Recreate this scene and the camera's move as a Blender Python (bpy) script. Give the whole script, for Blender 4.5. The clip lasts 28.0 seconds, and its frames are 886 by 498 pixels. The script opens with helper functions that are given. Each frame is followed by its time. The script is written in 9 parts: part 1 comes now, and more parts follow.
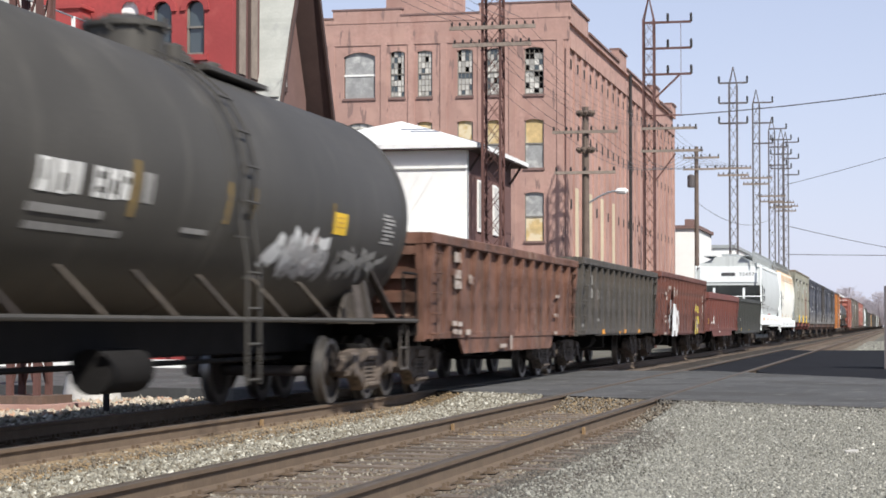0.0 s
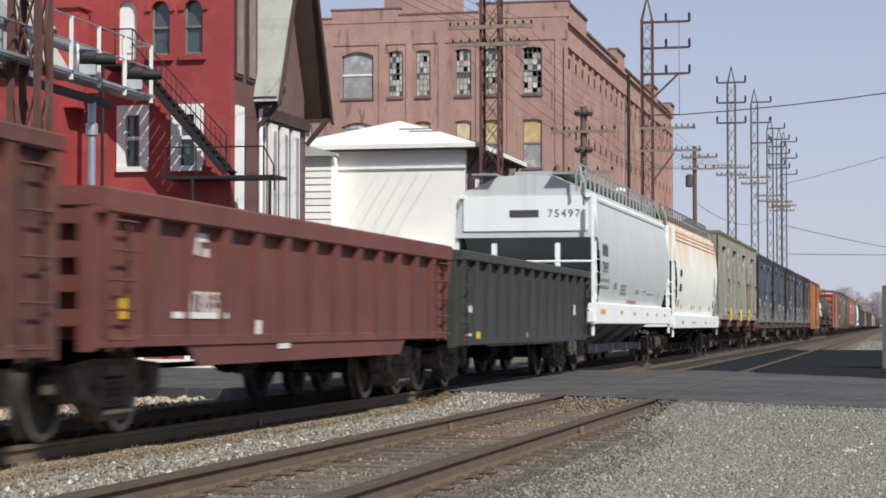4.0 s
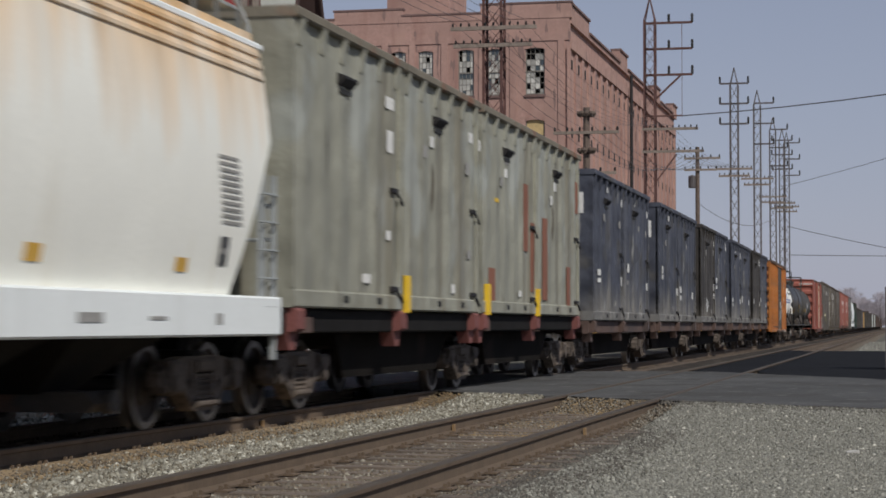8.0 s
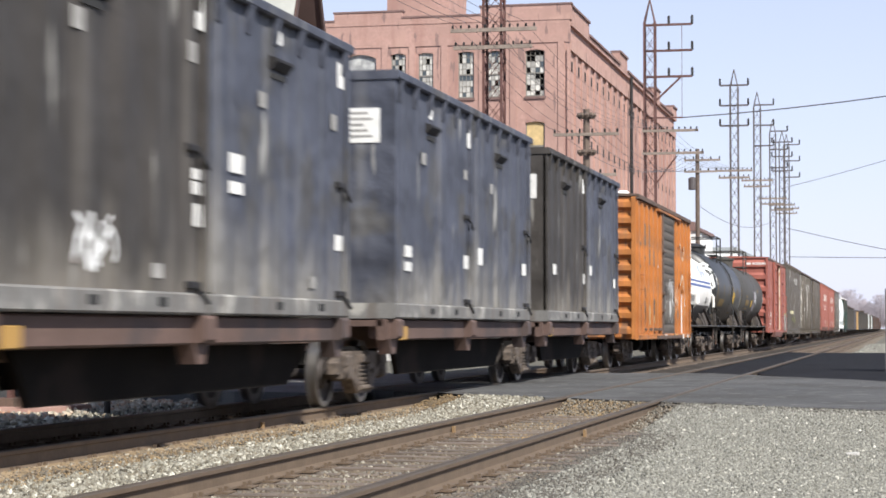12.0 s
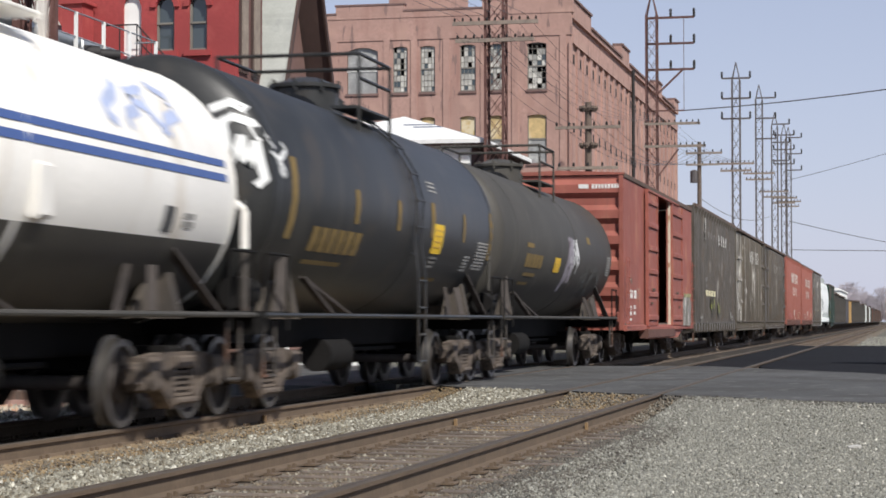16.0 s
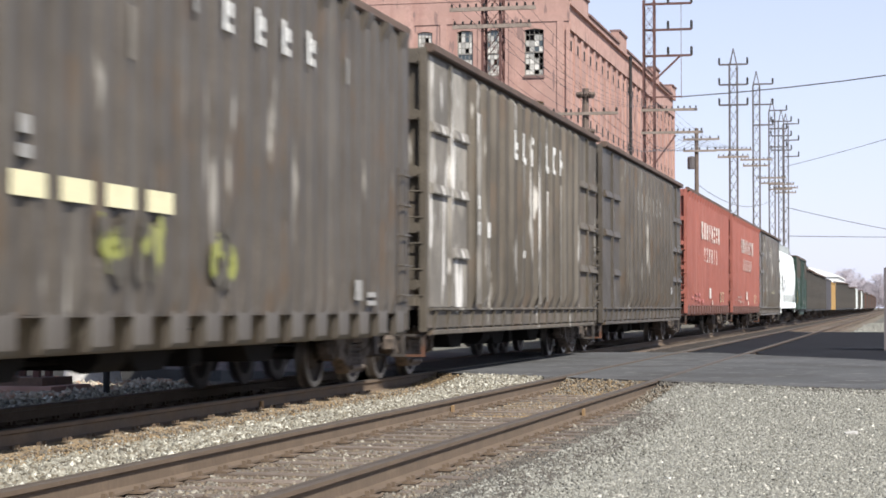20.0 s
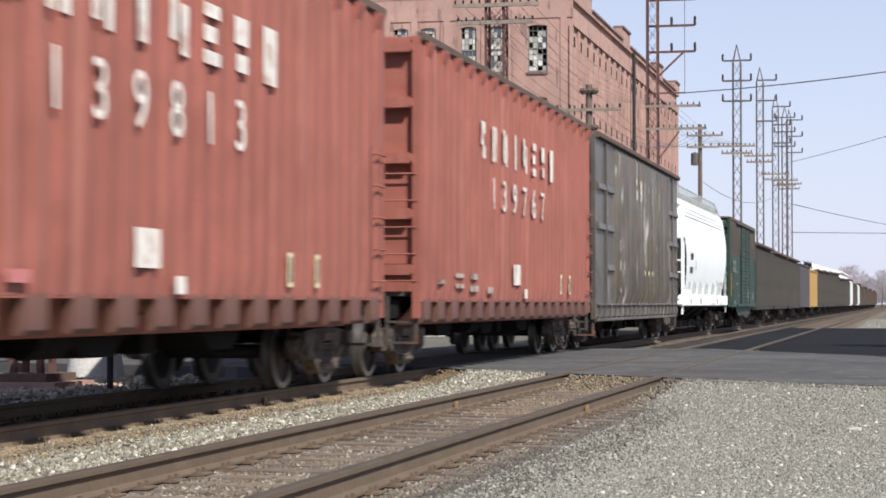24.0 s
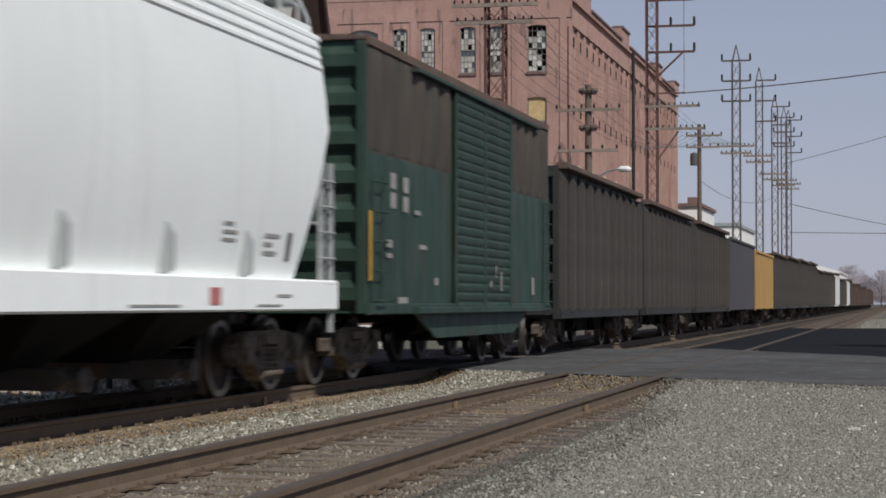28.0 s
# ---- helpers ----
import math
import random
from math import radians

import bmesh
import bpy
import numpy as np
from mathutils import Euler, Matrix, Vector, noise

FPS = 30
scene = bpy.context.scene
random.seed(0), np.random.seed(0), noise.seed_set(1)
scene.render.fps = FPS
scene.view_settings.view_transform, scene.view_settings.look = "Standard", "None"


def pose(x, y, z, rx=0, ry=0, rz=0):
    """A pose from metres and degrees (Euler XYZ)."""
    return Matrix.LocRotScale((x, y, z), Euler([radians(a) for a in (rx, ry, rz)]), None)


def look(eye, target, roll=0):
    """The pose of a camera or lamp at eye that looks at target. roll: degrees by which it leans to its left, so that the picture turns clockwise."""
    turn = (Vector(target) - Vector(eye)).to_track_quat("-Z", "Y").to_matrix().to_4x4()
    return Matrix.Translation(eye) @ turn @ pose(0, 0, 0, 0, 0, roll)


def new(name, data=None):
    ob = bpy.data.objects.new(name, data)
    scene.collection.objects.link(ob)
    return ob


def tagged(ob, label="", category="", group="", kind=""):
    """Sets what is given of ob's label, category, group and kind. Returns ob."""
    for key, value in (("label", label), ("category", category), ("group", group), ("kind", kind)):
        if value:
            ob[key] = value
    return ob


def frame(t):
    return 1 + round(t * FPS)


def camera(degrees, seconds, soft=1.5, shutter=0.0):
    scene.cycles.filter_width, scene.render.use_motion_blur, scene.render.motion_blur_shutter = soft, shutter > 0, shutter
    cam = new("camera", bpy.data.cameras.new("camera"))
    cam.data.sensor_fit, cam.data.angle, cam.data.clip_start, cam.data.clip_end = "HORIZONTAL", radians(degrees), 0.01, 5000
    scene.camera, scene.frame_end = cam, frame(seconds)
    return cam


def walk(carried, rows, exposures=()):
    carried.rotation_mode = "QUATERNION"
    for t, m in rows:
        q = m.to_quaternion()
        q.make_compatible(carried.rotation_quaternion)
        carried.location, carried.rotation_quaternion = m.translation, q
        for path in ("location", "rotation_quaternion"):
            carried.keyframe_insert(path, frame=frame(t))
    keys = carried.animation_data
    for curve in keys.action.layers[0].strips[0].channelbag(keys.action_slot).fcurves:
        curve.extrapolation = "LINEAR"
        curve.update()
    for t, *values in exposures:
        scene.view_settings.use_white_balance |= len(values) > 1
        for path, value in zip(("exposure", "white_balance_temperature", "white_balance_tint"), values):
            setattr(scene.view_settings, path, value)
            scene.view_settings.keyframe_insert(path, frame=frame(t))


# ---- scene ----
# ---- camera: a tripod beside the line, nudged a little in pan and tilt ----
EYE = (0.0, 0.0, 1.0)
FOCAL = 3540.0                       # in picture widths of 1568
cam = camera(math.degrees(2 * math.atan(784 / FOCAL)), 28.0, soft=1.7, shutter=0.5)
PAN0, TILT0 = 12.827, 2.13
# seconds, pan and tilt nudges in thousandths of a radian
NUDGE = ((0, .5, 1.0), (.5, .1, 1.3), (1, -.8, 1.6), (1.5, -1.6, 1.7), (2, -1.2, .4), (2.5, -.3, 0), (3, 0, 0), (3.5, -.7, .9),
         (4.5, .3, .6), (5.5, 1.35, .4), (6, .6, .9), (6.5, .5, 1.3), (7, 1.0, 1.3), (7.5, 1.0, 1.7), (8, 1.0, 1.3), (8.5, 1.4, .4),
         (9, 1.8, .4), (9.5, 3.1, .4), (10, 3.1, 1.3), (10.5, 2.2, 2.2), (11, 1.8, 2.2), (11.5, 1.4, 2.2), (12, 1.0, 2.2),
         (12.5, .5, 2.2), (13.5, 1.3, 1.4), (14.5, 2.2, .5), (15, 2.2, .4), (15.5, 2.65, -1.3), (16, 1.9, -1.3), (16.5, 1.8, -2.5),
         (17, 1.8, -3.0), (17.5, 2.2, -4.7), (18, 1.8, -5.15), (18.5, .9, -6.05), (19, .95, -7.05), (19.5, .95, -7.8),
         (20, .5, -8.15), (20.5, .5, -9.5), (21, 1.4, -10), (21.5, 2.2, -10), (22.5, 2.0, -10), (23.5, 1.8, -10), (24, 2.2, -10.05),
         (24.5, 1.8, -10.05), (25, .8, -10.3), (25.5, 1.0, -10.1), (26, 1.8, -10.05), (26.5, 2.5, -10), (27, 2.25, -10.05),
         (27.5, 2.45, -10), (28, 1.85, -10))
PATH = [(t, pose(*EYE, 90 + TILT0 + math.degrees(b / 1000), 0, PAN0 + math.degrees(a / 1000))) for t, a, b in NUDGE]
EXPOSURES = ((0, .25), (1, 0.0), (2, -.07), (3.5, -.1), (5.5, -.5), (6, -.7), (7, -1.0), (8, -.75), (8.5, -.3), (9, .1), (10, .35), (11, .5), (12, .5), (12.5, .45),
             (14.5, 0), (16, -.05), (16.5, .3), (17, .55), (18, .6), (20, .5), (21, .55), (22.5, .45), (24, .3), (25, .35), (26, .2), (27, -.4), (28, -.6))
walk(cam, PATH, EXPOSURES)

# ---- sky and sun ----
SUN_AZ, SUN_EL = radians(46), radians(46)     # sun behind the camera's right shoulder
world = bpy.data.worlds.new("world")
scene.world = world
world.use_nodes = True
nt = world.node_tree
sky = nt.nodes.new("ShaderNodeTexSky")
sky.sky_type, sky.sun_disc, sky.sun_elevation = "NISHITA", False, SUN_EL
sky.sun_rotation = math.pi - SUN_AZ
sky.air_density, sky.dust_density, sky.ozone_density = 1.0, 0.6, 2.5
haze = nt.nodes.new("ShaderNodeMix")          # spring haze, thicker towards the horizon
haze.data_type = "RGBA"
tcw, sep, mrw = (nt.nodes.new("ShaderNode" + k) for k in ("TexCoord", "SeparateXYZ", "MapRange"))
nt.links.new(tcw.outputs["Generated"], sep.inputs[0])
nt.links.new(sep.outputs["Z"], mrw.inputs["Value"])
mrw.inputs["From Max"].default_value, mrw.inputs["To Min"].default_value, mrw.inputs["To Max"].default_value = 0.45, 0.72, 0.12
nt.links.new(mrw.outputs[0], haze.inputs["Factor"])
haze.inputs[7].default_value = (8.0, 8.3, 10.95, 1)
nt.links.new(sky.outputs[0], haze.inputs[6])
nt.links.new(haze.outputs[2], nt.nodes["Background"].inputs[0])
nt.nodes["Background"].inputs[1].default_value = 0.085
sun = new("sun", bpy.data.lights.new("sun", "SUN"))
sun.data.energy, sun.data.angle, sun.data.color = 5.4, radians(0.6), (1.0, 0.965, 0.91)
sun.matrix_world = look((math.sin(SUN_AZ) * 50, -math.cos(SUN_AZ) * 50, math.tan(SUN_EL) * 50), (0, 0, 0))


# ---- materials ----
def mat(name, col, rough=0.75, metal=0.0, var=0.25, scale=1.5, bump=0.15, bscale=30, streak=None, amount=0.5, blot=None, blots=0.4, rnd=0.06,
        sx=7.0, sz=0.35, bscale2=1.1, runs=None, spec=None, flecks=None, dents=0.0):
    """A worn surface: two scales of tone, optional upright streaks and blots of another colour, fine relief."""
    m = bpy.data.materials.new(name)
    m.use_nodes = True
    n, l = m.node_tree.nodes, m.node_tree.links
    b = n["Principled BSDF"]
    b.inputs["Roughness"].default_value, b.inputs["Metallic"].default_value = rough, metal
    if spec is not None:
        b.inputs["Specular IOR Level"].default_value = spec
    tc = n.new("ShaderNodeTexCoord")

    def noise_at(sc, detail, scl=None):
        t = n.new("ShaderNodeTexNoise")
        t.inputs["Scale"].default_value, t.inputs["Detail"].default_value = sc, detail
        if scl:
            mp = n.new("ShaderNodeMapping")
            mp.inputs["Scale"].default_value = scl
            l.new(tc.outputs["Object"], mp.inputs["Vector"])
            l.new(mp.outputs[0], t.inputs["Vector"])
        else:
            l.new(tc.outputs["Object"], t.inputs["Vector"])
        return t.outputs["Fac"]

    def ramp(src, a, c):
        r = n.new("ShaderNodeMapRange")
        r.inputs["From Min"].default_value, r.inputs["From Max"].default_value = a, c
        l.new(src, r.inputs["Value"])
        return r.outputs[0]

    def mix(fac, a, c):
        x = n.new("ShaderNodeMix")
        x.data_type = "RGBA"
        for sock, val in ((x.inputs["Factor"], fac), (x.inputs[6], a), (x.inputs[7], c)):
            if isinstance(val, (tuple, list)):
                sock.default_value = (*val[:3], 1)
            elif isinstance(val, (int, float)):
                sock.default_value = val
            else:
                l.new(val, sock)
        return x.outputs[2]

    lo, hi = [c * (1 - var) for c in col], [min(1, c * (1 + var)) for c in col]
    c1 = mix(ramp(noise_at(scale, 5), 0.3, 0.7), lo, hi)
    fine = noise_at(bscale, 3)
    c2 = mix(ramp(fine, 0.35, 0.75), c1, [c * (1 - var * 0.6) for c in col])
    if blot:
        c2 = mix(ramp(noise_at(bscale2, 6), 0.66 - blots * 0.25, 0.72 - blots * 0.2), c2, blot)
    if streak:
        s = ramp(noise_at(1.0, 4, (sx, sx, sz)), 0.68 - amount * 0.35, 0.78 - amount * 0.2)
        mu = n.new("ShaderNodeMath")
        mu.operation = "MULTIPLY"
        mu.inputs[1].default_value = 0.8
        l.new(s, mu.inputs[0])
        c2 = mix(mu.outputs[0], c2, streak)
    if runs:
        # rust that has run down from the roof seam: (colour, height where it ends, height where it is full)
        sep = n.new("ShaderNodeSeparateXYZ")
        l.new(tc.outputs["Object"], sep.inputs[0])
        ad = n.new("ShaderNodeMath")
        ad.operation = "MULTIPLY_ADD"
        ad.inputs[1].default_value = 2.6
        l.new(noise_at(1.0, 5, (1.6, 1.6, 0.3)), ad.inputs[0])
        l.new(sep.outputs["Z"], ad.inputs[2])
        c2 = mix(ramp(ad.outputs[0], runs[1] + 1.3, runs[2] + 1.3), c2, mix(ramp(noise_at(1.0, 5, (3.5, 3.5, 0.4)), 0.35, 0.65), runs[0], [min(1, c * 1.45) for c in runs[0]]))
    if flecks:
        # chips and runs of old paint: (colour, threshold)
        c2 = mix(ramp(noise_at(1.0, 6, (2.6, 2.6, 0.55)), flecks[1], flecks[1] + 0.045), c2, flecks[0])
    if rnd:
        oi = n.new("ShaderNodeObjectInfo")
        hs = n.new("ShaderNodeHueSaturation")
        l.new(c2, hs.inputs["Color"])
        mr = n.new("ShaderNodeMapRange")
        mr.inputs["To Min"].default_value, mr.inputs["To Max"].default_value = 1 - rnd, 1 + rnd
        l.new(oi.outputs["Random"], mr.inputs["Value"])
        l.new(mr.outputs[0], hs.inputs["Value"])
        c2 = hs.outputs[0]
    l.new(c2, b.inputs["Base Color"])
    if bump:
        bp = n.new("ShaderNodeBump")
        bp.inputs["Strength"].default_value, bp.inputs["Distance"].default_value = bump, 0.02
        l.new(fine, bp.inputs["Height"])
        if dents:
            bd = n.new("ShaderNodeBump")
            bd.inputs["Strength"].default_value, bd.inputs["Distance"].default_value = dents, 0.25
            l.new(noise_at(1.3, 2), bd.inputs["Height"])
            l.new(bd.outputs[0], bp.inputs["Normal"])
        l.new(bp.outputs[0], b.inputs["Normal"])
    return m


RUSTY = (0.13, 0.06, 0.035)
M_STEEL = mat("dirty_steel", (0.07, 0.06, 0.052), 0.7, 0.2, 0.35, 3, 0.3, 25, blot=RUSTY, blots=0.4)
M_TRUCK = mat("brown_cast_steel", (0.125, 0.098, 0.078), 0.8, 0.1, 0.4, 4, 0.3, 25, blot=(0.06, 0.048, 0.04), blots=0.5, bscale2=6)
M_TREAD = mat("bright_wheel_steel", (0.22, 0.205, 0.19), 0.36, 0.85, 0.25, 6, 0.1, 40)
M_WHEEL = mat("dark_wheel_steel", (0.06, 0.05, 0.045), 0.7, 0.3, 0.3, 5, 0.2, 30)
# Black underframe colour, lowered further for the shade beneath the cars.
M_UNDER = mat("underframe_shade_black", (0.014, 0.013, 0.0125), 0.9, 0.0, 0.3, 3, 0.2, 20, spec=0.15)
M_BROWN = mat("brown_gondola_paint", (0.142, 0.066, 0.042), 0.75, 0, 0.3, 1.0, 0.2, 25, streak=(0.085, 0.05, 0.034), amount=0.5, sx=2.5, sz=0.4, blot=(0.165, 0.078, 0.05), blots=0.5, flecks=((0.24, 0.16, 0.115), 0.645), dents=0.9)
M_DKGREY = mat("grey_gondola_paint", (0.07, 0.062, 0.052), 0.8, 0, 0.25, 1.2, 0.2, 25, streak=(0.13, 0.11, 0.09), amount=0.4, blot=(0.10, 0.075, 0.055), blots=0.4, dents=0.5)
M_MAROON = mat("maroon_gondola_paint", (0.155, 0.06, 0.043), 0.72, 0, 0.35, 1.6, 0.25, 25, streak=(0.085, 0.042, 0.034), amount=0.55, blot=(0.09, 0.042, 0.034), blots=0.5, bscale2=1.8, flecks=((0.24, 0.13, 0.105), 0.66), dents=0.5)
M_REDGON = mat("red_oxide_paint", (0.165, 0.055, 0.042), 0.72, 0, 0.3, 1.2, 0.2, 25, streak=(0.13, 0.06, 0.045), amount=0.35)
M_BLACKG = mat("black_green_paint", (0.045, 0.047, 0.042), 0.75, 0, 0.2, 1.2, 0.2, 25, streak=(0.08, 0.07, 0.06), amount=0.35)
M_HOPW = mat("grey_hopper_side_paint", (0.56, 0.585, 0.57), 0.55, 0, 0.07, 0.8, 0.08, 20, streak=(0.45, 0.47, 0.46), amount=0.3, sx=4, sz=0.2)
M_HOPC = mat("cream_hopper_paint", (0.85, 0.84, 0.76), 0.6, 0, 0.06, 0.8, 0.1, 20, streak=(0.77, 0.74, 0.64), amount=0.3, sx=2.5, sz=0.35, runs=((0.56, 0.37, 0.19), 2.7, 4.1))
M_HOPN = mat("clean_white_hopper_paint", (0.86, 0.89, 0.87), 0.55, 0, 0.05, 0.8, 0.06, 20, streak=(0.78, 0.8, 0.775), amount=0.3, sx=4, sz=0.2)
# Darker grey that carries the shade of the hoppers' open ends.
M_RECESS = mat("shade_dark_hopper_grey", (0.16, 0.17, 0.17), 0.8, 0, 0.2, 1.5, 0.1, 20)
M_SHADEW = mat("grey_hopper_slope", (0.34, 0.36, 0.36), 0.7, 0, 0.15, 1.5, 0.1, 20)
M_TANK = mat("black_tank_paint", (0.060, 0.055, 0.047), 0.6, 0, 0.22, 0.9, 0.06, 25, streak=(0.085, 0.078, 0.066), amount=0.35, sx=3, spec=0.35)
M_TANKG = mat("glossy_black_tank_paint", (0.027, 0.027, 0.026), 0.42, 0, 0.3, 0.8, 0.05, 25, streak=(0.048, 0.044, 0.038), amount=0.4, sx=3, spec=0.45, blot=(0.04, 0.034, 0.027), blots=0.4)
M_GREASE = mat("greasy_brown_steel", (0.085, 0.07, 0.056), 0.75, 0, 0.35, 3, 0.2, 20, blot=(0.05, 0.042, 0.036), blots=0.5)
M_TANKW = mat("white_tank_paint", (0.84, 0.81, 0.75), 0.45, 0, 0.08, 0.9, 0.05, 20, streak=(0.6, 0.52, 0.41), amount=0.35, sx=3, sz=0.3)
M_CGREY = mat("grey_green_container_paint", (0.31, 0.305, 0.245), 0.7, 0, 0.22, 0.9, 0.2, 20, streak=(0.185, 0.162, 0.112), amount=0.52, sx=1.7, sz=0.09, blot=(0.345, 0.355, 0.315), blots=0.5, bscale2=0.8, flecks=((0.1, 0.085, 0.06), 0.66), dents=0.4)
M_CEDGE = mat("rust_stained_container_edge", (0.2, 0.175, 0.13), 0.8, 0, 0.25, 1.5, 0.2, 20, blot=(0.22, 0.1, 0.055), blots=0.55, bscale2=0.9)
M_CBLUE = mat("faded_blue_container_paint", (0.057, 0.062, 0.082), 0.6, 0, 0.3, 0.9, 0.15, 20, streak=(0.125, 0.125, 0.13), amount=0.4, sx=3.0, sz=0.18, blot=(0.062, 0.06, 0.06), blots=0.5, flecks=((0.25, 0.245, 0.23), 0.655), dents=0.6, runs=((0.21, 0.195, 0.165), 2.1, 0.75))
M_CBLACK = mat("dark_container_paint", (0.041, 0.035, 0.03), 0.7, 0, 0.25, 0.9, 0.15, 20, streak=(0.09, 0.079, 0.068), amount=0.35, sx=3.5, sz=0.25, dents=0.4, flecks=((0.2, 0.19, 0.17), 0.64), runs=((0.16, 0.143, 0.118), 1.9, 0.8))
M_CSILL = mat("dusty_container_sill", (0.17, 0.165, 0.155), 0.8, 0, 0.3, 2, 0.2, 20, streak=(0.11, 0.09, 0.075), amount=0.5, blot=(0.33, 0.32, 0.29), blots=0.4, bscale2=2)
# Grimy steel taken near black to hold the shade under the flat cars.
M_BELLY = mat("grimy_shade_girder_steel", (0.013, 0.011, 0.0095), 0.9, 0, 0.35, 1.5, 0.2, 20, blot=(0.024, 0.018, 0.015), blots=0.4, spec=0.08)
M_FLAT = mat("rust_brown_flatcar_paint", (0.12, 0.075, 0.06), 0.8, 0, 0.3, 1.5, 0.2, 20, blot=(0.07, 0.05, 0.045), blots=0.5)
M_SMEAR = mat("smeared_white_spray", (0.16, 0.14, 0.115), 0.75, 0, 0.3, 2, 0.1, 25, blot=(0.62, 0.61, 0.58), blots=0.62, bscale2=2.2)
M_FADEDX = mat("faded_cream_spray", (0.6, 0.52, 0.4), 0.75, 0, 0.2, 2, 0.1, 25, blot=(0.4, 0.2, 0.1), blots=0.4, bscale2=3)
M_ORANGE = mat("orange_boxcar_paint", (0.43, 0.158, 0.036), 0.62, 0, 0.2, 1.2, 0.12, 25, streak=(0.30, 0.105, 0.035), amount=0.45, blot=(0.31, 0.135, 0.05), blots=0.5, flecks=((0.2, 0.095, 0.045), 0.61), dents=0.3)
M_DOORGY = mat("grey_door_paint", (0.088, 0.073, 0.058), 0.75, 0, 0.2, 2, 0.15, 25, streak=(0.14, 0.118, 0.095), amount=0.3)
M_OVERP = mat("brown_grey_overpaint", (0.17, 0.118, 0.078), 0.75, 0, 0.2, 2, 0.1, 25, blot=(0.26, 0.125, 0.05), blots=0.3, bscale2=2.5)
M_TANP = mat("worn_tan_panel_paint", (0.42, 0.29, 0.15), 0.75, 0, 0.2, 3, 0.05, 25, blot=(0.33, 0.15, 0.05), blots=0.4, bscale2=3)
M_REDBOX = mat("red_boxcar_paint", (0.305, 0.092, 0.066), 0.65, 0, 0.16, 1.0, 0.12, 25, streak=(0.25, 0.085, 0.062), amount=0.4, blot=(0.36, 0.135, 0.085), blots=0.4, dents=0.3)
M_GREYHOP = mat("brown_grey_hopper_paint", (0.083, 0.069, 0.053), 0.55, 0, 0.28, 0.9, 0.15, 25, streak=(0.115, 0.102, 0.084), amount=0.4, sx=5, sz=0.18, blot=(0.088, 0.064, 0.042), blots=0.4, flecks=((0.26, 0.24, 0.205), 0.645), dents=0.3)
M_OLIVEHOP = mat("scuffed_olive_grey_hopper_paint", (0.098, 0.085, 0.069), 0.42, 0, 0.3, 0.9, 0.15, 25, streak=(0.16, 0.145, 0.124), amount=0.45, sx=5, sz=0.16, blot=(0.11, 0.08, 0.055), blots=0.4, flecks=((0.38, 0.36, 0.32), 0.63), dents=0.3)
M_WORNHOP = mat("white_streaked_hopper_paint", (0.092, 0.076, 0.056), 0.7, 0, 0.3, 0.9, 0.15, 25, streak=(0.17, 0.148, 0.118), amount=0.45, sx=4.5, sz=0.16, blot=(0.10, 0.075, 0.052), blots=0.4, flecks=((0.46, 0.43, 0.38), 0.635), dents=0.3)
M_REDHOP = mat("faded_red_hopper_paint", (0.3, 0.096, 0.069), 0.7, 0, 0.18, 0.9, 0.15, 25, streak=(0.35, 0.14, 0.105), amount=0.4, sx=5, sz=0.15, blot=(0.27, 0.088, 0.062), blots=0.4, dents=0.25)
M_GREEN = mat("dark_green_boxcar_paint", (0.020, 0.048, 0.034), 0.65, 0, 0.25, 1.0, 0.12, 25, streak=(0.04, 0.062, 0.047), amount=0.4, blot=(0.035, 0.04, 0.028), blots=0.35, dents=0.3)
M_CREAMJ = mat("worn_cream_edge_paint", (0.6, 0.55, 0.43), 0.7, 0, 0.2, 3, 0.05, 30, blot=(0.36, 0.22, 0.13), blots=0.45, bscale2=3)
M_RUSTRED = mat("rust_red_sill_paint", (0.125, 0.057, 0.043), 0.8, 0, 0.25, 2, 0.15, 25, blot=(0.13, 0.06, 0.045), blots=0.5)
M_RUSTBAND = mat("rusted_brown_band", (0.115, 0.075, 0.055), 0.8, 0, 0.25, 1.2, 0.2, 25, streak=(0.07, 0.06, 0.05), amount=0.4)
M_COALHOP = mat("black_coal_hopper_paint", (0.03, 0.03, 0.029), 0.65, 0, 0.35, 1.0, 0.15, 25, streak=(0.06, 0.055, 0.049), amount=0.35, rnd=0.3)
# Lit look of the posts put into a paler copy of the black.
M_COALPOST = mat("lit_black_post_paint", (0.062, 0.056, 0.05), 0.6, 0, 0.35, 1.5, 0.15, 25, streak=(0.1, 0.085, 0.07), amount=0.4)
M_GREENBAND = mat("rust_darkened_green_band", (0.066, 0.052, 0.039), 0.75, 0, 0.3, 1.2, 0.2, 25, streak=(0.035, 0.045, 0.035), amount=0.45, sx=5, sz=0.3)
M_PURPLE = mat("purple_grey_paint", (0.06, 0.055, 0.06), 0.75, 0, 0.2, 1.0, 0.15, 25)
M_YELLOWC = mat("ochre_yellow_paint", (0.44, 0.255, 0.07), 0.7, 0, 0.15, 1.0, 0.12, 25)
M_COAL = mat("coal_load", (0.022, 0.021, 0.02), 0.75, 0, 0.4, 6, 0.8, 12)
M_WHITED = mat("whitened_grey_paint", (0.165, 0.147, 0.122), 0.75, 0, 0.35, 1.2, 0.15, 25, streak=(0.4, 0.37, 0.32), amount=0.5, sx=3, sz=0.5, blot=(0.27, 0.245, 0.205), blots=0.4, flecks=((0.66, 0.63, 0.58), 0.56), dents=0.3)
M_DULLRED = mat("dull_red_bracket_paint", (0.2, 0.07, 0.06), 0.8, 0, 0.25, 3, 0.1, 30)
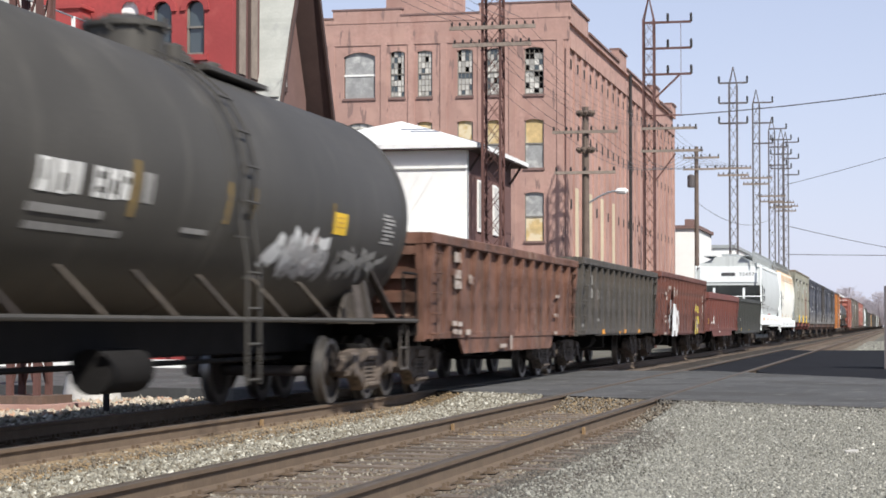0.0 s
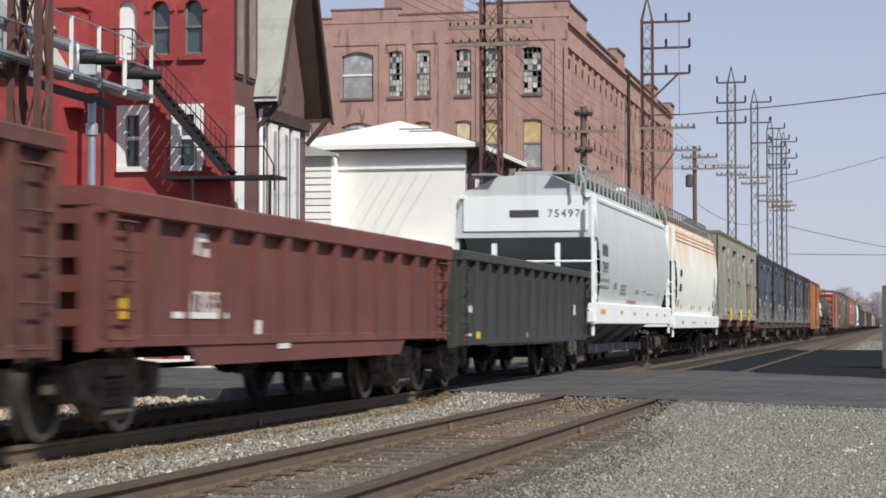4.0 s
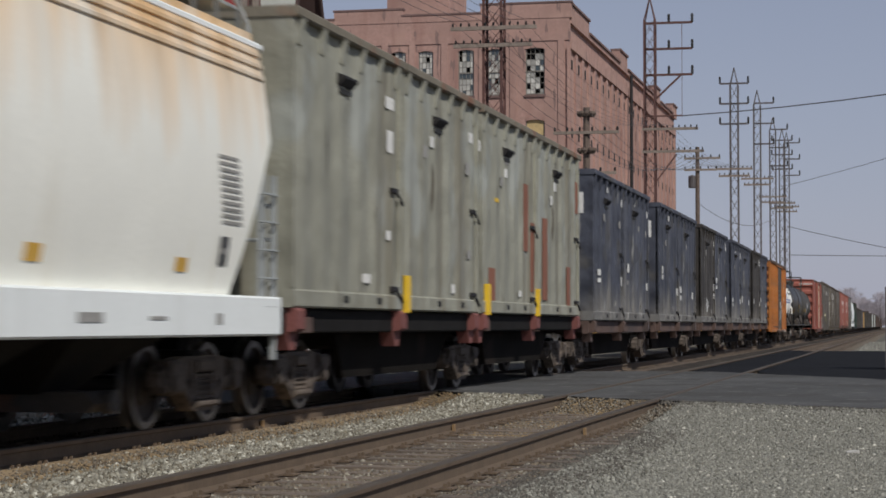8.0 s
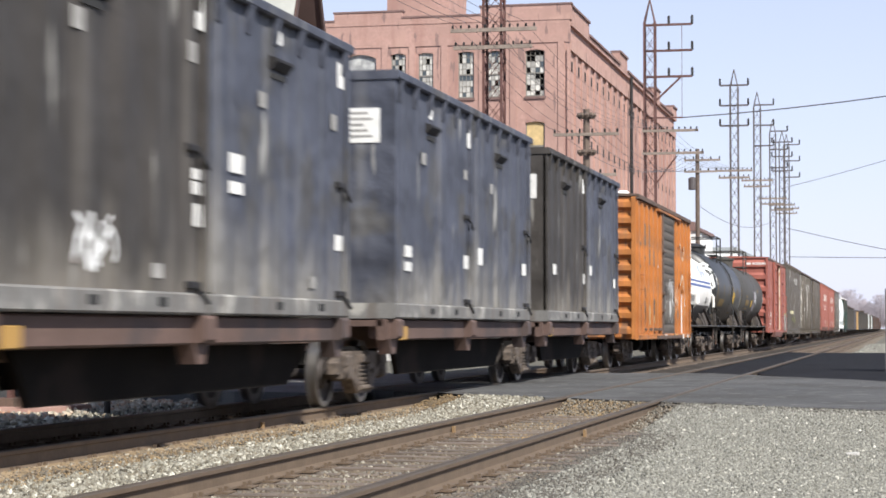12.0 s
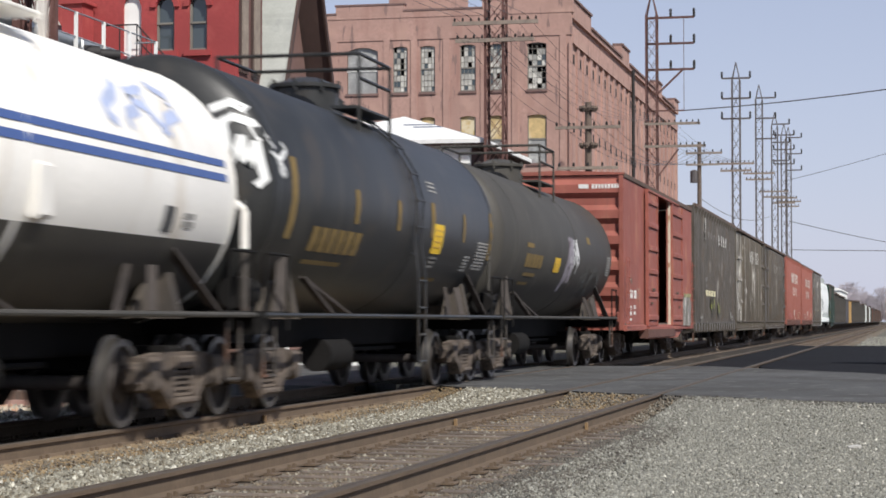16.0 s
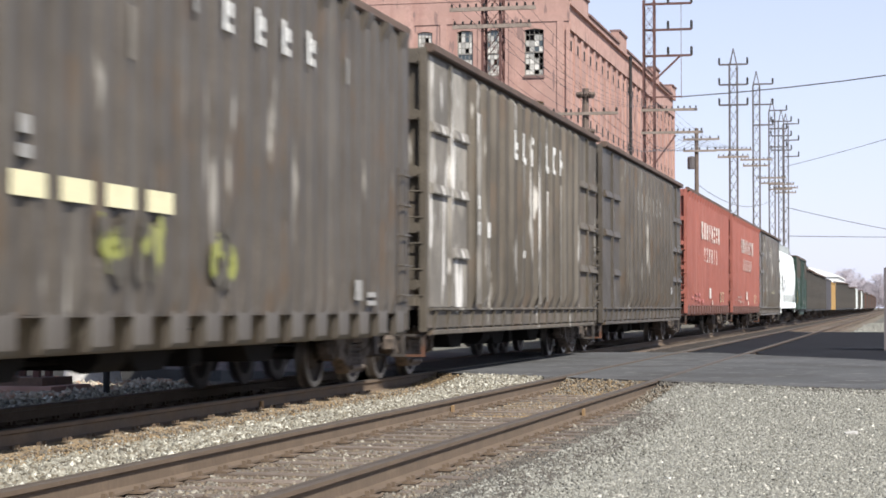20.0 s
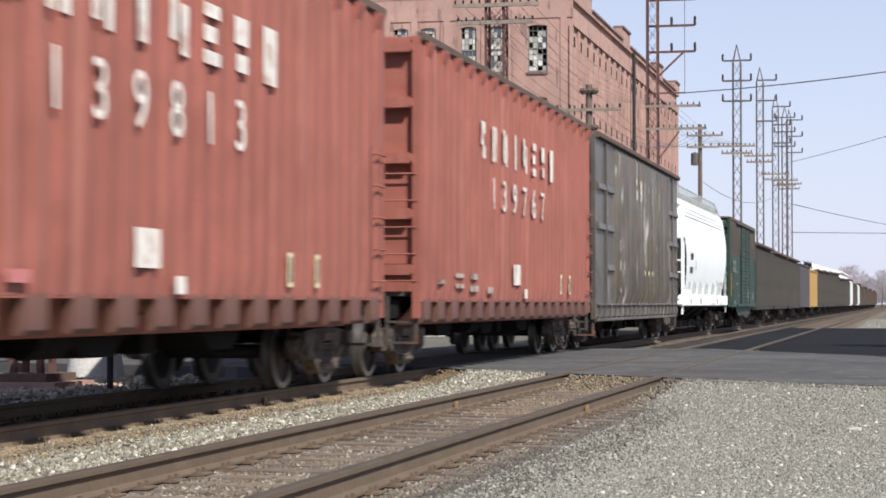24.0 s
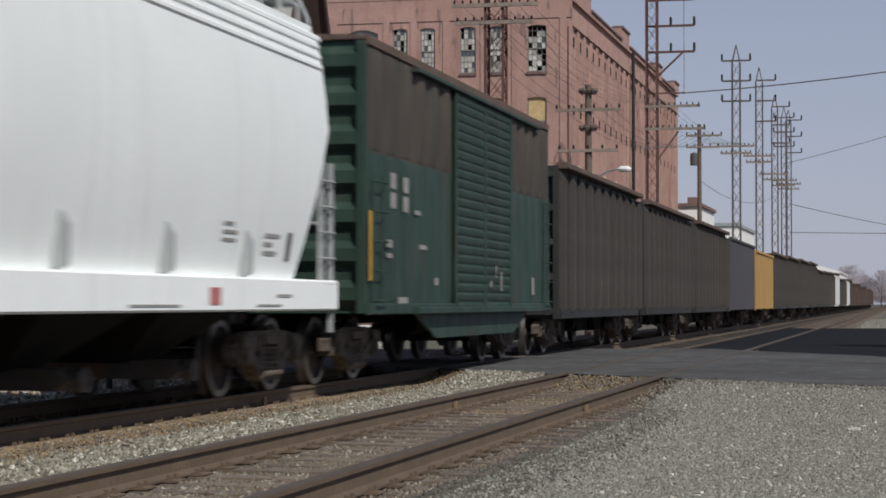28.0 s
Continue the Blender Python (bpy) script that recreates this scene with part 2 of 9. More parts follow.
M_MARKW = mat("white_stencil_paint", (0.72, 0.71, 0.67), 0.7, 0, 0.12, 6, 0, 30)
M_MARKG = mat("worn_grey_stencil_paint", (0.3, 0.29, 0.27), 0.75, 0, 0.25, 8, 0, 30)
M_MARKD = mat("dark_stencil_paint", (0.07, 0.07, 0.072), 0.75, 0, 0.2, 8, 0, 30)
M_MARKY = mat("yellow_reflector", (0.78, 0.50, 0.03), 0.6, 0, 0.1, 8, 0, 30)
M_AMBERR = mat("orange_reflector", (0.8, 0.34, 0.03), 0.5, 0, 0.1, 8, 0, 30)
M_GRAFW = mat("white_spray_paint", (0.75, 0.75, 0.73), 0.7, 0, 0.1, 3, 0, 30, flecks=((0.3, 0.22, 0.19), 0.64))
M_GRAFY = mat("yellow_spray_paint", (0.62, 0.5, 0.06), 0.7, 0, 0.25, 3, 0, 30, blot=(0.2, 0.08, 0.05), blots=0.42, bscale2=2.6, flecks=((0.75, 0.72, 0.6), 0.6))
M_GRAFB = mat("blue_spray_paint", (0.4, 0.46, 0.64), 0.7, 0, 0.2, 3, 0, 30)
M_GRAFG = mat("grey_spray_paint", (0.45, 0.44, 0.43), 0.7, 0, 0.3, 5, 0, 30)
M_BLUEST = mat("blue_stripe_paint", (0.06, 0.11, 0.3), 0.5, 0, 0.1, 3, 0, 30)
M_PATCH = mat("rust_red_patch", (0.25, 0.10, 0.06), 0.8, 0, 0.2, 3, 0.1, 30)
M_BOARD = mat("bare_plywood", (0.55, 0.40, 0.19), 0.8, 0, 0.3, 2.5, 0.1, 25, blot=(0.62, 0.53, 0.36), blots=0.7)
M_SILVER = mat("weathered_galvanised_steel", (0.42, 0.44, 0.46), 0.45, 0.6, 0.15, 4, 0.1, 30)
M_BRICK = mat("worn_red_brick", (0.415, 0.257, 0.213), 0.9, 0, 0.2, 0.45, 0.3, 5.5, streak=(0.31, 0.172, 0.14), amount=0.42, sx=0.9, sz=0.12, blot=(0.43, 0.27, 0.22), blots=0.45, bscale2=0.6, flecks=((0.24, 0.155, 0.135), 0.62))
M_BRICKD = mat("dark_brick_cap", (0.20, 0.125, 0.11), 0.9, 0, 0.2, 1, 0.2, 8)
M_REDWALL = mat("bright_red_painted_brick", (0.34, 0.052, 0.05), 0.75, 0, 0.18, 0.6, 0.3, 9, streak=(0.28, 0.045, 0.045), amount=0.35, sx=1.5, sz=0.3, blot=(0.37, 0.07, 0.062), blots=0.4)
M_BROWNW = mat("brown_wood_wall", (0.17, 0.10, 0.085), 0.8, 0, 0.2, 1, 0.2, 12)
M_BROWNB = mat("dark_brown_brick", (0.15, 0.075, 0.065), 0.85, 0, 0.2, 1, 0.2, 9)
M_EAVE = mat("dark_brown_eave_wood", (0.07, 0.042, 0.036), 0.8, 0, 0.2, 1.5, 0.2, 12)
M_SHINGLE = mat("pale_grey_shingles", (0.40, 0.41, 0.38), 0.9, 0, 0.12, 2, 0.3, 14, blot=(0.33, 0.34, 0.32), blots=0.4)
M_WHITE = mat("white_painted_wall", (0.86, 0.85, 0.81), 0.8, 0, 0.05, 1, 0.05, 20)
M_WROOF = mat("white_roof_coating", (0.8, 0.79, 0.76), 0.7, 0, 0.06, 1, 0.05, 20)
M_SASH = mat("weathered_sash_paint", (0.2, 0.185, 0.16), 0.8, 0, 0.2, 3, 0.05, 30)
M_TRIM = mat("white_trim_paint", (0.83, 0.82, 0.78), 0.6, 0, 0.06, 3, 0.05, 30)
M_TOWER = mat("rusted_lattice_steel", (0.125, 0.06, 0.05), 0.8, 0.1, 0.25, 2, 0.2, 20)
M_TOWERG = mat("grey_lattice_steel", (0.13, 0.115, 0.115), 0.7, 0.3, 0.2, 2, 0.2, 20)
M_WOOD = mat("weathered_pole_wood", (0.13, 0.095, 0.075), 0.9, 0, 0.25, 3, 0.3, 15, streak=(0.2, 0.16, 0.13), amount=0.4, sx=20)
M_ARMWOOD = mat("grey_crossarm_wood", (0.27, 0.22, 0.18), 0.9, 0, 0.25, 3, 0.3, 15)
M_WIRE = mat("wire", (0.10, 0.095, 0.10), 0.7, 0, 0.1, 3, 0, 10)
M_IRON = mat("black_iron", (0.022, 0.02, 0.02), 0.7, 0.2, 0.2, 3, 0.1, 30)
M_RAILS = mat("brown_rail_web", (0.125, 0.088, 0.058), 0.85, 0.0, 0.2, 3, 0.2, 20)
M_RAILTOP = mat("worn_rail_head", (0.082, 0.065, 0.05), 0.65, 0.0, 0.2, 2, 0.05, 30, spec=0.3)
M_TIE = mat("creosoted_tie_wood", (0.13, 0.10, 0.078), 0.9, 0, 0.3, 4, 0.4, 20, streak=(0.2, 0.165, 0.13), amount=0.4, sx=2, rnd=0.25)
M_BALLAST = mat("rusty_ballast", (0.15, 0.12, 0.085), 0.95, 0, 0.35, 1.2, 1.0, 22, blot=(0.18, 0.165, 0.15), blots=0.5, rnd=0, spec=0.2)
# Dark with oil and dirt, and with the train's shade put into it.
M_DIRTSHADE = mat("dirt_and_shade_ballast", (0.045, 0.038, 0.032), 0.9, 0, 0.35, 1.2, 1.0, 22, blot=(0.08, 0.065, 0.05), blots=0.3, rnd=0, spec=0.2)
M_DIRT = mat("ochre_cinder_dirt", (0.26, 0.19, 0.115), 0.95, 0, 0.3, 1.6, 1.0, 20, blot=(0.31, 0.235, 0.15), blots=0.5, bscale2=2.5, rnd=0, spec=0.2, flecks=((0.07, 0.055, 0.04), 0.62))
M_WORNLIME = mat("worn_lime_spray_paint", (0.08, 0.07, 0.055), 0.75, 0, 0.25, 2, 0.1, 25, blot=(0.24, 0.25, 0.06), blots=0.62, bscale2=2.4, flecks=((0.3, 0.3, 0.1), 0.62))
# Darker than its stones: the shade between them is in this colour.
M_GRAVEL = mat("grey_gravel_ground", (0.125, 0.12, 0.1), 0.95, 0, 0.3, 0.7, 1.0, 26, rnd=0, spec=0.2)
M_TAR = mat("black_fresh_asphalt", (0.018, 0.0185, 0.021), 0.85, 0, 0.25, 0.6, 0.3, 30, blot=(0.012, 0.012, 0.014), blots=0.3, rnd=0, spec=0.05)
M_ASPHALT = mat("grey_road_asphalt", (0.086, 0.085, 0.084), 0.9, 0, 0.35, 0.35, 0.4, 40, blot=(0.062, 0.06, 0.057), blots=0.62, bscale2=0.45, rnd=0, spec=0.25, flecks=((0.135, 0.132, 0.125), 0.6))
M_CONC = mat("pale_concrete", (0.45, 0.43, 0.40), 0.9, 0, 0.2, 1.5, 0.2, 20)
# Twigs far paler than bark, with the distance haze in their colour.
M_FARTREE = mat("haze_pale_twigs", (0.52, 0.47, 0.49), 0.95, 0, 0.3, 0.5, 0, 10)
M_EVERG = mat("evergreen_needles", (0.035, 0.045, 0.03), 0.95, 0, 0.3, 1, 0, 10)
# Near-black that stands for the shade inside rooms, holes and pockets.
M_DARKIN = mat("interior_shade_black", (0.02, 0.02, 0.02), 0.9, 0, 0.2, 2, 0, 10)


def stone_mat(name, cols):
    m = bpy.data.materials.new(name)
    m.use_nodes = True
    n, l = m.node_tree.nodes, m.node_tree.links
    g = n.new("ShaderNodeNewGeometry")
    r = n.new("ShaderNodeValToRGB")
    r.color_ramp.elements[0].color = (*cols[0], 1)
    r.color_ramp.elements[1].color = (*cols[-1], 1)
    for i, c in enumerate(cols[1:-1]):
        e = r.color_ramp.elements.new((i + 1) / (len(cols) - 1))
        e.color = (*c, 1)
    l.new(g.outputs["Random Per Island"], r.inputs[0])
    l.new(r.outputs[0], n["Principled BSDF"].inputs["Base Color"])
    n["Principled BSDF"].inputs["Roughness"].default_value = 0.92
    return m


M_STONES = stone_mat("mixed_ballast_stones", [(0.05, 0.042, 0.03), (0.16, 0.135, 0.095), (0.25, 0.232, 0.18), (0.13, 0.12, 0.095), (0.33, 0.315, 0.255), (0.2, 0.185, 0.145), (0.56, 0.54, 0.46)])
M_STONEG = stone_mat("grey_gravel_stones", [(0.08, 0.076, 0.064), (0.19, 0.186, 0.158), (0.14, 0.134, 0.111), (0.24, 0.234, 0.2), (0.175, 0.171, 0.145), (0.265, 0.26, 0.223), (0.34, 0.332, 0.285)])
M_OCHREC = mat("faded_ochre_paint", (0.27, 0.17, 0.08), 0.85, 0, 0.3, 8, 0.1, 40)
M_STONEP = stone_mat("pale_gravel_stones", [(0.3, 0.29, 0.25), (0.45, 0.43, 0.37), (0.38, 0.36, 0.31), (0.6, 0.58, 0.5)])
M_STONED = stone_mat("sooty_dark_stones", [(0.045, 0.04, 0.034), (0.085, 0.075, 0.062), (0.13, 0.118, 0.098), (0.06, 0.052, 0.044)])
M_STONEB = stone_mat("rust_stained_stones", [(0.062, 0.046, 0.034), (0.125, 0.096, 0.066), (0.18, 0.143, 0.1), (0.11, 0.094, 0.074), (0.17, 0.155, 0.125), (0.33, 0.3, 0.24)])
M_STONEO = stone_mat("ochre_cinders", [(0.2, 0.135, 0.065), (0.27, 0.19, 0.1), (0.12, 0.085, 0.05), (0.32, 0.24, 0.14)])


def glass_mat(name, col, rough):
    m = bpy.data.materials.new(name)
    m.use_nodes = True
    b = m.node_tree.nodes["Principled BSDF"]
    b.inputs["Base Color"].default_value = (*col, 1)
    b.inputs["Roughness"].default_value = rough
    b.inputs["Specular IOR Level"].default_value = 0.9
    return m


M_GLASS = glass_mat("dark_window_glass", (0.06, 0.075, 0.08), 0.08)
M_GLASSP = mat("dusty_pale_pane", (0.52, 0.5, 0.45), 0.4, 0, 0.3, 2.5, 0.05, 10, rnd=0.35)
M_GLASSB = mat("frosted_block_pane", (0.33, 0.33, 0.32), 0.6, 0, 0.3, 2, 0.1, 9, blot=(0.5, 0.5, 0.47), blots=0.5)


# ---- mesh building ----
class Shape:
    """Collects boxes, bars, prisms and turned forms into one mesh."""

    def __init__(self):
        self.v, self.f = [], []

    def add(self, vs, fs):
        k = len(self.v)
        self.v += [tuple(p) for p in vs]
        self.f += [tuple(i + k for i in q) for q in fs]
        return self

    def box(self, x0, x1, y0, y1, z0, z1):
        vs = [(x, y, z) for x in (x0, x1) for y in (y0, y1) for z in (z0, z1)]
        return self.add(vs, [(0, 1, 3, 2), (4, 6, 7, 5), (0, 4, 5, 1), (2, 3, 7, 6), (0, 2, 6, 4), (1, 5, 7, 3)])

    def cbox(self, x0, x1, y0, y1, z0, z1, c=0.01):
        """A box with bevelled edges along its longest two directions."""
        poly = [(x0 + c, z0), (x1 - c, z0), (x1, z0 + c), (x1, z1 - c), (x1 - c, z1), (x0 + c, z1), (x0, z1 - c), (x0, z0 + c)]
        return self.prism_y(poly, y0, y1)

    def prism_y(self, poly, y0, y1):
        n = len(poly)
        vs = [(x, y0, z) for x, z in poly] + [(x, y1, z) for x, z in poly]
        fs = [tuple(range(n)), tuple(range(2 * n - 1, n - 1, -1))] + [(i, n + i, n + (i + 1) % n, (i + 1) % n) for i in range(n)]
        return self.add(vs, fs)

    def prism_x(self, poly, x0, x1):
        n = len(poly)
        vs = [(x0, y, z) for y, z in poly] + [(x1, y, z) for y, z in poly]
        fs = [tuple(range(n - 1, -1, -1)), tuple(range(n, 2 * n))] + [(i, (i + 1) % n, n + (i + 1) % n, n + i) for i in range(n)]
        return self.add(vs, fs)

    def prism_z(self, poly, z0, z1):
        n = len(poly)
        vs = [(x, y, z0) for x, y in poly] + [(x, y, z1) for x, y in poly]
        fs = [tuple(range(n - 1, -1, -1)), tuple(range(n, 2 * n))] + [(i, (i + 1) % n, n + (i + 1) % n, n + i) for i in range(n)]
        return self.add(vs, fs)

    def tube(self, p, q, r, seg=6, r2=None):
        p, q = Vector(p), Vector(q)
        d = (q - p).normalized()
        a = d.orthogonal().normalized()
        b = d.cross(a)
        r2 = r if r2 is None else r2
        ring = [a * math.cos(2 * math.pi * i / seg) + b * math.sin(2 * math.pi * i / seg) for i in range(seg)]
        vs = [p + e * r for e in ring] + [q + e * r2 for e in ring]
        fs = [tuple(range(seg - 1, -1, -1)), tuple(range(seg, 2 * seg))] + [(i, (i + 1) % seg, seg + (i + 1) % seg, seg + i) for i in range(seg)]
        return self.add(vs, fs)

    def bar(self, p, q, w=0.04, h=None):
        """A square bar from p to q."""
        h = h or w
        p, q = Vector(p), Vector(q)
        d = (q - p).normalized()
        a = d.cross(Vector((0, 0, 1)))
        a = a.normalized() if a.length > 0.01 else Vector((1, 0, 0))
        b = d.cross(a)
        o = [a * w / 2 + b * h / 2, -a * w / 2 + b * h / 2, -a * w / 2 - b * h / 2, a * w / 2 - b * h / 2]
        vs = [p + e for e in o] + [q + e for e in o]
        return self.add(vs, [(3, 2, 1, 0), (4, 5, 6, 7)] + [(i, (i + 1) % 4, 4 + (i + 1) % 4, 4 + i) for i in range(4)])

    def lathe(self, profile, axis="y", at=(0, 0, 0), seg=24):
        """Turns (along, radius) pairs about an axis."""
        vs, fs = [], []
        for t, r in profile:
            for i in range(seg):
                c, s = r * math.cos(2 * math.pi * i / seg), r * math.sin(2 * math.pi * i / seg)
                o = {"y": (c, t, s), "x": (t, c, s), "z": (c, s, t)}[axis]
                vs.append((at[0] + o[0], at[1] + o[1], at[2] + o[2]))
        for k in range(len(profile) - 1):
            for i in range(seg):
                j = (i + 1) % seg
                fs.append((k * seg + i, k * seg + j, (k + 1) * seg + j, (k + 1) * seg + i))
        fs.append(tuple(range(seg)))
        fs.append(tuple(range(len(vs) - 1, len(vs) - seg - 1, -1)))
        return self.add(vs, fs)

    def mesh(self, name, material, smooth=True):
        me = bpy.data.meshes.new(name)
        me.from_pydata(self.v, [], self.f)
        bm = bmesh.new()
        bm.from_mesh(me)
        bmesh.ops.recalc_face_normals(bm, faces=bm.faces)
        bm.to_mesh(me)
        bm.free()
        if smooth:
            me.polygons.foreach_set("use_smooth", [True] * len(me.polygons))
            me.set_sharp_from_angle(angle=radians(32))
        me.materials.append(material)
        return me


def part(name, shape, material, parent, label="", at=None):
    """Links a shape (or a ready mesh) as one mesh object under a thing or a part."""
    me = shape if isinstance(shape, bpy.types.Mesh) else shape.mesh(name, material)
    ob = new(name, me)
    ob.parent = parent
    if at is not None:
        ob.matrix_basis = at
    if label:
        ob["label"] = label
    return ob


def thing(name, label, category, at=None, group="", kind=""):
    ob = new(name)
    if at is not None:
        ob.matrix_basis = at
    return tagged(ob, label, category, group, kind)


def solid(name, shape, material, label, category, group="", kind="", at=None):
    ob = new(name, shape.mesh(name, material))
    if at is not None:
        ob.matrix_basis = at
    return tagged(ob, label, category, group, kind)


def lettering(txt, size, material, parent, at, name="lettering", spread=1.0, wide=1.0, label=""):
    """Flat painted characters, 5 mm proud, read along the local x."""
    cu = bpy.data.curves.new(name, "FONT")
    cu.body, cu.size, cu.extrude, cu.space_character, cu.align_x = txt, size, 0.003, spread, "CENTER"
    tmp = bpy.data.objects.new(name, cu)
    me = bpy.data.meshes.new_from_object(tmp)
    bpy.data.objects.remove(tmp)
    me.materials.clear()
    me.materials.append(material)
    ob = part(name, me, material, parent, label, at @ Matrix.Diagonal((wide, 1, 1, 1)))
    return ob


def side_at(x, y, z):
    """Pose of something flat on a side that faces +x: its x runs along +y, its y up."""
    return Matrix(((0, 0, 1, x), (1, 0, 0, y), (0, 1, 0, z), (0, 0, 0, 1)))


def front_at(x, y, z):
    """Pose of something flat on an end that faces -y."""
    return Matrix(((1, 0, 0, x), (0, 0, -1, y), (0, 1, 0, z), (0, 0, 0, 1)))


def bars(parent, material, x, spots, name="marking"):
    """Painted bars on a side at x: (y, z, width, height) each."""
    for y, z, w, h in spots:
        s = Shape().box(x, x + 0.006, y - w / 2, y + w / 2, z - h / 2, z + h / 2)
        part(name, s, material, parent)


def swash(parent, material, x, knots, name="graffiti", label=""):
    """One broad spray-painted stroke through (y, z, width) knots, with ragged edges."""
    rng = random.Random(int(knots[0][0] * 100))
    n, vs = 14, []
    for i in range(n + 1):
        u = i / n * (len(knots) - 1)
        k = min(int(u), len(knots) - 2)
        f = u - k
        f = f * f * (3 - 2 * f)
        y, z, w = (knots[k][j] + (knots[k + 1][j] - knots[k][j]) * f for j in range(3))
        for sg in (-1, 1):
            vs.append((x, y + sg * (w / 2 + rng.uniform(-0.06, 0.06)), z + rng.uniform(-0.012, 0.012)))
    return part(name, Shape().add(vs, [(2 * i, 2 * i + 1, 2 * i + 3, 2 * i + 2) for i in range(n)]), material, parent, label)


def scrawl(parent, material, x, y, z, w, h, seed, strokes=7, thick=0.16, name="graffiti", label="", wrap=None):
    """Spray-painted strokes on a side at x, or wrapped on a drum given as (radius, height of its axis)."""
    rng = random.Random(seed)
    for k in range(strokes):
        cx = y + w * ((k + 0.5) / strokes - 0.5) + rng.uniform(-0.06, 0.06) * w
        pts = []
        ph, amp, n = rng.uniform(0, 6.28), rng.uniform(0.25, 0.7) * w / strokes * 1.6, 7
        z0, z1 = z - h / 2 * rng.uniform(0.55, 1), z + h / 2 * rng.uniform(0.55, 1)
        for i in range(n):
            u = i / (n - 1)
            pts.append((cx + amp * math.sin(ph + u * rng.uniform(3.5, 6)), z0 + (z1 - z0) * u))
        t = thick * rng.uniform(0.6, 1.3)
        vs, fs = [], []
        for i, (py, pz) in enumerate(pts):
            a, b = pts[max(0, i - 1)], pts[min(n - 1, i + 1)]
            dy, dz = b[0] - a[0], b[1] - a[1]
            ll = math.hypot(dy, dz) or 1
            wdt = t * (0.5 + 0.5 * math.sin(math.pi * (0.15 + 0.7 * i / (n - 1))))
            for sg in (-1, 1):
                qy, qz = py - dz / ll * wdt * sg / 2, pz + dy / ll * wdt * sg / 2
                xx = x
                if wrap:
                    xx = math.sqrt(max(0.02, (wrap[0] + 0.006) ** 2 - (qz - wrap[1]) ** 2))
                vs.append((xx + 0.0006 * k, qy, qz))
        fs = [(2 * i, 2 * i + 1, 2 * i + 3, 2 * i + 2) for i in range(n - 1)]
        st = Shape().add(vs, fs)
        if k == 0:
            first = part(name, st, material, parent, label)
        else:
            part("stroke", st, material, first)
    return first


# ---- rolling stock ----
TRACK_T, TRACK_N = -7.89, -4.05      # centre lines of the train's track and of the empty one
HALF = 1.61


def _wheelset():
    s = Shape()
    s.lathe([(-0.9, 0.07), (0.9, 0.07)], "x", seg=10)
    for sg in (-1, 1):
        prof = [(0.66, 0.10), (0.66, 0.18), (0.69, 0.32), (0.675, 0.43), (0.685, 0.455), (0.705, 0.455), (0.715, 0.425), (0.81, 0.415),
                (0.81, 0.35), (0.765, 0.32), (0.745, 0.2), (0.80, 0.16), (0.80, 0.1)]
        s.lathe([(t * sg, r) for t, r in prof], "x", seg=22)
    me = s.mesh("wheelset", M_WHEEL)
    me.materials.append(M_TREAD)
    for p in me.polygons:
        c = p.center
        rad = math.hypot(c.y, c.z)
        if rad > 0.345 and abs(c.x) > 0.64:
            p.material_index = 1
    return me


def _side_frame():
    s = Shape()
    top = [(-1.18, 0.42), (-1.18, 0.56), (-0.95, 0.66), (-0.5, 0.70), (0.5, 0.70), (0.95, 0.66), (1.18, 0.56), (1.18, 0.42), (1.02, 0.42), (1.0, 0.53),
           (0.74, 0.53), (0.72, 0.40), (0.62, 0.36), (0.34, 0.56), (-0.34, 0.56), (-0.62, 0.36), (-0.72, 0.40), (-0.74, 0.53), (-1.0, 0.53), (-1.02, 0.42)]
    s.prism_x(top, 0.0, 0.14)
    s.prism_x([(-0.72, 0.46), (-0.30, 0.16), (0.30, 0.16), (0.72, 0.46), (0.62, 0.50), (0.26, 0.26), (-0.26, 0.26), (-0.62, 0.50)], -0.02, 0.16)
    for y in (-0.3, 0.3):
        s.cbox(-0.02, 0.16, y - 0.05, y + 0.05, 0.2, 0.66)
    s.cbox(-0.03, 0.19, -0.24, 0.24, 0.545, 0.665, 0.02)
    for y in (-0.875, 0.875):
        s.cbox(0.0, 0.2, y - 0.17, y + 0.17, 0.50, 0.66, 0.03)
        s.cbox(0.02, 0.17, y - 0.2, y - 0.13, 0.36, 0.55, 0.015).cbox(0.02, 0.17, y + 0.13, y + 0.2, 0.36, 0.55, 0.015)
    s.cbox(0.0, 0.21, -0.3, 0.3, 0.2, 0.265, 0.02)
    return s.mesh("side_frame", M_TRUCK)


def _springs():
    prof = []
    for k in range(5):
        z = 0.27 + k * 0.056
        prof += [(z, 0.05), (z + 0.006, 0.076), (z + 0.026, 0.076), (z + 0.032, 0.05)]
    return Shape().lathe(prof, "z", (0.1, 0, 0), 10).mesh("spring", M_TRUCK)


def _cap():
    s = Shape()
    s.lathe([(0.9, 0.12), (1.08, 0.12), (1.10, 0.10), (1.14, 0.10), (1.14, 0.05)], "x", seg=12)
    return s.mesh("bearing", M_TRUCK)


def _bolster():
    s = Shape()
    s.cbox(-1.0, 1.0, -0.2, 0.2, 0.52, 0.76, 0.03)
    s.lathe([(0.7, 0.3), (0.86, 0.3)], "z", seg=16)
    for y in (-0.55, 0.55):
        s.cbox(-0.8, 0.8, y - 0.05, y + 0.05, 0.36, 0.48, 0.01)
        for x in (-0.75, 0.75):
            s.cbox(x - 0.06, x + 0.06, y - 0.09, y + 0.09, 0.3, 0.56, 0.01)
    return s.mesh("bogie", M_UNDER)


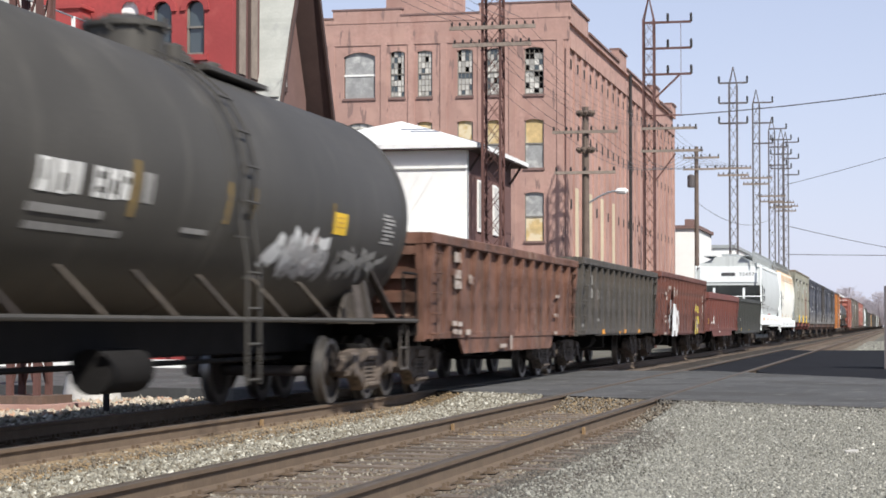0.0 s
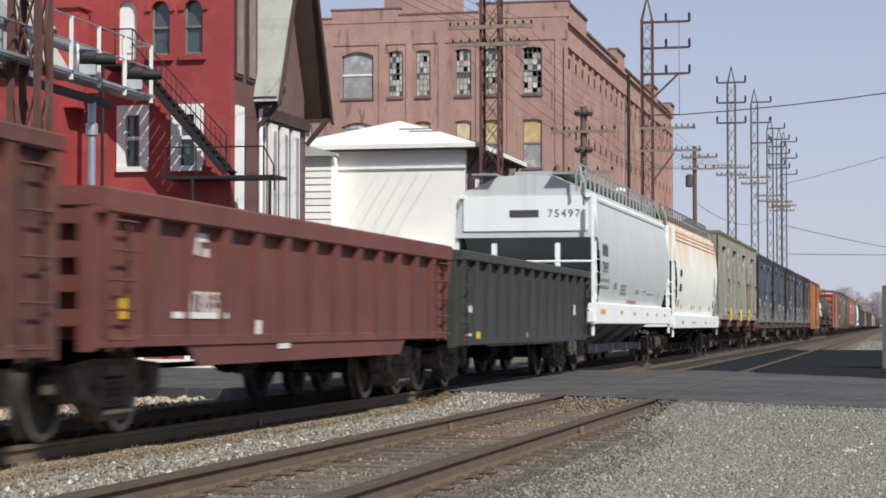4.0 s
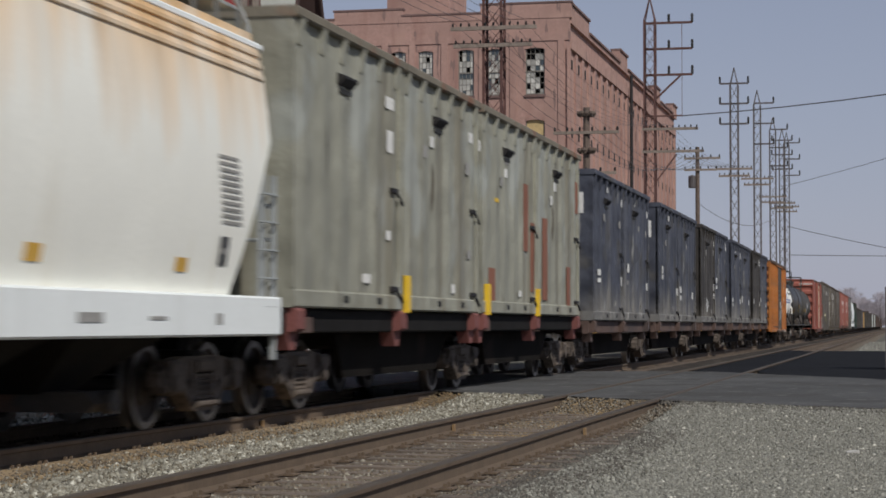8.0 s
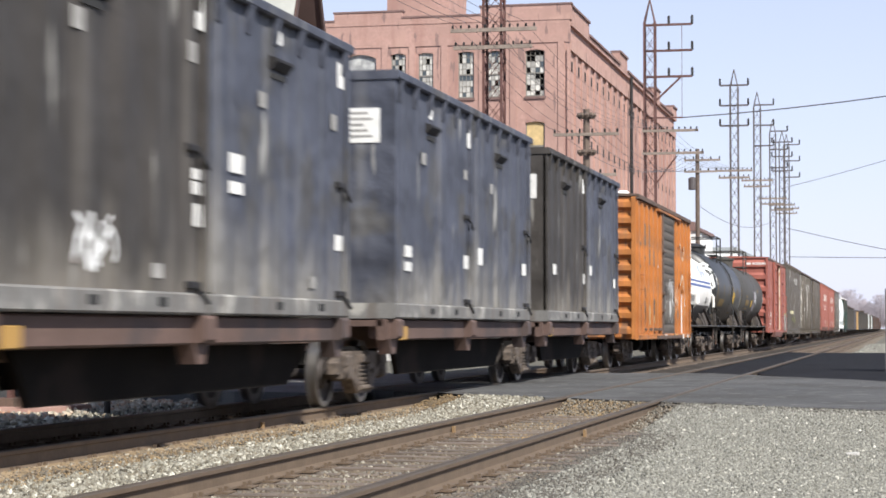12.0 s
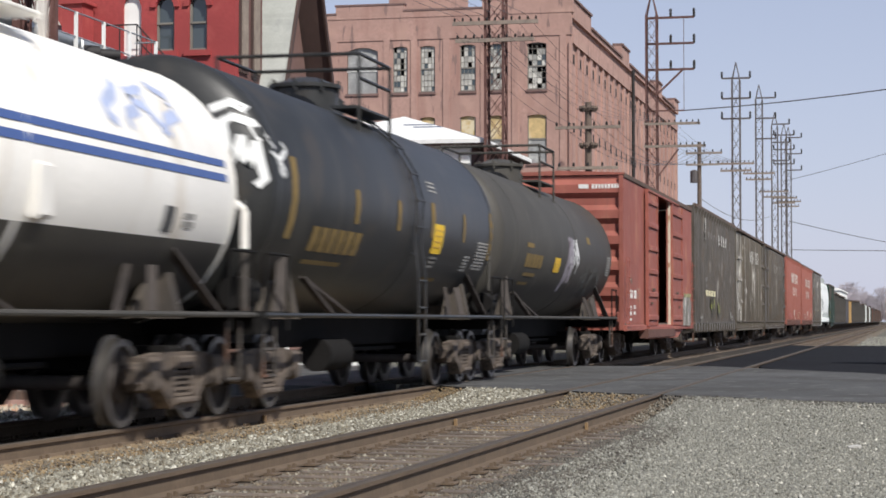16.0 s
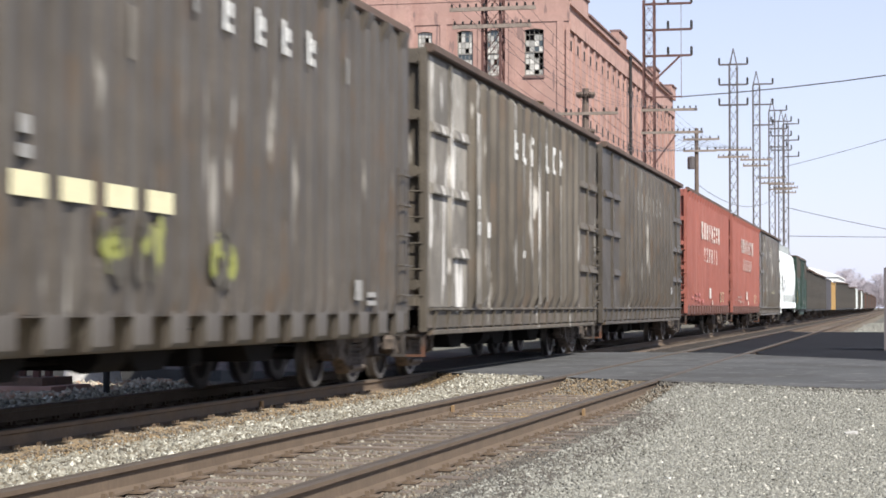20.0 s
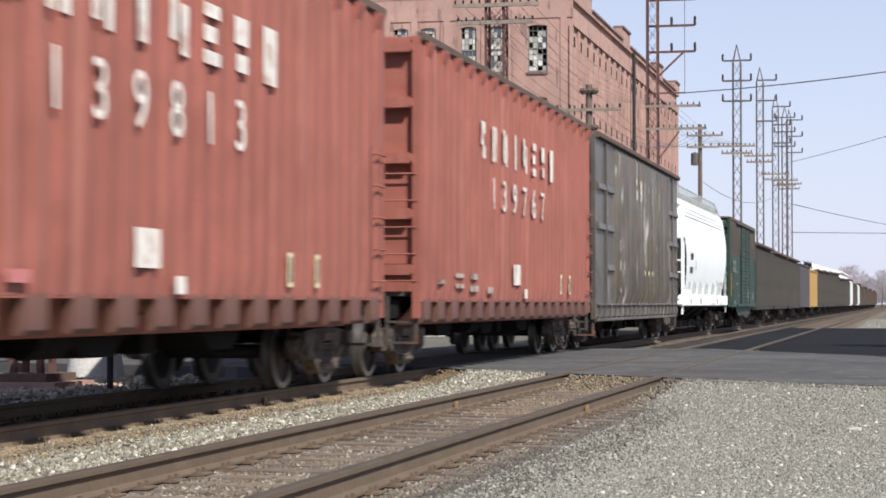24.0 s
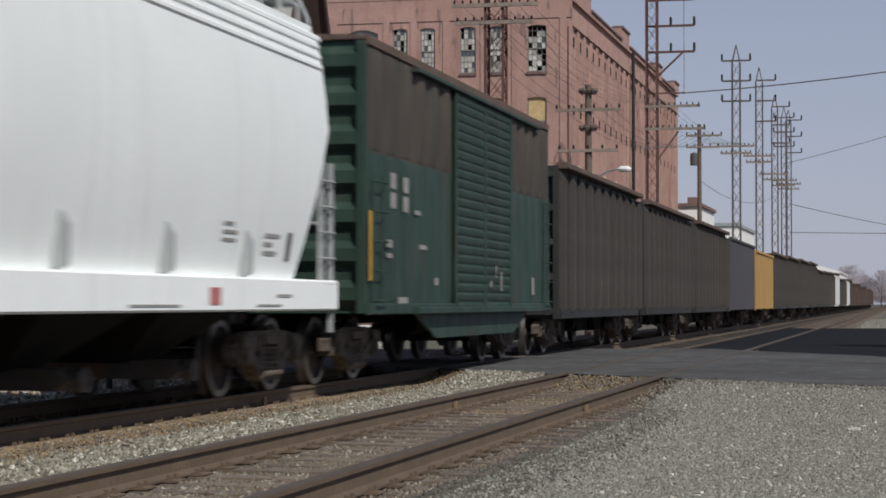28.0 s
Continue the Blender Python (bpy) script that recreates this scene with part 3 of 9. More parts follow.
def _coupler():
    s = Shape()
    s.cbox(-0.09, 0.09, -0.35, 0.3, 0.80, 0.98, 0.02)
    s.prism_z([(-0.16, -0.30), (0.05, -0.28), (0.16, -0.36), (0.17, -0.52), (0.08, -0.55), (0.06, -0.42), (-0.06, -0.42), (-0.10, -0.54), (-0.17, -0.50)], 0.76, 1.02)
    s.tube((0.35, 0.1, 0.9), (0.3, -0.4, 0.55), 0.03)
    return s.mesh("coupler", M_STEEL)


WHEELSET, SIDE_FRAME, SPRINGS, CAP, BOLSTER, COUPLER = _wheelset(), _side_frame(), _springs(), _cap(), _bolster(), _coupler()
WHEELS = []                # (wheelset, car's place in the train), for the rolling


def bogie(car, y, s0=None):
    b = part("bogie", BOLSTER, M_UNDER, car, at=pose(0, y, 0))
    for x, r in ((0.93, 0), (-0.93, 180)):
        part("side_frame", SIDE_FRAME, M_TRUCK, b, at=pose(x, 0, 0, 0, 0, r))
        for dy in (-0.16, 0.0, 0.16):
            part("spring", SPRINGS, M_TRUCK, b, at=pose(x, dy, 0, 0, 0, r))
    for a in (-0.875, 0.875):
        w = part("wheelset", WHEELSET, M_WHEEL, b, "dark steel wheelset with bright worn treads", at=pose(0, a, 0.42))
        if s0 is not None:
            WHEELS.append((w, a, s0 + y + a))
        for r in (0, 180):
            part("bearing", CAP, M_TRUCK, b, at=pose(0, a, 0.45, 0, 0, r))
    return b


def ladder_mesh(w, z0, z1, n, material):
    s = Shape()
    for k in range(n):
        z = z0 + (z1 - z0) * k / (n - 1)
        s.tube((0.07, 0, z), (0.07, w, z), 0.012, 5)
        s.tube((0, 0, z), (0.07, 0, z), 0.012, 5)
        s.tube((0, w, z), (0.07, w, z), 0.012, 5)
    for y in (0.0, w):
        s.box(-0.005, 0.012, y - 0.02, y + 0.02, z0 - 0.1, z1 + 0.1)
    return s.mesh("grab_ladder", material)


def running_gear(car, L, s0, under=0.9, inset=1.4, sill=True, far=0.95):
    """Centre sill, brake rigging, couplers, ends and two bogies."""
    if sill:
        s = Shape().cbox(-0.2, 0.2, 0.1, L - 0.1, under - 0.22, under + 0.12, 0.02)
        for k in range(7):
            y = 0.8 + (L - 1.6) * k / 6
            s.cbox(-1.35, 1.35, y - 0.06, y + 0.06, under - 0.02, under + 0.14, 0.01)
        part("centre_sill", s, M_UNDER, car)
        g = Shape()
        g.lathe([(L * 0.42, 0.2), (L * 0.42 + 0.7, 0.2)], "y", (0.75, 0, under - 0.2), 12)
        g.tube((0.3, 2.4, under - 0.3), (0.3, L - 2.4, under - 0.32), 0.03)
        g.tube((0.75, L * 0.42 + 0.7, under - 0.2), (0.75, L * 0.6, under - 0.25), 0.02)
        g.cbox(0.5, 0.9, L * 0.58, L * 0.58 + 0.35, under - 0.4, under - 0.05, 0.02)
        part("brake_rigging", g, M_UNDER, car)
    part("coupler", COUPLER, M_STEEL, car)
    part("coupler", COUPLER, M_STEEL, car, at=pose(0, L, 0, 0, 0, 180))
    bogie(car, inset, s0)
    bogie(car, L - far, s0)


def gondola(s0, L, top, bot, material, label, ribs=13, belly=0.0, marks=(), load=None, rim=0.13):
    car = thing("gondola_car", label, "freight car", group="freight train")
    xs = HALF - 0.10
    for sg in (1, -1):
        s = Shape().prism_x([(0, bot + 0.05), (L * 0.165, bot + 0.05), (L * 0.192, bot - belly), (L * 0.79, bot - belly), (L * 0.815, bot + 0.05), (L, bot + 0.05), (L, top), (0, top)],
                            *((xs - 0.03, xs) if sg > 0 else (-xs, -xs + 0.03)))
        part("side", s, material, car)
        part("top_rail", Shape().cbox(*((xs - 0.05, HALF) if sg > 0 else (-HALF, -xs + 0.05)), -0.02, L + 0.02, top - rim, top + 0.02, 0.02), material, car)
        part("side_sill", Shape().cbox(*((xs, xs + 0.018) if sg > 0 else (-xs - 0.018, -xs)), 0.02, L - 0.02, bot + 0.03, bot + 0.13, 0.006), material, car)
    rb = Shape().prism_y([(0, bot + 0.06), (0.022, bot + 0.1), (0.05, (bot + top) / 2), (0.1, top - 0.26), (0.1, top - rim), (0, top - rim)], -0.06, 0.06).mesh("rib", material)
    for k in range(ribs):
        y = 0.12 + (L - 0.24) * k / (ribs - 1)
        part("rib", rb, material, car, at=pose(xs, y, 0))
        part("rib", rb, material, car, at=pose(-xs, y, 0, 0, 0, 180))
    for y, d in ((0, 1), (L, -1)):
        s = Shape().box(-xs, xs, min(y, y + d * 0.04), max(y, y + d * 0.04), bot + 0.1, top)
        ep = part("end_panel", s, material, car)
        for k in range(4):
            z = bot + 0.28 + (top - bot - 0.5) * k / 3
            part("end_rib", Shape().cbox(-xs + 0.12, xs - 0.12, min(y, y - d * 0.11), max(y, y - d * 0.11), z - 0.07, z + 0.07, 0.03), material, ep)
        for x in (-xs, xs - 0.12):
            part("corner_post", Shape().cbox(x, x + 0.12, min(y, y - d * 0.12), max(y, y - d * 0.12), bot, top - 0.14, 0.01), material, ep)
        part("end_rail", Shape().cbox(-xs, xs, min(y, y - d * 0.13), max(y, y - d * 0.13), top - 0.14, top + 0.02, 0.01), material, ep)
    part("floor", Shape().box(-xs + 0.03, xs - 0.03, 0.05, L - 0.05, bot + 0.15, bot + 0.22), M_STEEL, car)
    if load:
        vs, fs, ny, nx = [], [], 24, 6
        rng = random.Random(int(s0))
        for i in range(ny + 1):
            for j in range(nx + 1):
                u, w = i / ny, j / nx
                vs.append((-xs + 0.04 + (2 * xs - 0.08) * w, 0.08 + (L - 0.16) * u, top - 0.25 + load * math.sin(math.pi * w) * (0.5 + 0.5 * abs(math.sin(u * 9))) + rng.uniform(-0.06, 0.06)))
        fs = [(i * (nx + 1) + j, i * (nx + 1) + j + 1, (i + 1) * (nx + 1) + j + 1, (i + 1) * (nx + 1) + j) for i in range(ny) for j in range(nx)]
        part("coal_load", Shape().add(vs, fs), M_COAL, car)
    gi = ladder_mesh(0.42, bot + 0.1, top - 0.25, 5, material)
    part("grab_ladder", gi, material, car, at=pose(xs + 0.03, 0.2, 0))
    part("grab_ladder", gi, material, car, at=pose(xs + 0.03, L - 0.62, 0))
    running_gear(car, L, s0, bot + 0.1)
    for m, spots in marks:
        bars(car, m, HALF - 0.095, spots)
    return car


def corrugated_end(car, y, d, xs, z0, z1, material, n=7, name="end_panel"):
    """Boxcar end with deep horizontal ribs; d is the way inward."""
    s = Shape().box(-xs, xs, min(y, y + d * 0.05), max(y, y + d * 0.05), z0, z1)
    h = (z1 - z0) / n
    ep = part(name, s, material, car)
    for k in range(n):
        z = z0 + h * (k + 0.5)
        prof = [(y, z - h * 0.36), (y - d * 0.09, z - h * 0.16), (y - d * 0.09, z + h * 0.16), (y, z + h * 0.36)]
        part("end_rib", Shape().prism_x(prof, -xs + 0.1, xs - 0.1), material, ep)
    for x in (-xs, xs - 0.1):
        part("corner_post", Shape().box(x, x + 0.1, min(y, y - d * 0.1), max(y, y - d * 0.1), z0, z1), material, ep)
    return ep


def boxcar(s0, L, top, bot, material, label, door=(0.44, 0.6), door_mat=None, posts=0, opened=False, roof_mat=None, end_n=7, band=None, louvre=False, side_drop=0.25):
    """Boxcar; door given as fractions of the length. opened: the doorway gapes and the inside shows."""
    car = thing("boxcar", label, "freight car", group="freight train")
    x1 = HALF - (0.08 if posts else 0.02)
    d0, d1 = L * door[0], L * door[1]
    for sg in (1, -1):
        xa, xb = (x1 - 0.04, x1) if sg > 0 else (-x1, -x1 + 0.04)
        for a, b in ((0, d0), (d1, L)):
            if band and sg > 0:
                part("side_panel", Shape().box(xa, xb, a, b, bot, band[0]), material, car)
                part("upper_panel", Shape().box(xa, xb, a, b, band[0], top), band[1], car, "rusted brown upper side panel")
                part("upper_ribs", wavy(x1, 1, a + 0.05, b - 0.05, band[0] + 0.03, top - 0.09, 5 if b - a < 4.3 else 6, 0.05), band[1], car)
                part("lower_ribs", wavy(x1, 1, a + 0.05, b - 0.05, bot + 0.14, band[0] - 0.01, 5 if b - a < 4.3 else 6, 0.022), material, car)
            else:
                part("side_panel", Shape().box(xa, xb, a, b, bot, top), material, car)
        if posts:
            pm = Shape().prism_y([(0, bot + 0.03), (0.075, bot + 0.08), (0.075, top - 0.3), (0.03, top - 0.06), (0, top - 0.06)], -0.07, 0.07).mesh("side_post", material)
            for k in range(posts):
                y = 0.08 + (L - 0.16) * k / (posts - 1)
                if d0 - 0.1 < y < d1 + 0.1:
                    continue
                part("side_post", pm, material, car, at=pose(x1 * sg, y, 0, 0, 0, 0 if sg > 0 else 180))
        part("side_sill", Shape().cbox(*((x1 - 0.02, x1 + 0.06) if sg > 0 else (-x1 - 0.06, -x1 + 0.02)), 0, L, bot - 0.02, bot + 0.12, 0.015), material, car)
        part("sill_drop", Shape().prism_x([(L * 0.2, bot), (L * 0.3, bot - side_drop), (L * 0.75, bot - side_drop), (L * 0.85, bot)], *((x1 - 0.05, x1 - 0.01) if sg > 0 else (-x1 + 0.01, -x1 + 0.05))), material, car)
        part("eave_rail", Shape().cbox(*((x1 - 0.04, HALF + 0.01) if sg > 0 else (-HALF - 0.01, -x1 + 0.04)), -0.03, L + 0.03, top - 0.07, top + 0.05, 0.015), M_RUSTBAND if posts or band or opened else material, car)
    dm = door_mat or material
    x = x1 + 0.035
    if opened:
        w = (d1 - d0) / 2
        for name, a, b in (("door_leaf", d0 - 2.05, d0 + 0.02), ("door_leaf", d1 + 0.2, d1 + 2.75)):
            s = Shape().box(x, x + 0.05, a, b, bot + 0.1, top - 0.15)
            for k in range(6):
                z = bot + 0.3 + (top - bot - 0.7) * k / 5
                s.cbox(x + 0.05, x + 0.09, a + 0.06, b - 0.06, z - 0.07, z + 0.07, 0.02)
            s.box(x + 0.05, x + 0.08, a, a + 0.06, bot + 0.1, top - 0.15)
            s.box(x + 0.05, x + 0.08, b - 0.06, b, bot + 0.1, top - 0.15)
            part(name, s, dm, car)
        part("door_jamb", Shape().cbox(x1 - 0.03, x1 + 0.05, d1 + 0.04, d1 + 0.19, bot + 0.1, top - 0.15, 0.01), M_CREAMJ, car, "pale worn edge of the doorway")
        part("door_sill", Shape().cbox(x1 - 0.1, x1 + 0.14, d0 - 2.3, d1 + 0.4, bot - 0.22, bot + 0.02, 0.02), M_RUSTRED, car, "rusted doorway sill beam")
        part("floor", Shape().box(-x1, x1, 0.05, L - 0.05, bot + 0.05, bot + 0.16), M_WOOD, car)
        # lining coloured as the shade seen through the doorway
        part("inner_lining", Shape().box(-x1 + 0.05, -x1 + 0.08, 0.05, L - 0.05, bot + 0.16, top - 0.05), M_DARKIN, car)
        part("far_door", Shape().box(-x1 - 0.05, -x1, d0, d1, bot, top), dm, car)
    else:
        n = 22 if louvre else 14
        s = Shape().box(x - 0.03, x + 0.01, d0, d1, bot + 0.08, top - 0.1)
        h = (top - bot - 0.3) / n
        slats, stiles = [], []
        for k in range(n):
            z = bot + 0.15 + h * (k + 0.5)
            slats.append(z)
        for y in (d0, d1 - 0.07) + (((d0 + d1) / 2 - 0.03,) if louvre else ()):
            stiles.append(Shape().box(x - 0.02, x + 0.045, y, y + 0.07, bot + 0.06, top - 0.08))
        leaf = part("door", s, dm, car, "ribbed sliding door")
        for st in stiles:
            part("door_stile", st, dm, leaf)
        sm = Shape().prism_y([(x + 0.005, -h * 0.46), (x + 0.02, -h * 0.4), (x + 0.034, -h * 0.1), (x + 0.034, h * 0.22), (x + 0.014, h * 0.36), (x + 0.005, h * 0.4)], d0 + 0.08, d1 - 0.08).mesh("slat", dm)
        for z in slats:
            part("slat", sm, dm, leaf, at=pose(0, 0, z))
        part("door", Shape().box(-x - 0.02, -x + 0.04, d0, d1, bot + 0.08, top - 0.1), dm, car)
    if posts:
        part("door_post", Shape().cbox(x1, x1 + 0.085, d0 - 0.3, d0 - 0.03, bot + 0.1, top - 0.1, 0.02), M_RUSTBAND, car, "rusted door post")
        for z in (bot + 0.75, bot + 1.2, bot + 2.35):
            part("door_keeper", Shape().cbox(x1 + 0.05, x1 + 0.13, d0 - 0.42, d0 - 0.06, z - 0.04, z + 0.04, 0.015), M_RUSTBAND, car)
        for y in (1.3, 2.5, 3.6, 4.6):
            part("sill_block", Shape().cbox(x1, x1 + 0.1, y - 0.14, y + 0.14, bot + 0.2, bot + 0.28, 0.02), M_RUSTBAND, car)
    part("door_track", Shape().cbox(x - 0.03, x + 0.1, d0 - (d1 - d0) * 0.6, d1 + (d1 - d0) * 0.6, bot - 0.02, bot + 0.07, 0.01), M_RUSTBAND if posts else material, car)
    part("door_rail", Shape().cbox(x - 0.03, x + 0.08, d0 - (d1 - d0) * 0.6, d1 + (d1 - d0) * 0.6, top - 0.15, top - 0.09, 0.01), material, car)
    for y, d in ((0, 1), (L, -1)):
        corrugated_end(car, y, d, x1, bot, top - 0.02, material, end_n)
    part("roof", Shape().prism_y([(-HALF, top), (HALF, top), (HALF, top + 0.05), (0, top + 0.11), (-HALF, top + 0.05)], -0.05, L + 0.05), roof_mat or M_SILVER, car)
    gi = ladder_mesh(0.45, bot + 0.15, bot + 1.6, 5, material)
    gl = ladder_mesh(0.45, bot + 0.15, bot + 1.9, 6, material)
    part("ladder", gl, material, car, at=pose(x1 + 0.05, L - 0.6, 0))
    part("grab_ladder", gi, material, car, at=pose(x1 + 0.05, 0.15, 0))
    br = Shape().lathe([(-0.26, 0.05), (-0.26, 0.28), (-0.22, 0.28), (-0.22, 0.05)], "y", (-0.55, 0, top - 1.0), 14)
    br.cbox(-0.6, -0.5, -0.22, 0, top - 1.1, top - 0.9).tube((-0.55, -0.18, top - 1.0), (-0.55, -0.18, 1.0), 0.015)
    br.cbox(-1.2, 1.2, -0.35, -0.08, bot + 0.05, bot + 0.12, 0.01)
    part("hand_brake", br, material, car)
    running_gear(car, L, s0, bot + 0.05, 2.5 if opened else 1.35, far=1.8 if opened else 1.2)
    return car


def wavy(x, sg, y0, y1, z0, z1, n, amp):
    """A sheet pressed into n upright ridges that stand out from x, towards sg, and die away at foot and head."""
    vs, fs, m = [], [], n * 10
    rows = ((z0, 0.1), (z0 + 0.22, 1.0), (z1 - 0.12, 1.0), (z1, 0.25))
    for i in range(m + 1):
        u = i / m
        c = max(0.0, min(1.0, 0.85 - 1.35 * math.cos(2 * math.pi * n * u) * 0.62 - 0.35))
        c = c * c * (3 - 2 * c)
        y = y0 + (y1 - y0) * u
        vs += [(x + sg * (0.002 + amp * c * f), y, z) for z, f in rows] + [(x - sg * 0.01, y, z0), (x - sg * 0.01, y, z1)]
    for i in range(m):
        a, b = 6 * i, 6 * i + 6
        fs += [(a + k, b + k, b + k + 1, a + k + 1) for k in range(3)] + [(a + 5, b + 5, b + 4, a + 4), (a + 3, b + 3, b + 5, a + 5), (a + 4, b + 4, b, a)]
    fs += [(0, 1, 2, 3, 5, 4), (6 * m, 6 * m + 4, 6 * m + 5, 6 * m + 3, 6 * m + 2, 6 * m + 1)]
    return Shape().add(vs, fs)


def open_hopper(s0, L, top, bot, material, label, ribs=0, teeth=True, load=None, slope=True, name="hopper_car", skirt=False, simple=False):
    """Tall coal hopper: smooth pressed sides with a row of short feet along the lower edge, or outside posts."""
    car = thing(name, label, "freight car", group="freight train")
    x1 = HALF - (0.16 if ribs else 0.08 if skirt else 0.03)
    rail_mat = material if simple and not ribs else M_RUSTBAND
    for sg in (1, -1):
        xa, xb = (x1 - 0.03, x1) if sg > 0 else (-x1, -x1 + 0.03)
        part("side", Shape().box(xa, xb, 0, L, bot + (0.22 if teeth else 0.05), top), material, car)
        part("top_rail", Shape().cbox(*((x1 - 0.06, HALF + 0.02) if sg > 0 else (-HALF - 0.02, -x1 + 0.06)), -0.02, L + 0.02, top - 0.06, top + 0.06, 0.02), rail_mat, car)
        if ribs:
            pm = M_COALPOST if material is M_COALHOP else material
            rb = Shape().prism_y([(0, bot + 0.1), (0.15, bot + 0.2), (0.15, top - 0.3), (0, top - 0.08)], -0.045, 0.045).mesh("side_post", pm)
            for k in range(ribs):
                part("side_post", rb, pm, car, at=pose(x1 * sg, 0.06 + (L - 0.12) * k / (ribs - 1), 0, 0, 0, 0 if sg > 0 else 180))
            if simple:
                part("side_sill", Shape().cbox(*((x1, x1 + 0.05) if sg > 0 else (-x1 - 0.05, -x1)), 0, L, bot, bot + 0.22, 0.015), material, car)
        if skirt:
            part("skirt", Shape().prism_y([(sg * (x1 - 0.03), bot + 0.31), (sg * (x1 + 0.0), bot + 0.31), (sg * (x1 - 0.05), bot - 0.02), (sg * (x1 - 0.08), bot - 0.02)], 0.25, L - 0.25), material, car)
            part("ledge", Shape().cbox(*((x1 - 0.02, x1 + 0.05) if sg > 0 else (-x1 - 0.05, -x1 + 0.02)), 0.1, L - 0.1, bot + 0.29, bot + 0.33, 0.01), material, car)
            part("lower_rail", Shape().cbox(*((x1 - 0.08, x1 + 0.01) if sg > 0 else (-x1 - 0.01, -x1 + 0.08)), 0.25, L - 0.25, bot - 0.05, bot + 0.02, 0.01), material, car)
            rm = Shape().prism_y([(-0.01, bot + 0.3), (0.05, bot + 0.28), (0.0, bot - 0.03), (-0.07, bot - 0.03)], -0.025, 0.025).mesh("skirt_rib", material)
            part("corrugated_side", wavy(x1 * sg, sg, 2.55, L - 2.55, bot + 0.33, top - 0.1, 14, 0.11), material, car)
            for k in range(19):
                y = 0.4 + (L - 0.8) * k / 18
                part("skirt_rib", rm, material, car, at=pose(x1 * sg, y, 0, 0, 0, 0 if sg > 0 else 180))
            if sg > 0:
                st = Shape().prism_y([(x1, -0.07), (x1 + 0.06, -0.07), (x1 + 0.07, -0.05), (x1 + 0.035, 0.08), (x1, 0.09)], 0, 1.08).mesh("bay_stiffener", material)
                worn = lambda y: M_WHITED if material is M_WORNHOP and y < 3 else material
                st2 = st.copy()
                st2.materials[0] = worn(0)
                for y in (1.28, L - 1.38):
                    part("bay_post", Shape().cbox(x1, x1 + 0.05, y, y + 0.1, bot + 0.34, top - 0.1, 0.015), worn(y), car)
                for z in (bot + 1.12, bot + 1.99, bot + 2.85):
                    for y in (0.12, 1.42, L - 2.5, L - 1.2)[1 if z < bot + 1.5 else 0:]:
                        part("bay_stiffener", st2 if y < 3 else st, worn(y), car, at=pose(0, y, z))
        if teeth:
            part("corrugated_side", wavy(x1 * sg, sg, 0.1, L - 0.1, bot + 0.24, top - 0.08, 33, 0.036), material, car)
            part("inner_slope", Shape().prism_y([(sg * (x1 - 0.08), bot + 0.3), (sg * (x1 - 0.05), bot + 0.3), (sg * (x1 - 0.42), bot - 0.1), (sg * (x1 - 0.45), bot - 0.1)], 0.3, L - 0.3), material, car)
            foot = M_RUSTRED if material is M_REDHOP else material
            tm = Shape().prism_y([(-0.06, bot - 0.06), (0.01, bot - 0.06), (0.035, bot - 0.02), (0.035, bot + 0.26), (0, bot + 0.32), (-0.02, bot + 0.32)], -0.21, 0.21).mesh("sill_foot", foot)
            sm = Shape().prism_y([(0, top - 0.34), (0.1, top - 0.1), (0.1, top - 0.06), (0, top - 0.06)], -0.13, 0.13).mesh("rail_bracket", material)
            for k in range(17):
                y = 0.35 + (L - 0.7) * k / 16
                part("sill_foot", tm, foot, car, at=pose((x1 - 0.03) * sg, y, 0, 0, 0, 0 if sg > 0 else 180))
                if sg > 0:
                    part("rail_bracket", sm, material, car, at=pose(x1, y, 0))
    for y, d in ((0, 1), (L, -1)):
        s = Shape()
        zt = bot + 0.5 if slope else bot
        s.box(-x1, x1, min(y, y + d * 0.04), max(y, y + d * 0.04), zt, top)
        ep = part("end_panel", s, material, car)
        for k in range(5):
            z = zt + 0.15 + (top - zt - 0.3) * k / 4
            part("end_rib", Shape().cbox(-x1 + 0.1, x1 - 0.1, min(y, y - d * 0.14), max(y, y - d * 0.14), z - 0.07, z + 0.07, 0.03), material, ep)
        for x in (-x1, x1 - 0.1):
            part("corner_post", Shape().box(x, x + 0.1, min(y - d * 0.09, y - d * 0.002), max(y - d * 0.09, y - d * 0.002), bot, top), material, ep)
        part("end_sill", Shape().cbox(-x1 + 0.35, x1 - 0.35, min(y + d * 0.1, y + d * 0.4), max(y + d * 0.1, y + d * 0.4), bot, bot + 0.25, 0.02), M_UNDER, ep)
        if not simple:
            st = Shape()
            for xx in (x1 - 0.06, x1 - 0.46):
                st.bar((xx, y - d * 0.02, bot + 0.3), (xx, y - d * 0.02, bot - 0.35), 0.05, 0.03)
            for zz in (bot - 0.33, bot - 0.05):
                st.bar((x1 - 0.46, y - d * 0.02, zz), (x1 - 0.06, y - d * 0.02, zz), 0.05, 0.03)
            part("sill_step", st, M_STEEL, ep)
    if not teeth and not simple and not skirt:
        part("side_sill", Shape().prism_y([(x1 - 0.03, bot), (x1 + 0.02, bot), (x1 - 0.08, bot - 0.05), (x1 - 0.12, bot - 0.05)], 0.1, L - 0.1), material, car)
    part("floor", Shape().box(-x1 + 0.03, x1 - 0.03, 0.05, L - 0.05, bot + 0.3, bot + 0.36), M_STEEL, car)
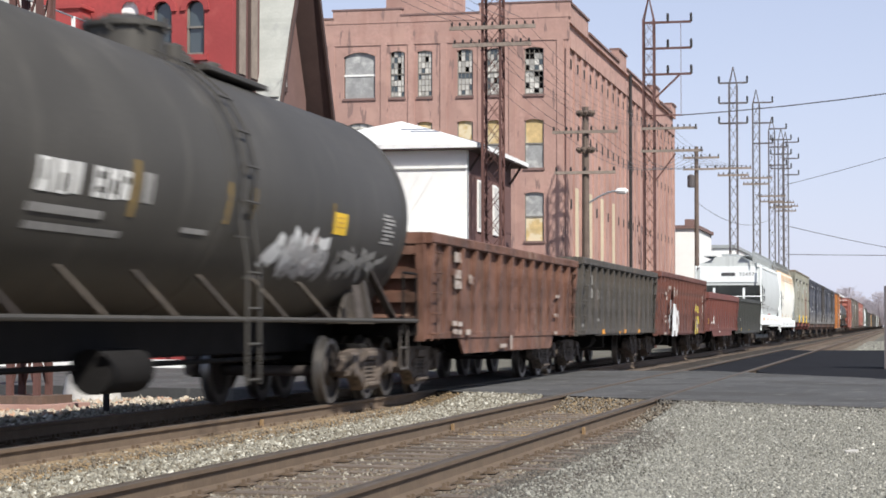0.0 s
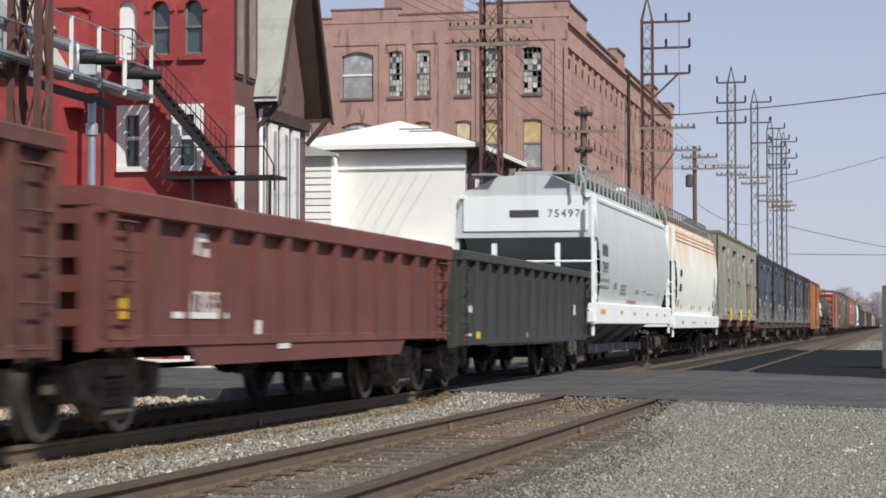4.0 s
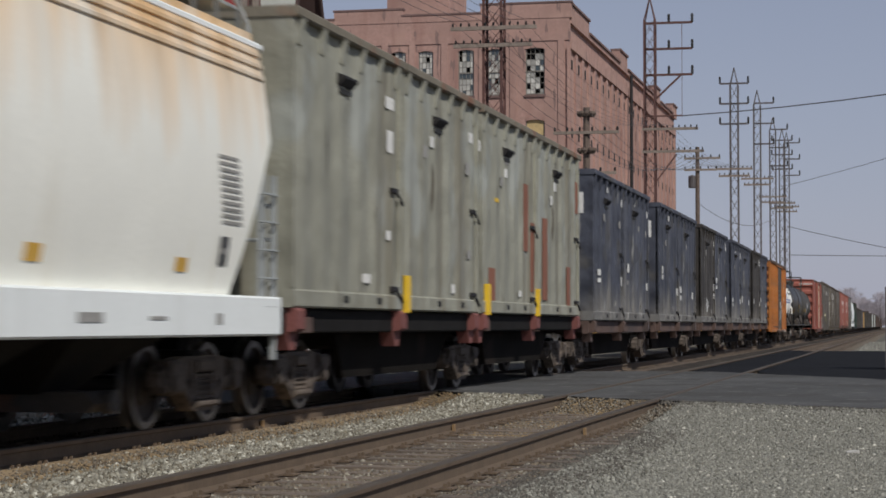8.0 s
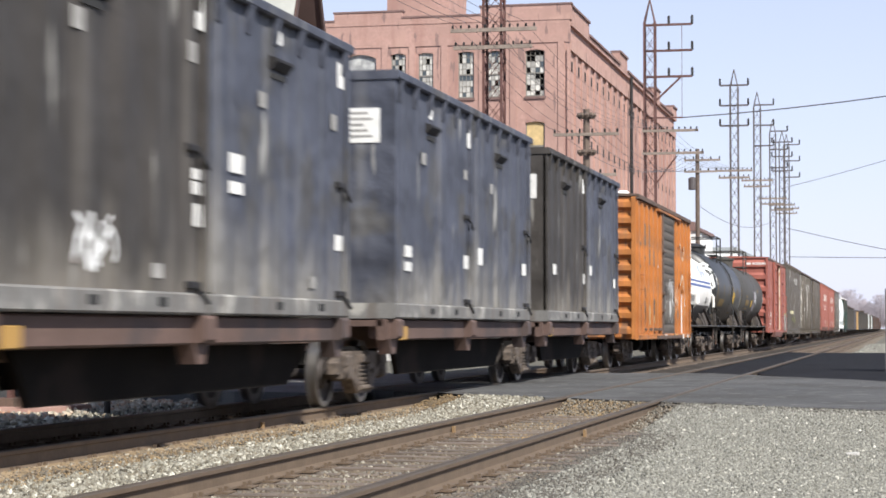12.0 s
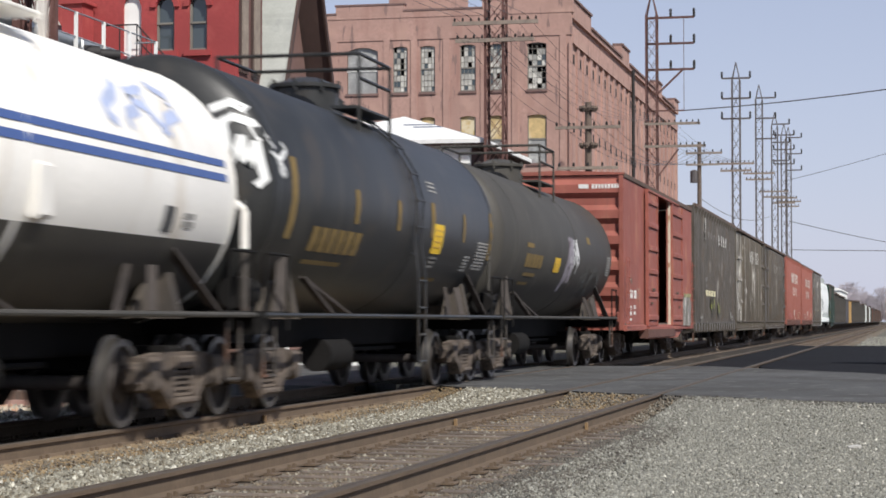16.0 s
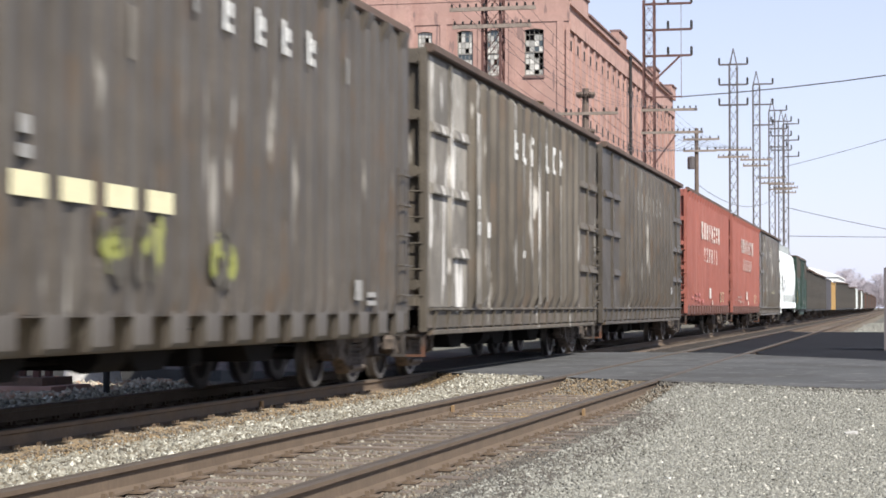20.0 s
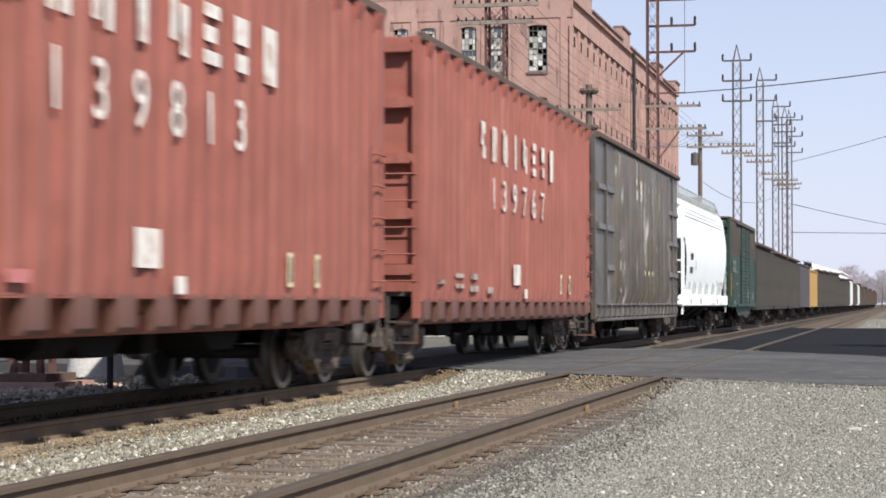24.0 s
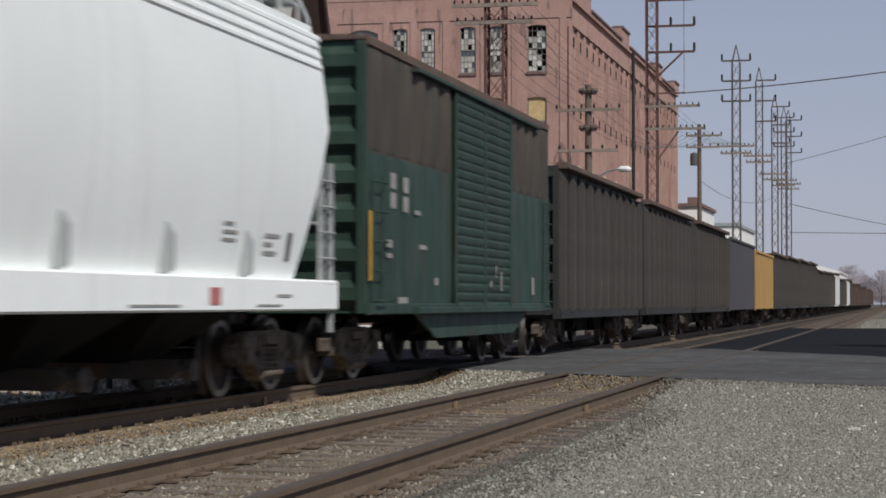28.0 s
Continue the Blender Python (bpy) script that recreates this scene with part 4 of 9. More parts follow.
    for k in range(3):
        y = L * (0.28 + 0.22 * k)
        part("discharge_bay", Shape().prism_x([(y - 1.1, bot + 0.3), (y + 1.1, bot + 0.3), (y + 0.35, bot - 0.3), (y - 0.35, bot - 0.3)], -0.95, 0.95), M_UNDER, car)
    if load:
        vs, ny, nx = [], 24, 6
        rng = random.Random(int(s0))
        for i in range(ny + 1):
            for j in range(nx + 1):
                u, w = i / ny, j / nx
                vs.append((-x1 + 0.04 + (2 * x1 - 0.08) * w, 0.08 + (L - 0.16) * u, top - 0.12 + load * math.sin(math.pi * w) * (0.35 + 0.65 * abs(math.sin(u * 7 + s0))) + rng.uniform(-0.05, 0.05)))
        part("coal_load", Shape().add(vs, [(i * (nx + 1) + j, i * (nx + 1) + j + 1, (i + 1) * (nx + 1) + j + 1, (i + 1) * (nx + 1) + j) for i in range(ny) for j in range(nx)]), M_COAL, car)
    if not simple:
        gl = ladder_mesh(0.42, bot + 0.45, bot + 2.0, 5, material)
        part("ladder", gl, material, car, at=pose(x1 + 0.02, L - 0.56, 0))
        for k in range(5):
            z = bot + 0.5 + 0.36 * k
            part("grab_iron", Shape().tube((x1 - 0.5, -0.1, z), (x1 - 0.05, -0.1, z), 0.012, 5).tube((x1 - 0.05, -0.1, z), (x1 - 0.05, 0, z), 0.012, 5), material, car)
    running_gear(car, L, s0, bot + 0.1, 1.05, far=0.75)
    return car


def covered_hopper(s0, L, eave, peak, bot, sill_h, material, label, frame_mat=None, gates=None, seams=(0.08, 0.2, 0.32), tall=False, walk_mat=None):
    """Covered hopper with bulging curved sides, open ends with slope sheets, roofwalk and outlet gates."""
    car = thing("covered_hopper_car", label, "freight car", group="freight train")
    fm = frame_mat or material
    zs = bot + sill_h
    inset = 0.5
    prof = []
    for k in range(9):
        u = k / 8
        prof.append((HALF - 0.26 + 0.24 * math.sin(math.pi * (0.12 + 0.76 * u)), zs + (eave - zs) * u))
    half = prof + [(HALF - 0.24, eave + 0.02), (HALF - 0.24, eave + 0.16), (HALF - 0.45, eave + 0.2), (0.6, peak - 0.04), (0, peak)]
    outline = half + [(-x, z) for x, z in reversed(half[:-1])]
    s = Shape()
    n = len(outline)
    # below the end caps the ends slope inward to the outlets
    lean = [max(0.0, 1 - (z - zs) / (eave - zs)) for _, z in outline]
    back = [inset - 0.1 + 0.95 * (max(0, k - 0.38) / 0.62) ** 0.85 for k in lean]
    vs = [(x, b, z) for (x, z), b in zip(outline, back)] + [(x, L - b, z) for (x, z), b in zip(outline, back)]
    fs = [(i, n + i, n + (i + 1) % n, (i + 1) % n) for i in range(n)]
    strips = [(i, i + 1, n - 2 - i, n - 1 - i) for i in range(n // 2 - 1) if lean[i + 1] < 0.36]
    m = n // 2
    fs += strips + [tuple(n + i for i in q) for q in strips] + [(m - 1, m, m + 1), (n + m - 1, n + m, n + m + 1)]
    s.add(vs, fs)
    part("body", s, material, car)
    for sg in (1, -1):
        a, b = (HALF - 0.2, HALF - 0.02) if sg > 0 else (-HALF + 0.02, -HALF + 0.2)
        part("side_sill", Shape().cbox(a, b, 0.05, L - 0.05, bot, zs + 0.04, 0.02), fm, car)
        part("eave_rail", Shape().cbox(*((HALF - 0.28, HALF - 0.16) if sg > 0 else (-HALF + 0.16, -HALF + 0.28)), 0.3, L - 0.3, eave - 0.02, eave + 0.06, 0.02), fm, car)
        for dz in seams:
            u = (eave - dz - zs) / (eave - zs)
            xo = HALF - 0.235 + 0.24 * math.sin(math.pi * (0.12 + 0.76 * u))
            part("eave_seam", Shape().cbox(*((xo - 0.06, xo) if sg > 0 else (-xo, -xo + 0.06)), 0.45, L - 0.45, eave - dz - 0.025, eave - dz + 0.025, 0.008), material, car)
    for y, d in ((0, 1), (L, -1)):
        s = Shape()
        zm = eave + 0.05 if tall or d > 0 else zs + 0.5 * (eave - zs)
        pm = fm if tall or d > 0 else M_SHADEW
        for x in (-HALF + 0.05, HALF - 0.12):
            for q in (0.1, 0.46):
                s.box(x, x + 0.06, min(y + d * q, y + d * (q + 0.05)), max(y + d * q, y + d * (q + 0.05)), bot - 0.25 if q < 0.2 else bot, zm)
        for x in (-0.75, 0.65):
            s.cbox(x, x + 0.1, min(y + d * 0.4, y + d * 0.5), max(y + d * 0.4, y + d * 0.5), bot + 0.2, eave - 1.0, 0.01)
        s.cbox(-HALF + 0.05, HALF - 0.05, min(y, y + d * 0.5), max(y, y + d * 0.5), bot + 0.05, bot + 0.28, 0.02)
        s.tube((-HALF + 0.1, y + d * 0.08, bot + 1.0), (HALF - 0.1, y + d * 0.08, bot + 1.0), 0.02)
        s.tube((-HALF + 0.1, y + d * 0.08, bot + 1.35), (HALF - 0.1, y + d * 0.08, bot + 1.35), 0.025)
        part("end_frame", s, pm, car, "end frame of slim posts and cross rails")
        rh = Shape()
        arc = [(HALF - 0.3, 0.36, eave - 0.15), (HALF - 0.3, 0.34, eave + 0.25), (HALF - 0.36, 0.4, eave + 0.42), (1.15, 0.62, peak + 0.2), (1.15, 1.1, peak + 0.22)]
        for p, q in zip(arc, arc[1:]):
            rh.tube((p[0], y + d * p[1], p[2]), (q[0], y + d * q[1], q[2]), 0.025, 6)
        part("end_handrail", rh, M_SHADEW, car)
        part("end_cap", Shape().cbox(-HALF + 0.24, HALF - 0.24, min(y + d * 0.37, y + d * 0.397), max(y + d * 0.37, y + d * 0.397), eave - 0.3 * (eave - zs) - 0.03, eave + 0.02, 0.01), fm, car)
        zc = eave - 0.3 * (eave - zs)
        # this recess gets its shade from the dark grey paint
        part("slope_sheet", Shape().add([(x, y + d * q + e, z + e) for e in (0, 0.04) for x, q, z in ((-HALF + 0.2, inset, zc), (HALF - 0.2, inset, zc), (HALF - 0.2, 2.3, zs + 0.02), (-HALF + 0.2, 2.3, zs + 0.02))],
                                        [(0, 1, 2, 3), (4, 7, 6, 5), (0, 4, 5, 1), (2, 6, 7, 3), (1, 5, 6, 2), (0, 3, 7, 4)]), M_RECESS, car, "slope sheet of the open end, shade put into its colour")
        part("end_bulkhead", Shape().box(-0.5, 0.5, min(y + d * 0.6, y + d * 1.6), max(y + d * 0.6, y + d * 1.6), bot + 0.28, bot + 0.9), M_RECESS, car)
        gl = ladder_mesh(0.42, bot + 0.3, zs + 0.42 * (eave - zs), 5, pm)
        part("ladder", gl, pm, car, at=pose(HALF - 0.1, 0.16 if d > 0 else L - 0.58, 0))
    # roofwalk with hand rails and hatch
    s = Shape()
    s.cbox(0.62, 1.15, 0.2, L - 0.2, peak - 0.02, peak + 0.02, 0.005).cbox(-1.15, -0.62, 0.2, L - 0.2, peak - 0.02, peak + 0.02, 0.005)
    part("roofwalk", s, M_SHADEW, car)
    s = Shape().tube((1.15, 0.2, peak + 0.22), (1.15, L - 0.2, peak + 0.22), 0.018, 5)
    for k in range(22):
        y = 0.2 + (L - 0.4) * k / 21
        s.box(1.13, 1.17, y - 0.02, y + 0.02, eave + 0.1, peak + 0.24)
    part("roofwalk_bracket", s, walk_mat or M_SHADEW, car)
    s = Shape().cbox(-0.35, 0.35, 1.0, L - 1.0, peak - 0.02, peak + 0.1, 0.04)
    for k in range(8):
        y = 1.4 + (L - 2.8) * k / 7
        s.cbox(-0.42, 0.42, y - 0.06, y + 0.06, peak + 0.06, peak + 0.14, 0.02)
    part("trough_hatch", s, M_SHADEW, car)
    for k in range(4):
        y = L * (0.23 + 0.18 * k)
        s = Shape()
        vs = [(-1.3, y - 1.2, bot + 0.1), (1.3, y - 1.2, bot + 0.1), (1.3, y + 1.2, bot + 0.1), (-1.3, y + 1.2, bot + 0.1), (-0.5, y - 0.35, bot - 0.5), (0.5, y - 0.35, bot - 0.5), (0.5, y + 0.35, bot - 0.5), (-0.5, y + 0.35, bot - 0.5)]
        s.add(vs, [(3, 2, 1, 0), (4, 5, 6, 7), (0, 1, 5, 4), (1, 2, 6, 5), (2, 3, 7, 6), (3, 0, 4, 7)])
        part("outlet_bay", s, M_UNDER if gates is None else M_RECESS, car)
        g = Shape().prism_y([(-0.95, bot - 0.66), (0.95, bot - 0.66), (1.05, bot - 0.58), (0.95, bot - 0.48), (-0.95, bot - 0.48)], y - 0.3, y + 0.3)
        g.lathe([(1.0, 0.04), (1.0, 0.11), (1.12, 0.11), (1.12, 0.04)], "x", (0, y - 0.05, bot - 0.57), 10)
        part("outlet_gate", g, gates or M_STEEL, car)
    running_gear(car, L, s0, bot + 0.1, 1.05, sill=False, far=1.0)
    part("centre_sill", Shape().cbox(-0.2, 0.2, 0.1, L - 0.1, bot - 0.2, bot + 0.12, 0.02), M_UNDER, car)
    return car


def tank_car(s0, L, r, zc, material, label, top_mat=None, dome=0.5, platform=True, rail_mat=None, ladder_at=None, dome_at=None, tips=None, belt=0.0, seams=()):
    """Tank on a sill, with dished heads, saddles, dome, platform and long hand rails. top_mat: paint above the belt; tips: where the heads end."""
    car = thing("tank_car", label, "freight car", group="freight train")
    rm = rail_mat or material
    a, b = tips or (0.3, L - 0.3)
    seg, dish = 48, 0.38
    prof = [(a + dish * (1 - math.sin(t * math.pi / 18)), r * math.cos(t * math.pi / 18)) for t in range(9, -1, -1)][1:]
    prof = [(a, 0.02)] + prof + [(b + a - p, q) for p, q in reversed(prof)] + [(b, 0.02)]
    me = Shape().lathe(prof, "y", (0, 0, zc), seg).mesh("tank", material)
    if top_mat:
        me.materials.append(top_mat)
        for p in me.polygons:
            if p.center.z > belt:
                p.material_index = 1
    part("tank", me, material, car)
    for y in seams or (a + 0.5, (a + b) / 2, b - 0.5):
        part("weld_band", Shape().lathe([(y - 0.05, r * 0.9), (y - 0.04, r + 0.004), (y, r + 0.009), (y + 0.04, r + 0.004), (y + 0.05, r * 0.9)], "y", (0, 0, zc), seg), top_mat or material, car)
    for y, d in ((1.75, -1), (L - 1.75, 1)):
        # cradle plate under each end of the tank, with gussets and two raking braces
        s = Shape().prism_y([(-1.3, 1.02), (1.3, 1.02), (1.18, zc - r * 0.62), (0.85, zc - r * 0.86), (-0.85, zc - r * 0.86), (-1.18, zc - r * 0.62)], y - 0.06, y + 0.06)
        s.prism_x([(y - 0.5, 1.03), (y + 0.5, 1.03), (y + 0.12, zc - r * 0.7), (y - 0.12, zc - r * 0.7)], 0.95, 1.0).prism_x([(y - 0.5, 1.03), (y + 0.5, 1.03), (y + 0.12, zc - r * 0.7), (y - 0.12, zc - r * 0.7)], -1.0, -0.95)
        part("saddle", s, M_GREASE, car, "greasy brown cradle plate")
        for sg in (-1, 1):
            part("brace", Shape().bar((sg * 1.15, y + d * 0.1, zc - r * 0.45), (sg * 1.35, y + d * 0.85, 1.08), 0.11, 0.03), M_WHEEL, car)
            part("brace", Shape().bar((sg * 1.2, y - d * 0.5, 1.5), (sg * 1.4, y - d * 1.0, 1.08), 0.09, 0.03), M_WHEEL, car)
    s = Shape().cbox(-0.28, 0.28, 0.05, L - 0.05, 0.66, 1.06, 0.02)
    for y0, y1 in ((0, 1.0), (L - 1.0, L)):
        part("end_platform", Shape().cbox(-1.45, 1.45, y0, y1, 1.062, 1.1, 0.01), M_UNDER, car)
        part("end_beam", Shape().cbox(-1.45, 1.45, (y0 if y0 < 1 else y1 - 0.08), (y0 + 0.08 if y0 < 1 else y1), 0.86, 1.058, 0.01), M_UNDER, car)
    part("sill", s, M_UNDER, car)
    for sg in (1, -1):
        s = Shape().tube((1.47 * sg, 0.05, 1.06), (1.47 * sg, L - 0.05, 1.06), 0.027, 8)
        part("running_rail", s, material, car)
        for y, e in ((2.6, 1.0), (L - 2.6, -1.0)) if platform else [(4.2 + 1.7 * k, 0.35) for k in range(5)]:
            part("rail_stay", Shape().bar((1.4 * sg, y + e, 1.06), (1.1 * sg, y, 1.5), 0.06, 0.03), M_WHEEL if platform else M_GREASE, car)
        for y0, y1 in ((0.1, 0.85), (L - 0.85, L - 0.1)):
            s = Shape()
            for y in (y0, y1):
                s.tube((1.47 * sg, y, 0.9), (1.47 * sg, y, 1.7), 0.018, 6)
            s.tube((1.47 * sg, y0, 1.7), (1.47 * sg, y1, 1.7), 0.018, 6)
            part("hand_rail", s, M_UNDER, car)
            st = Shape().tube((1.4 * sg, y0 + 0.1, 1.0), (1.4 * sg, y0 + 0.1, 0.42), 0.02, 6).tube((1.4 * sg, y0 + 0.5, 1.0), (1.4 * sg, y0 + 0.5, 0.42), 0.02, 6)
            st.tube((1.4 * sg, y0 + 0.1, 0.42), (1.4 * sg, y0 + 0.5, 0.42), 0.02, 6).tube((1.4 * sg, y0 + 0.1, 0.7), (1.4 * sg, y0 + 0.5, 0.7), 0.02, 6)
            part("sill_step", st, M_STEEL, car)
    # brake cylinder and reservoir with their bent pipe on the end platform
    g = Shape().lathe([(0.25, 0.05), (0.25, 0.17), (0.75, 0.17), (0.75, 0.05)], "y", (1.05, 0, 1.3), 12)
    g.cbox(0.95, 1.15, 0.3, 0.7, 1.06, 1.2, 0.02)
    part("brake_cylinder", g, M_UNDER, car)
    pts = [(1.2, 0.1, 1.5), (1.2, 0.15, 2.0), (1.15, 0.3, 2.25), (1.0, 0.45, 2.3)]
    g = Shape()
    for p, q in zip(pts, pts[1:]):
        g.tube(p, q, 0.03, 8)
    part("end_pipe", g, material, car)
    br = Shape().lathe([(0.02, 0.04), (0.02, 0.26), (0.06, 0.26), (0.06, 0.04)], "y", (0.35, 0, 1.75), 16).bar((0.35, 0.08, 1.05), (0.35, 0.08, 1.75), 0.06)
    part("hand_brake", br, M_STEEL, car)
    m = dome_at or L * 0.5
    zt = zc + r
    part("dome", Shape().lathe([(zt - 0.12, dome), (zt + 0.24, dome), (zt + 0.26, dome + 0.05), (zt + 0.31, dome + 0.05), (zt + 0.33, dome * 0.9), (zt + 0.4, dome * 0.5), (zt + 0.42, 0.1)], "z", (0, m, 0), 24), rm, car)
    for t in range(8):
        part("dome_bolt", Shape().tube(((dome + 0.02) * math.cos(t * 0.785), m + (dome + 0.02) * math.sin(t * 0.785), zt + 0.2), ((dome + 0.02) * math.cos(t * 0.785), m + (dome + 0.02) * math.sin(t * 0.785), zt + 0.36), 0.03, 6), rm, car)
    if platform:
        w, h = 0.98, 0.62
        for x in (-w, w):
            for y in (m - 0.8, m + 0.8):
                part("platform_post", Shape().tube((x, y, zc + r * 0.62), (x, y, zt + h), 0.026, 6), rm, car)
            for z in (zt + 0.3, zt + h):
                part("platform_rail", Shape().tube((x, m - 0.8, z), (x, m + 0.8, z), 0.026, 6), rm, car)
            part("platform_walk", Shape().cbox(min(x, x * 0.62), max(x, x * 0.62), m - 0.85, m + 0.85, zt - 0.1, zt - 0.06, 0.01), rm, car)
        for y in (m - 0.8, m + 0.8):
            part("platform_rail", Shape().tube((-w, y, zt + h), (w, y, zt + h), 0.026, 6), rm, car)
        part("valve", Shape().lathe([(zt - 0.05, 0.12), (zt + 0.16, 0.12), (zt + 0.2, 0.06), (zt + 0.3, 0.06)], "z", (0.25, m + 0.65, 0), 12), rm, car)
    else:
        part("top_walk", Shape().cbox(0.2, 0.7, m + 0.6, m + 2.7, zt - 0.1, zt - 0.04, 0.01), rm, car)
        for k, (hh, rr) in enumerate(((0.16, 0.16), (0.1, 0.2), (0.2, 0.1), (0.12, 0.14), (0.1, 0.18), (0.08, 0.12))):
            part("valve", Shape().lathe([(zt - 0.08, rr), (zt + hh, rr), (zt + hh + 0.03, rr * 0.6)], "z", (0.25 - 0.1 * (k % 3), m + 0.65 + 0.42 * k, 0), 10), rm, car)
    m = ladder_at
    if m is not None:
        z0 = 0.4
        lad = None
        for y in (m - 0.2, m + 0.2):
            pts = [(1.5, y, z0), (1.5, y, 1.6)]
            pts += [((r + 0.07) * math.cos(t), y, zc + (r + 0.07) * math.sin(t)) for t in (-0.25, 0.1, 0.4, 0.7, 1.0, 1.25)]
            vs = [(x * f, y + e, z if x > 1.45 else zc + (z - zc) * f) for x, _, z in pts for f in (1.0, 0.986) for e in (-0.022, 0.022)]
            m4 = 4 * len(pts) - 4
            sh = Shape().add(vs, [f for a in range(0, m4, 4) for f in ((a, a + 1, a + 5, a + 4), (a + 2, a + 6, a + 7, a + 3), (a, a + 4, a + 6, a + 2), (a + 1, a + 3, a + 7, a + 5))] + [(0, 2, 3, 1), (m4, m4 + 1, m4 + 3, m4 + 2)])
            if lad is None:
                lad = part("ladder", sh, rm, car)
            else:
                part("stringer", sh, rm, lad)
        for k in range(10):
            z = z0 + 0.05 + (zc + r * 0.9 - z0 - 0.05) * k / 9
            x = 1.5 if z < 1.6 else math.sqrt(max(0.05, (r + 0.07) ** 2 - (z - zc) ** 2))
            part("rung", Shape().tube((x, m - 0.2, z), (x, m + 0.2, z), 0.015, 6), rm, lad)
    running_gear(car, L, s0, 0.95, sill=False, far=1.1)
    g = Shape().lathe([(L * 0.42, 0.05), (L * 0.42, 0.22), (L * 0.42 + 1.1, 0.22), (L * 0.42 + 1.1, 0.05)], "y", (0.45, 0, 0.56), 14)
    part("air_tank", g, M_UNDER, car)
    part("brake_rod", Shape().tube((0.3, 2.6, 0.6), (0.3, L - 2.6, 0.6), 0.03), M_UNDER, car)
    return car


def container(parent, y0, y1, z0, z1, material, seed, patches=False):
    """Waste container as part of its flat car: pressed box, sill, overhanging roof edge on gussets, corner posts, vent and latches."""
    x1 = HALF - 0.08
    def pressed(sg):
        pts = [(sg * x1, y0)]
        for k in range(6):
            y = y0 + 0.42 + (y1 - y0 - 0.84) * k / 5
            w = 0.2
            pts += [(sg * x1, y - w), (sg * (x1 + 0.014), y - w * 0.8), (sg * (x1 + 0.014), y + w * 0.8), (sg * x1, y + w)]
        return pts + [(sg * x1, y1)]
    sh = Shape().prism_z(pressed(1) + pressed(-1)[::-1], z0 + 0.2, z1 - 0.05)
    body = part("container", sh, material, parent)
    part("roof_edge", Shape().cbox(-x1 - 0.09, x1 + 0.09, y0 - 0.02, y1 + 0.02, z1 - 0.13, z1 - 0.01, 0.02), M_CEDGE if patches else material, body)
    cm = Shape().prism_y([(x1 - 0.01, z1 - 0.42), (x1 + 0.03, z1 - 0.4), (x1 + 0.085, z1 - 0.11), (x1 - 0.01, z1 - 0.11)], -0.06, 0.06).mesh("roof_gusset", material)
    for k in range(6):
        part("roof_gusset", cm, material, body, at=pose(0, y0 + 0.25 + (y1 - y0 - 0.5) * k / 5, 0))
    part("container_sill", Shape().cbox(-x1 - 0.04, x1 + 0.04, y0, y1, z0, z0 + 0.2, 0.02), M_CSILL if not patches else material, body, "dusty bottom rail with fork pockets")
    for f in (0.44, 0.76):
        y = y0 + (y1 - y0) * f
        # flat dark plate painted as a pocket's shaded mouth
        part("fork_pocket", Shape().box(x1 + 0.03, x1 + 0.046, y - 0.1, y + 0.1, z0 + 0.07, z0 + 0.15), M_DARKIN, body)
    for y in (y0, y1 - 0.09):
        part("corner_post", Shape().cbox(x1 - 0.05, x1 + 0.04, y, y + 0.09, z0 + 0.2, z1 - 0.1, 0.015), material, body)
    yv = y0 + (y1 - y0) * 0.44
    zv = z1 - 0.55
    vent = part("vent", Shape().prism_y([(x1 + 0.01, zv - 0.11), (x1 + 0.03, zv - 0.11), (x1 + 0.1, zv - 0.03), (x1 + 0.1, zv), (x1 + 0.01, zv + 0.03)], yv - 0.3, yv + 0.3), M_IRON, body, "hooded vent")
    part("vent_slot", Shape().box(x1 + 0.012, x1 + 0.03, yv - 0.26, yv + 0.22, zv - 0.2, zv - 0.14), M_DARKIN, vent)
    for z, w in ((z0 + 1.53, 0.3), (z0 + 0.27, 0.34)):
        lt = part("latch", Shape().cbox(x1 + 0.015, x1 + 0.06, y1 - 0.55, y1 - 0.55 + w, z - 0.035, z + 0.035, 0.012), M_IRON, body, "black iron latch")
        part("latch_arm", Shape().bar((x1 + 0.05, y1 - 0.3, z - 0.02), (x1 + 0.05, y1 + 0.02, z - 0.16), 0.03, 0.03), M_IRON, lt)
    part("latch_rod", Shape().tube((x1 + 0.05, y1 - 0.28, z0 + 0.3), (x1 + 0.05, y1 - 0.2, z0 + 1.5), 0.012, 6), material, body)
    return body


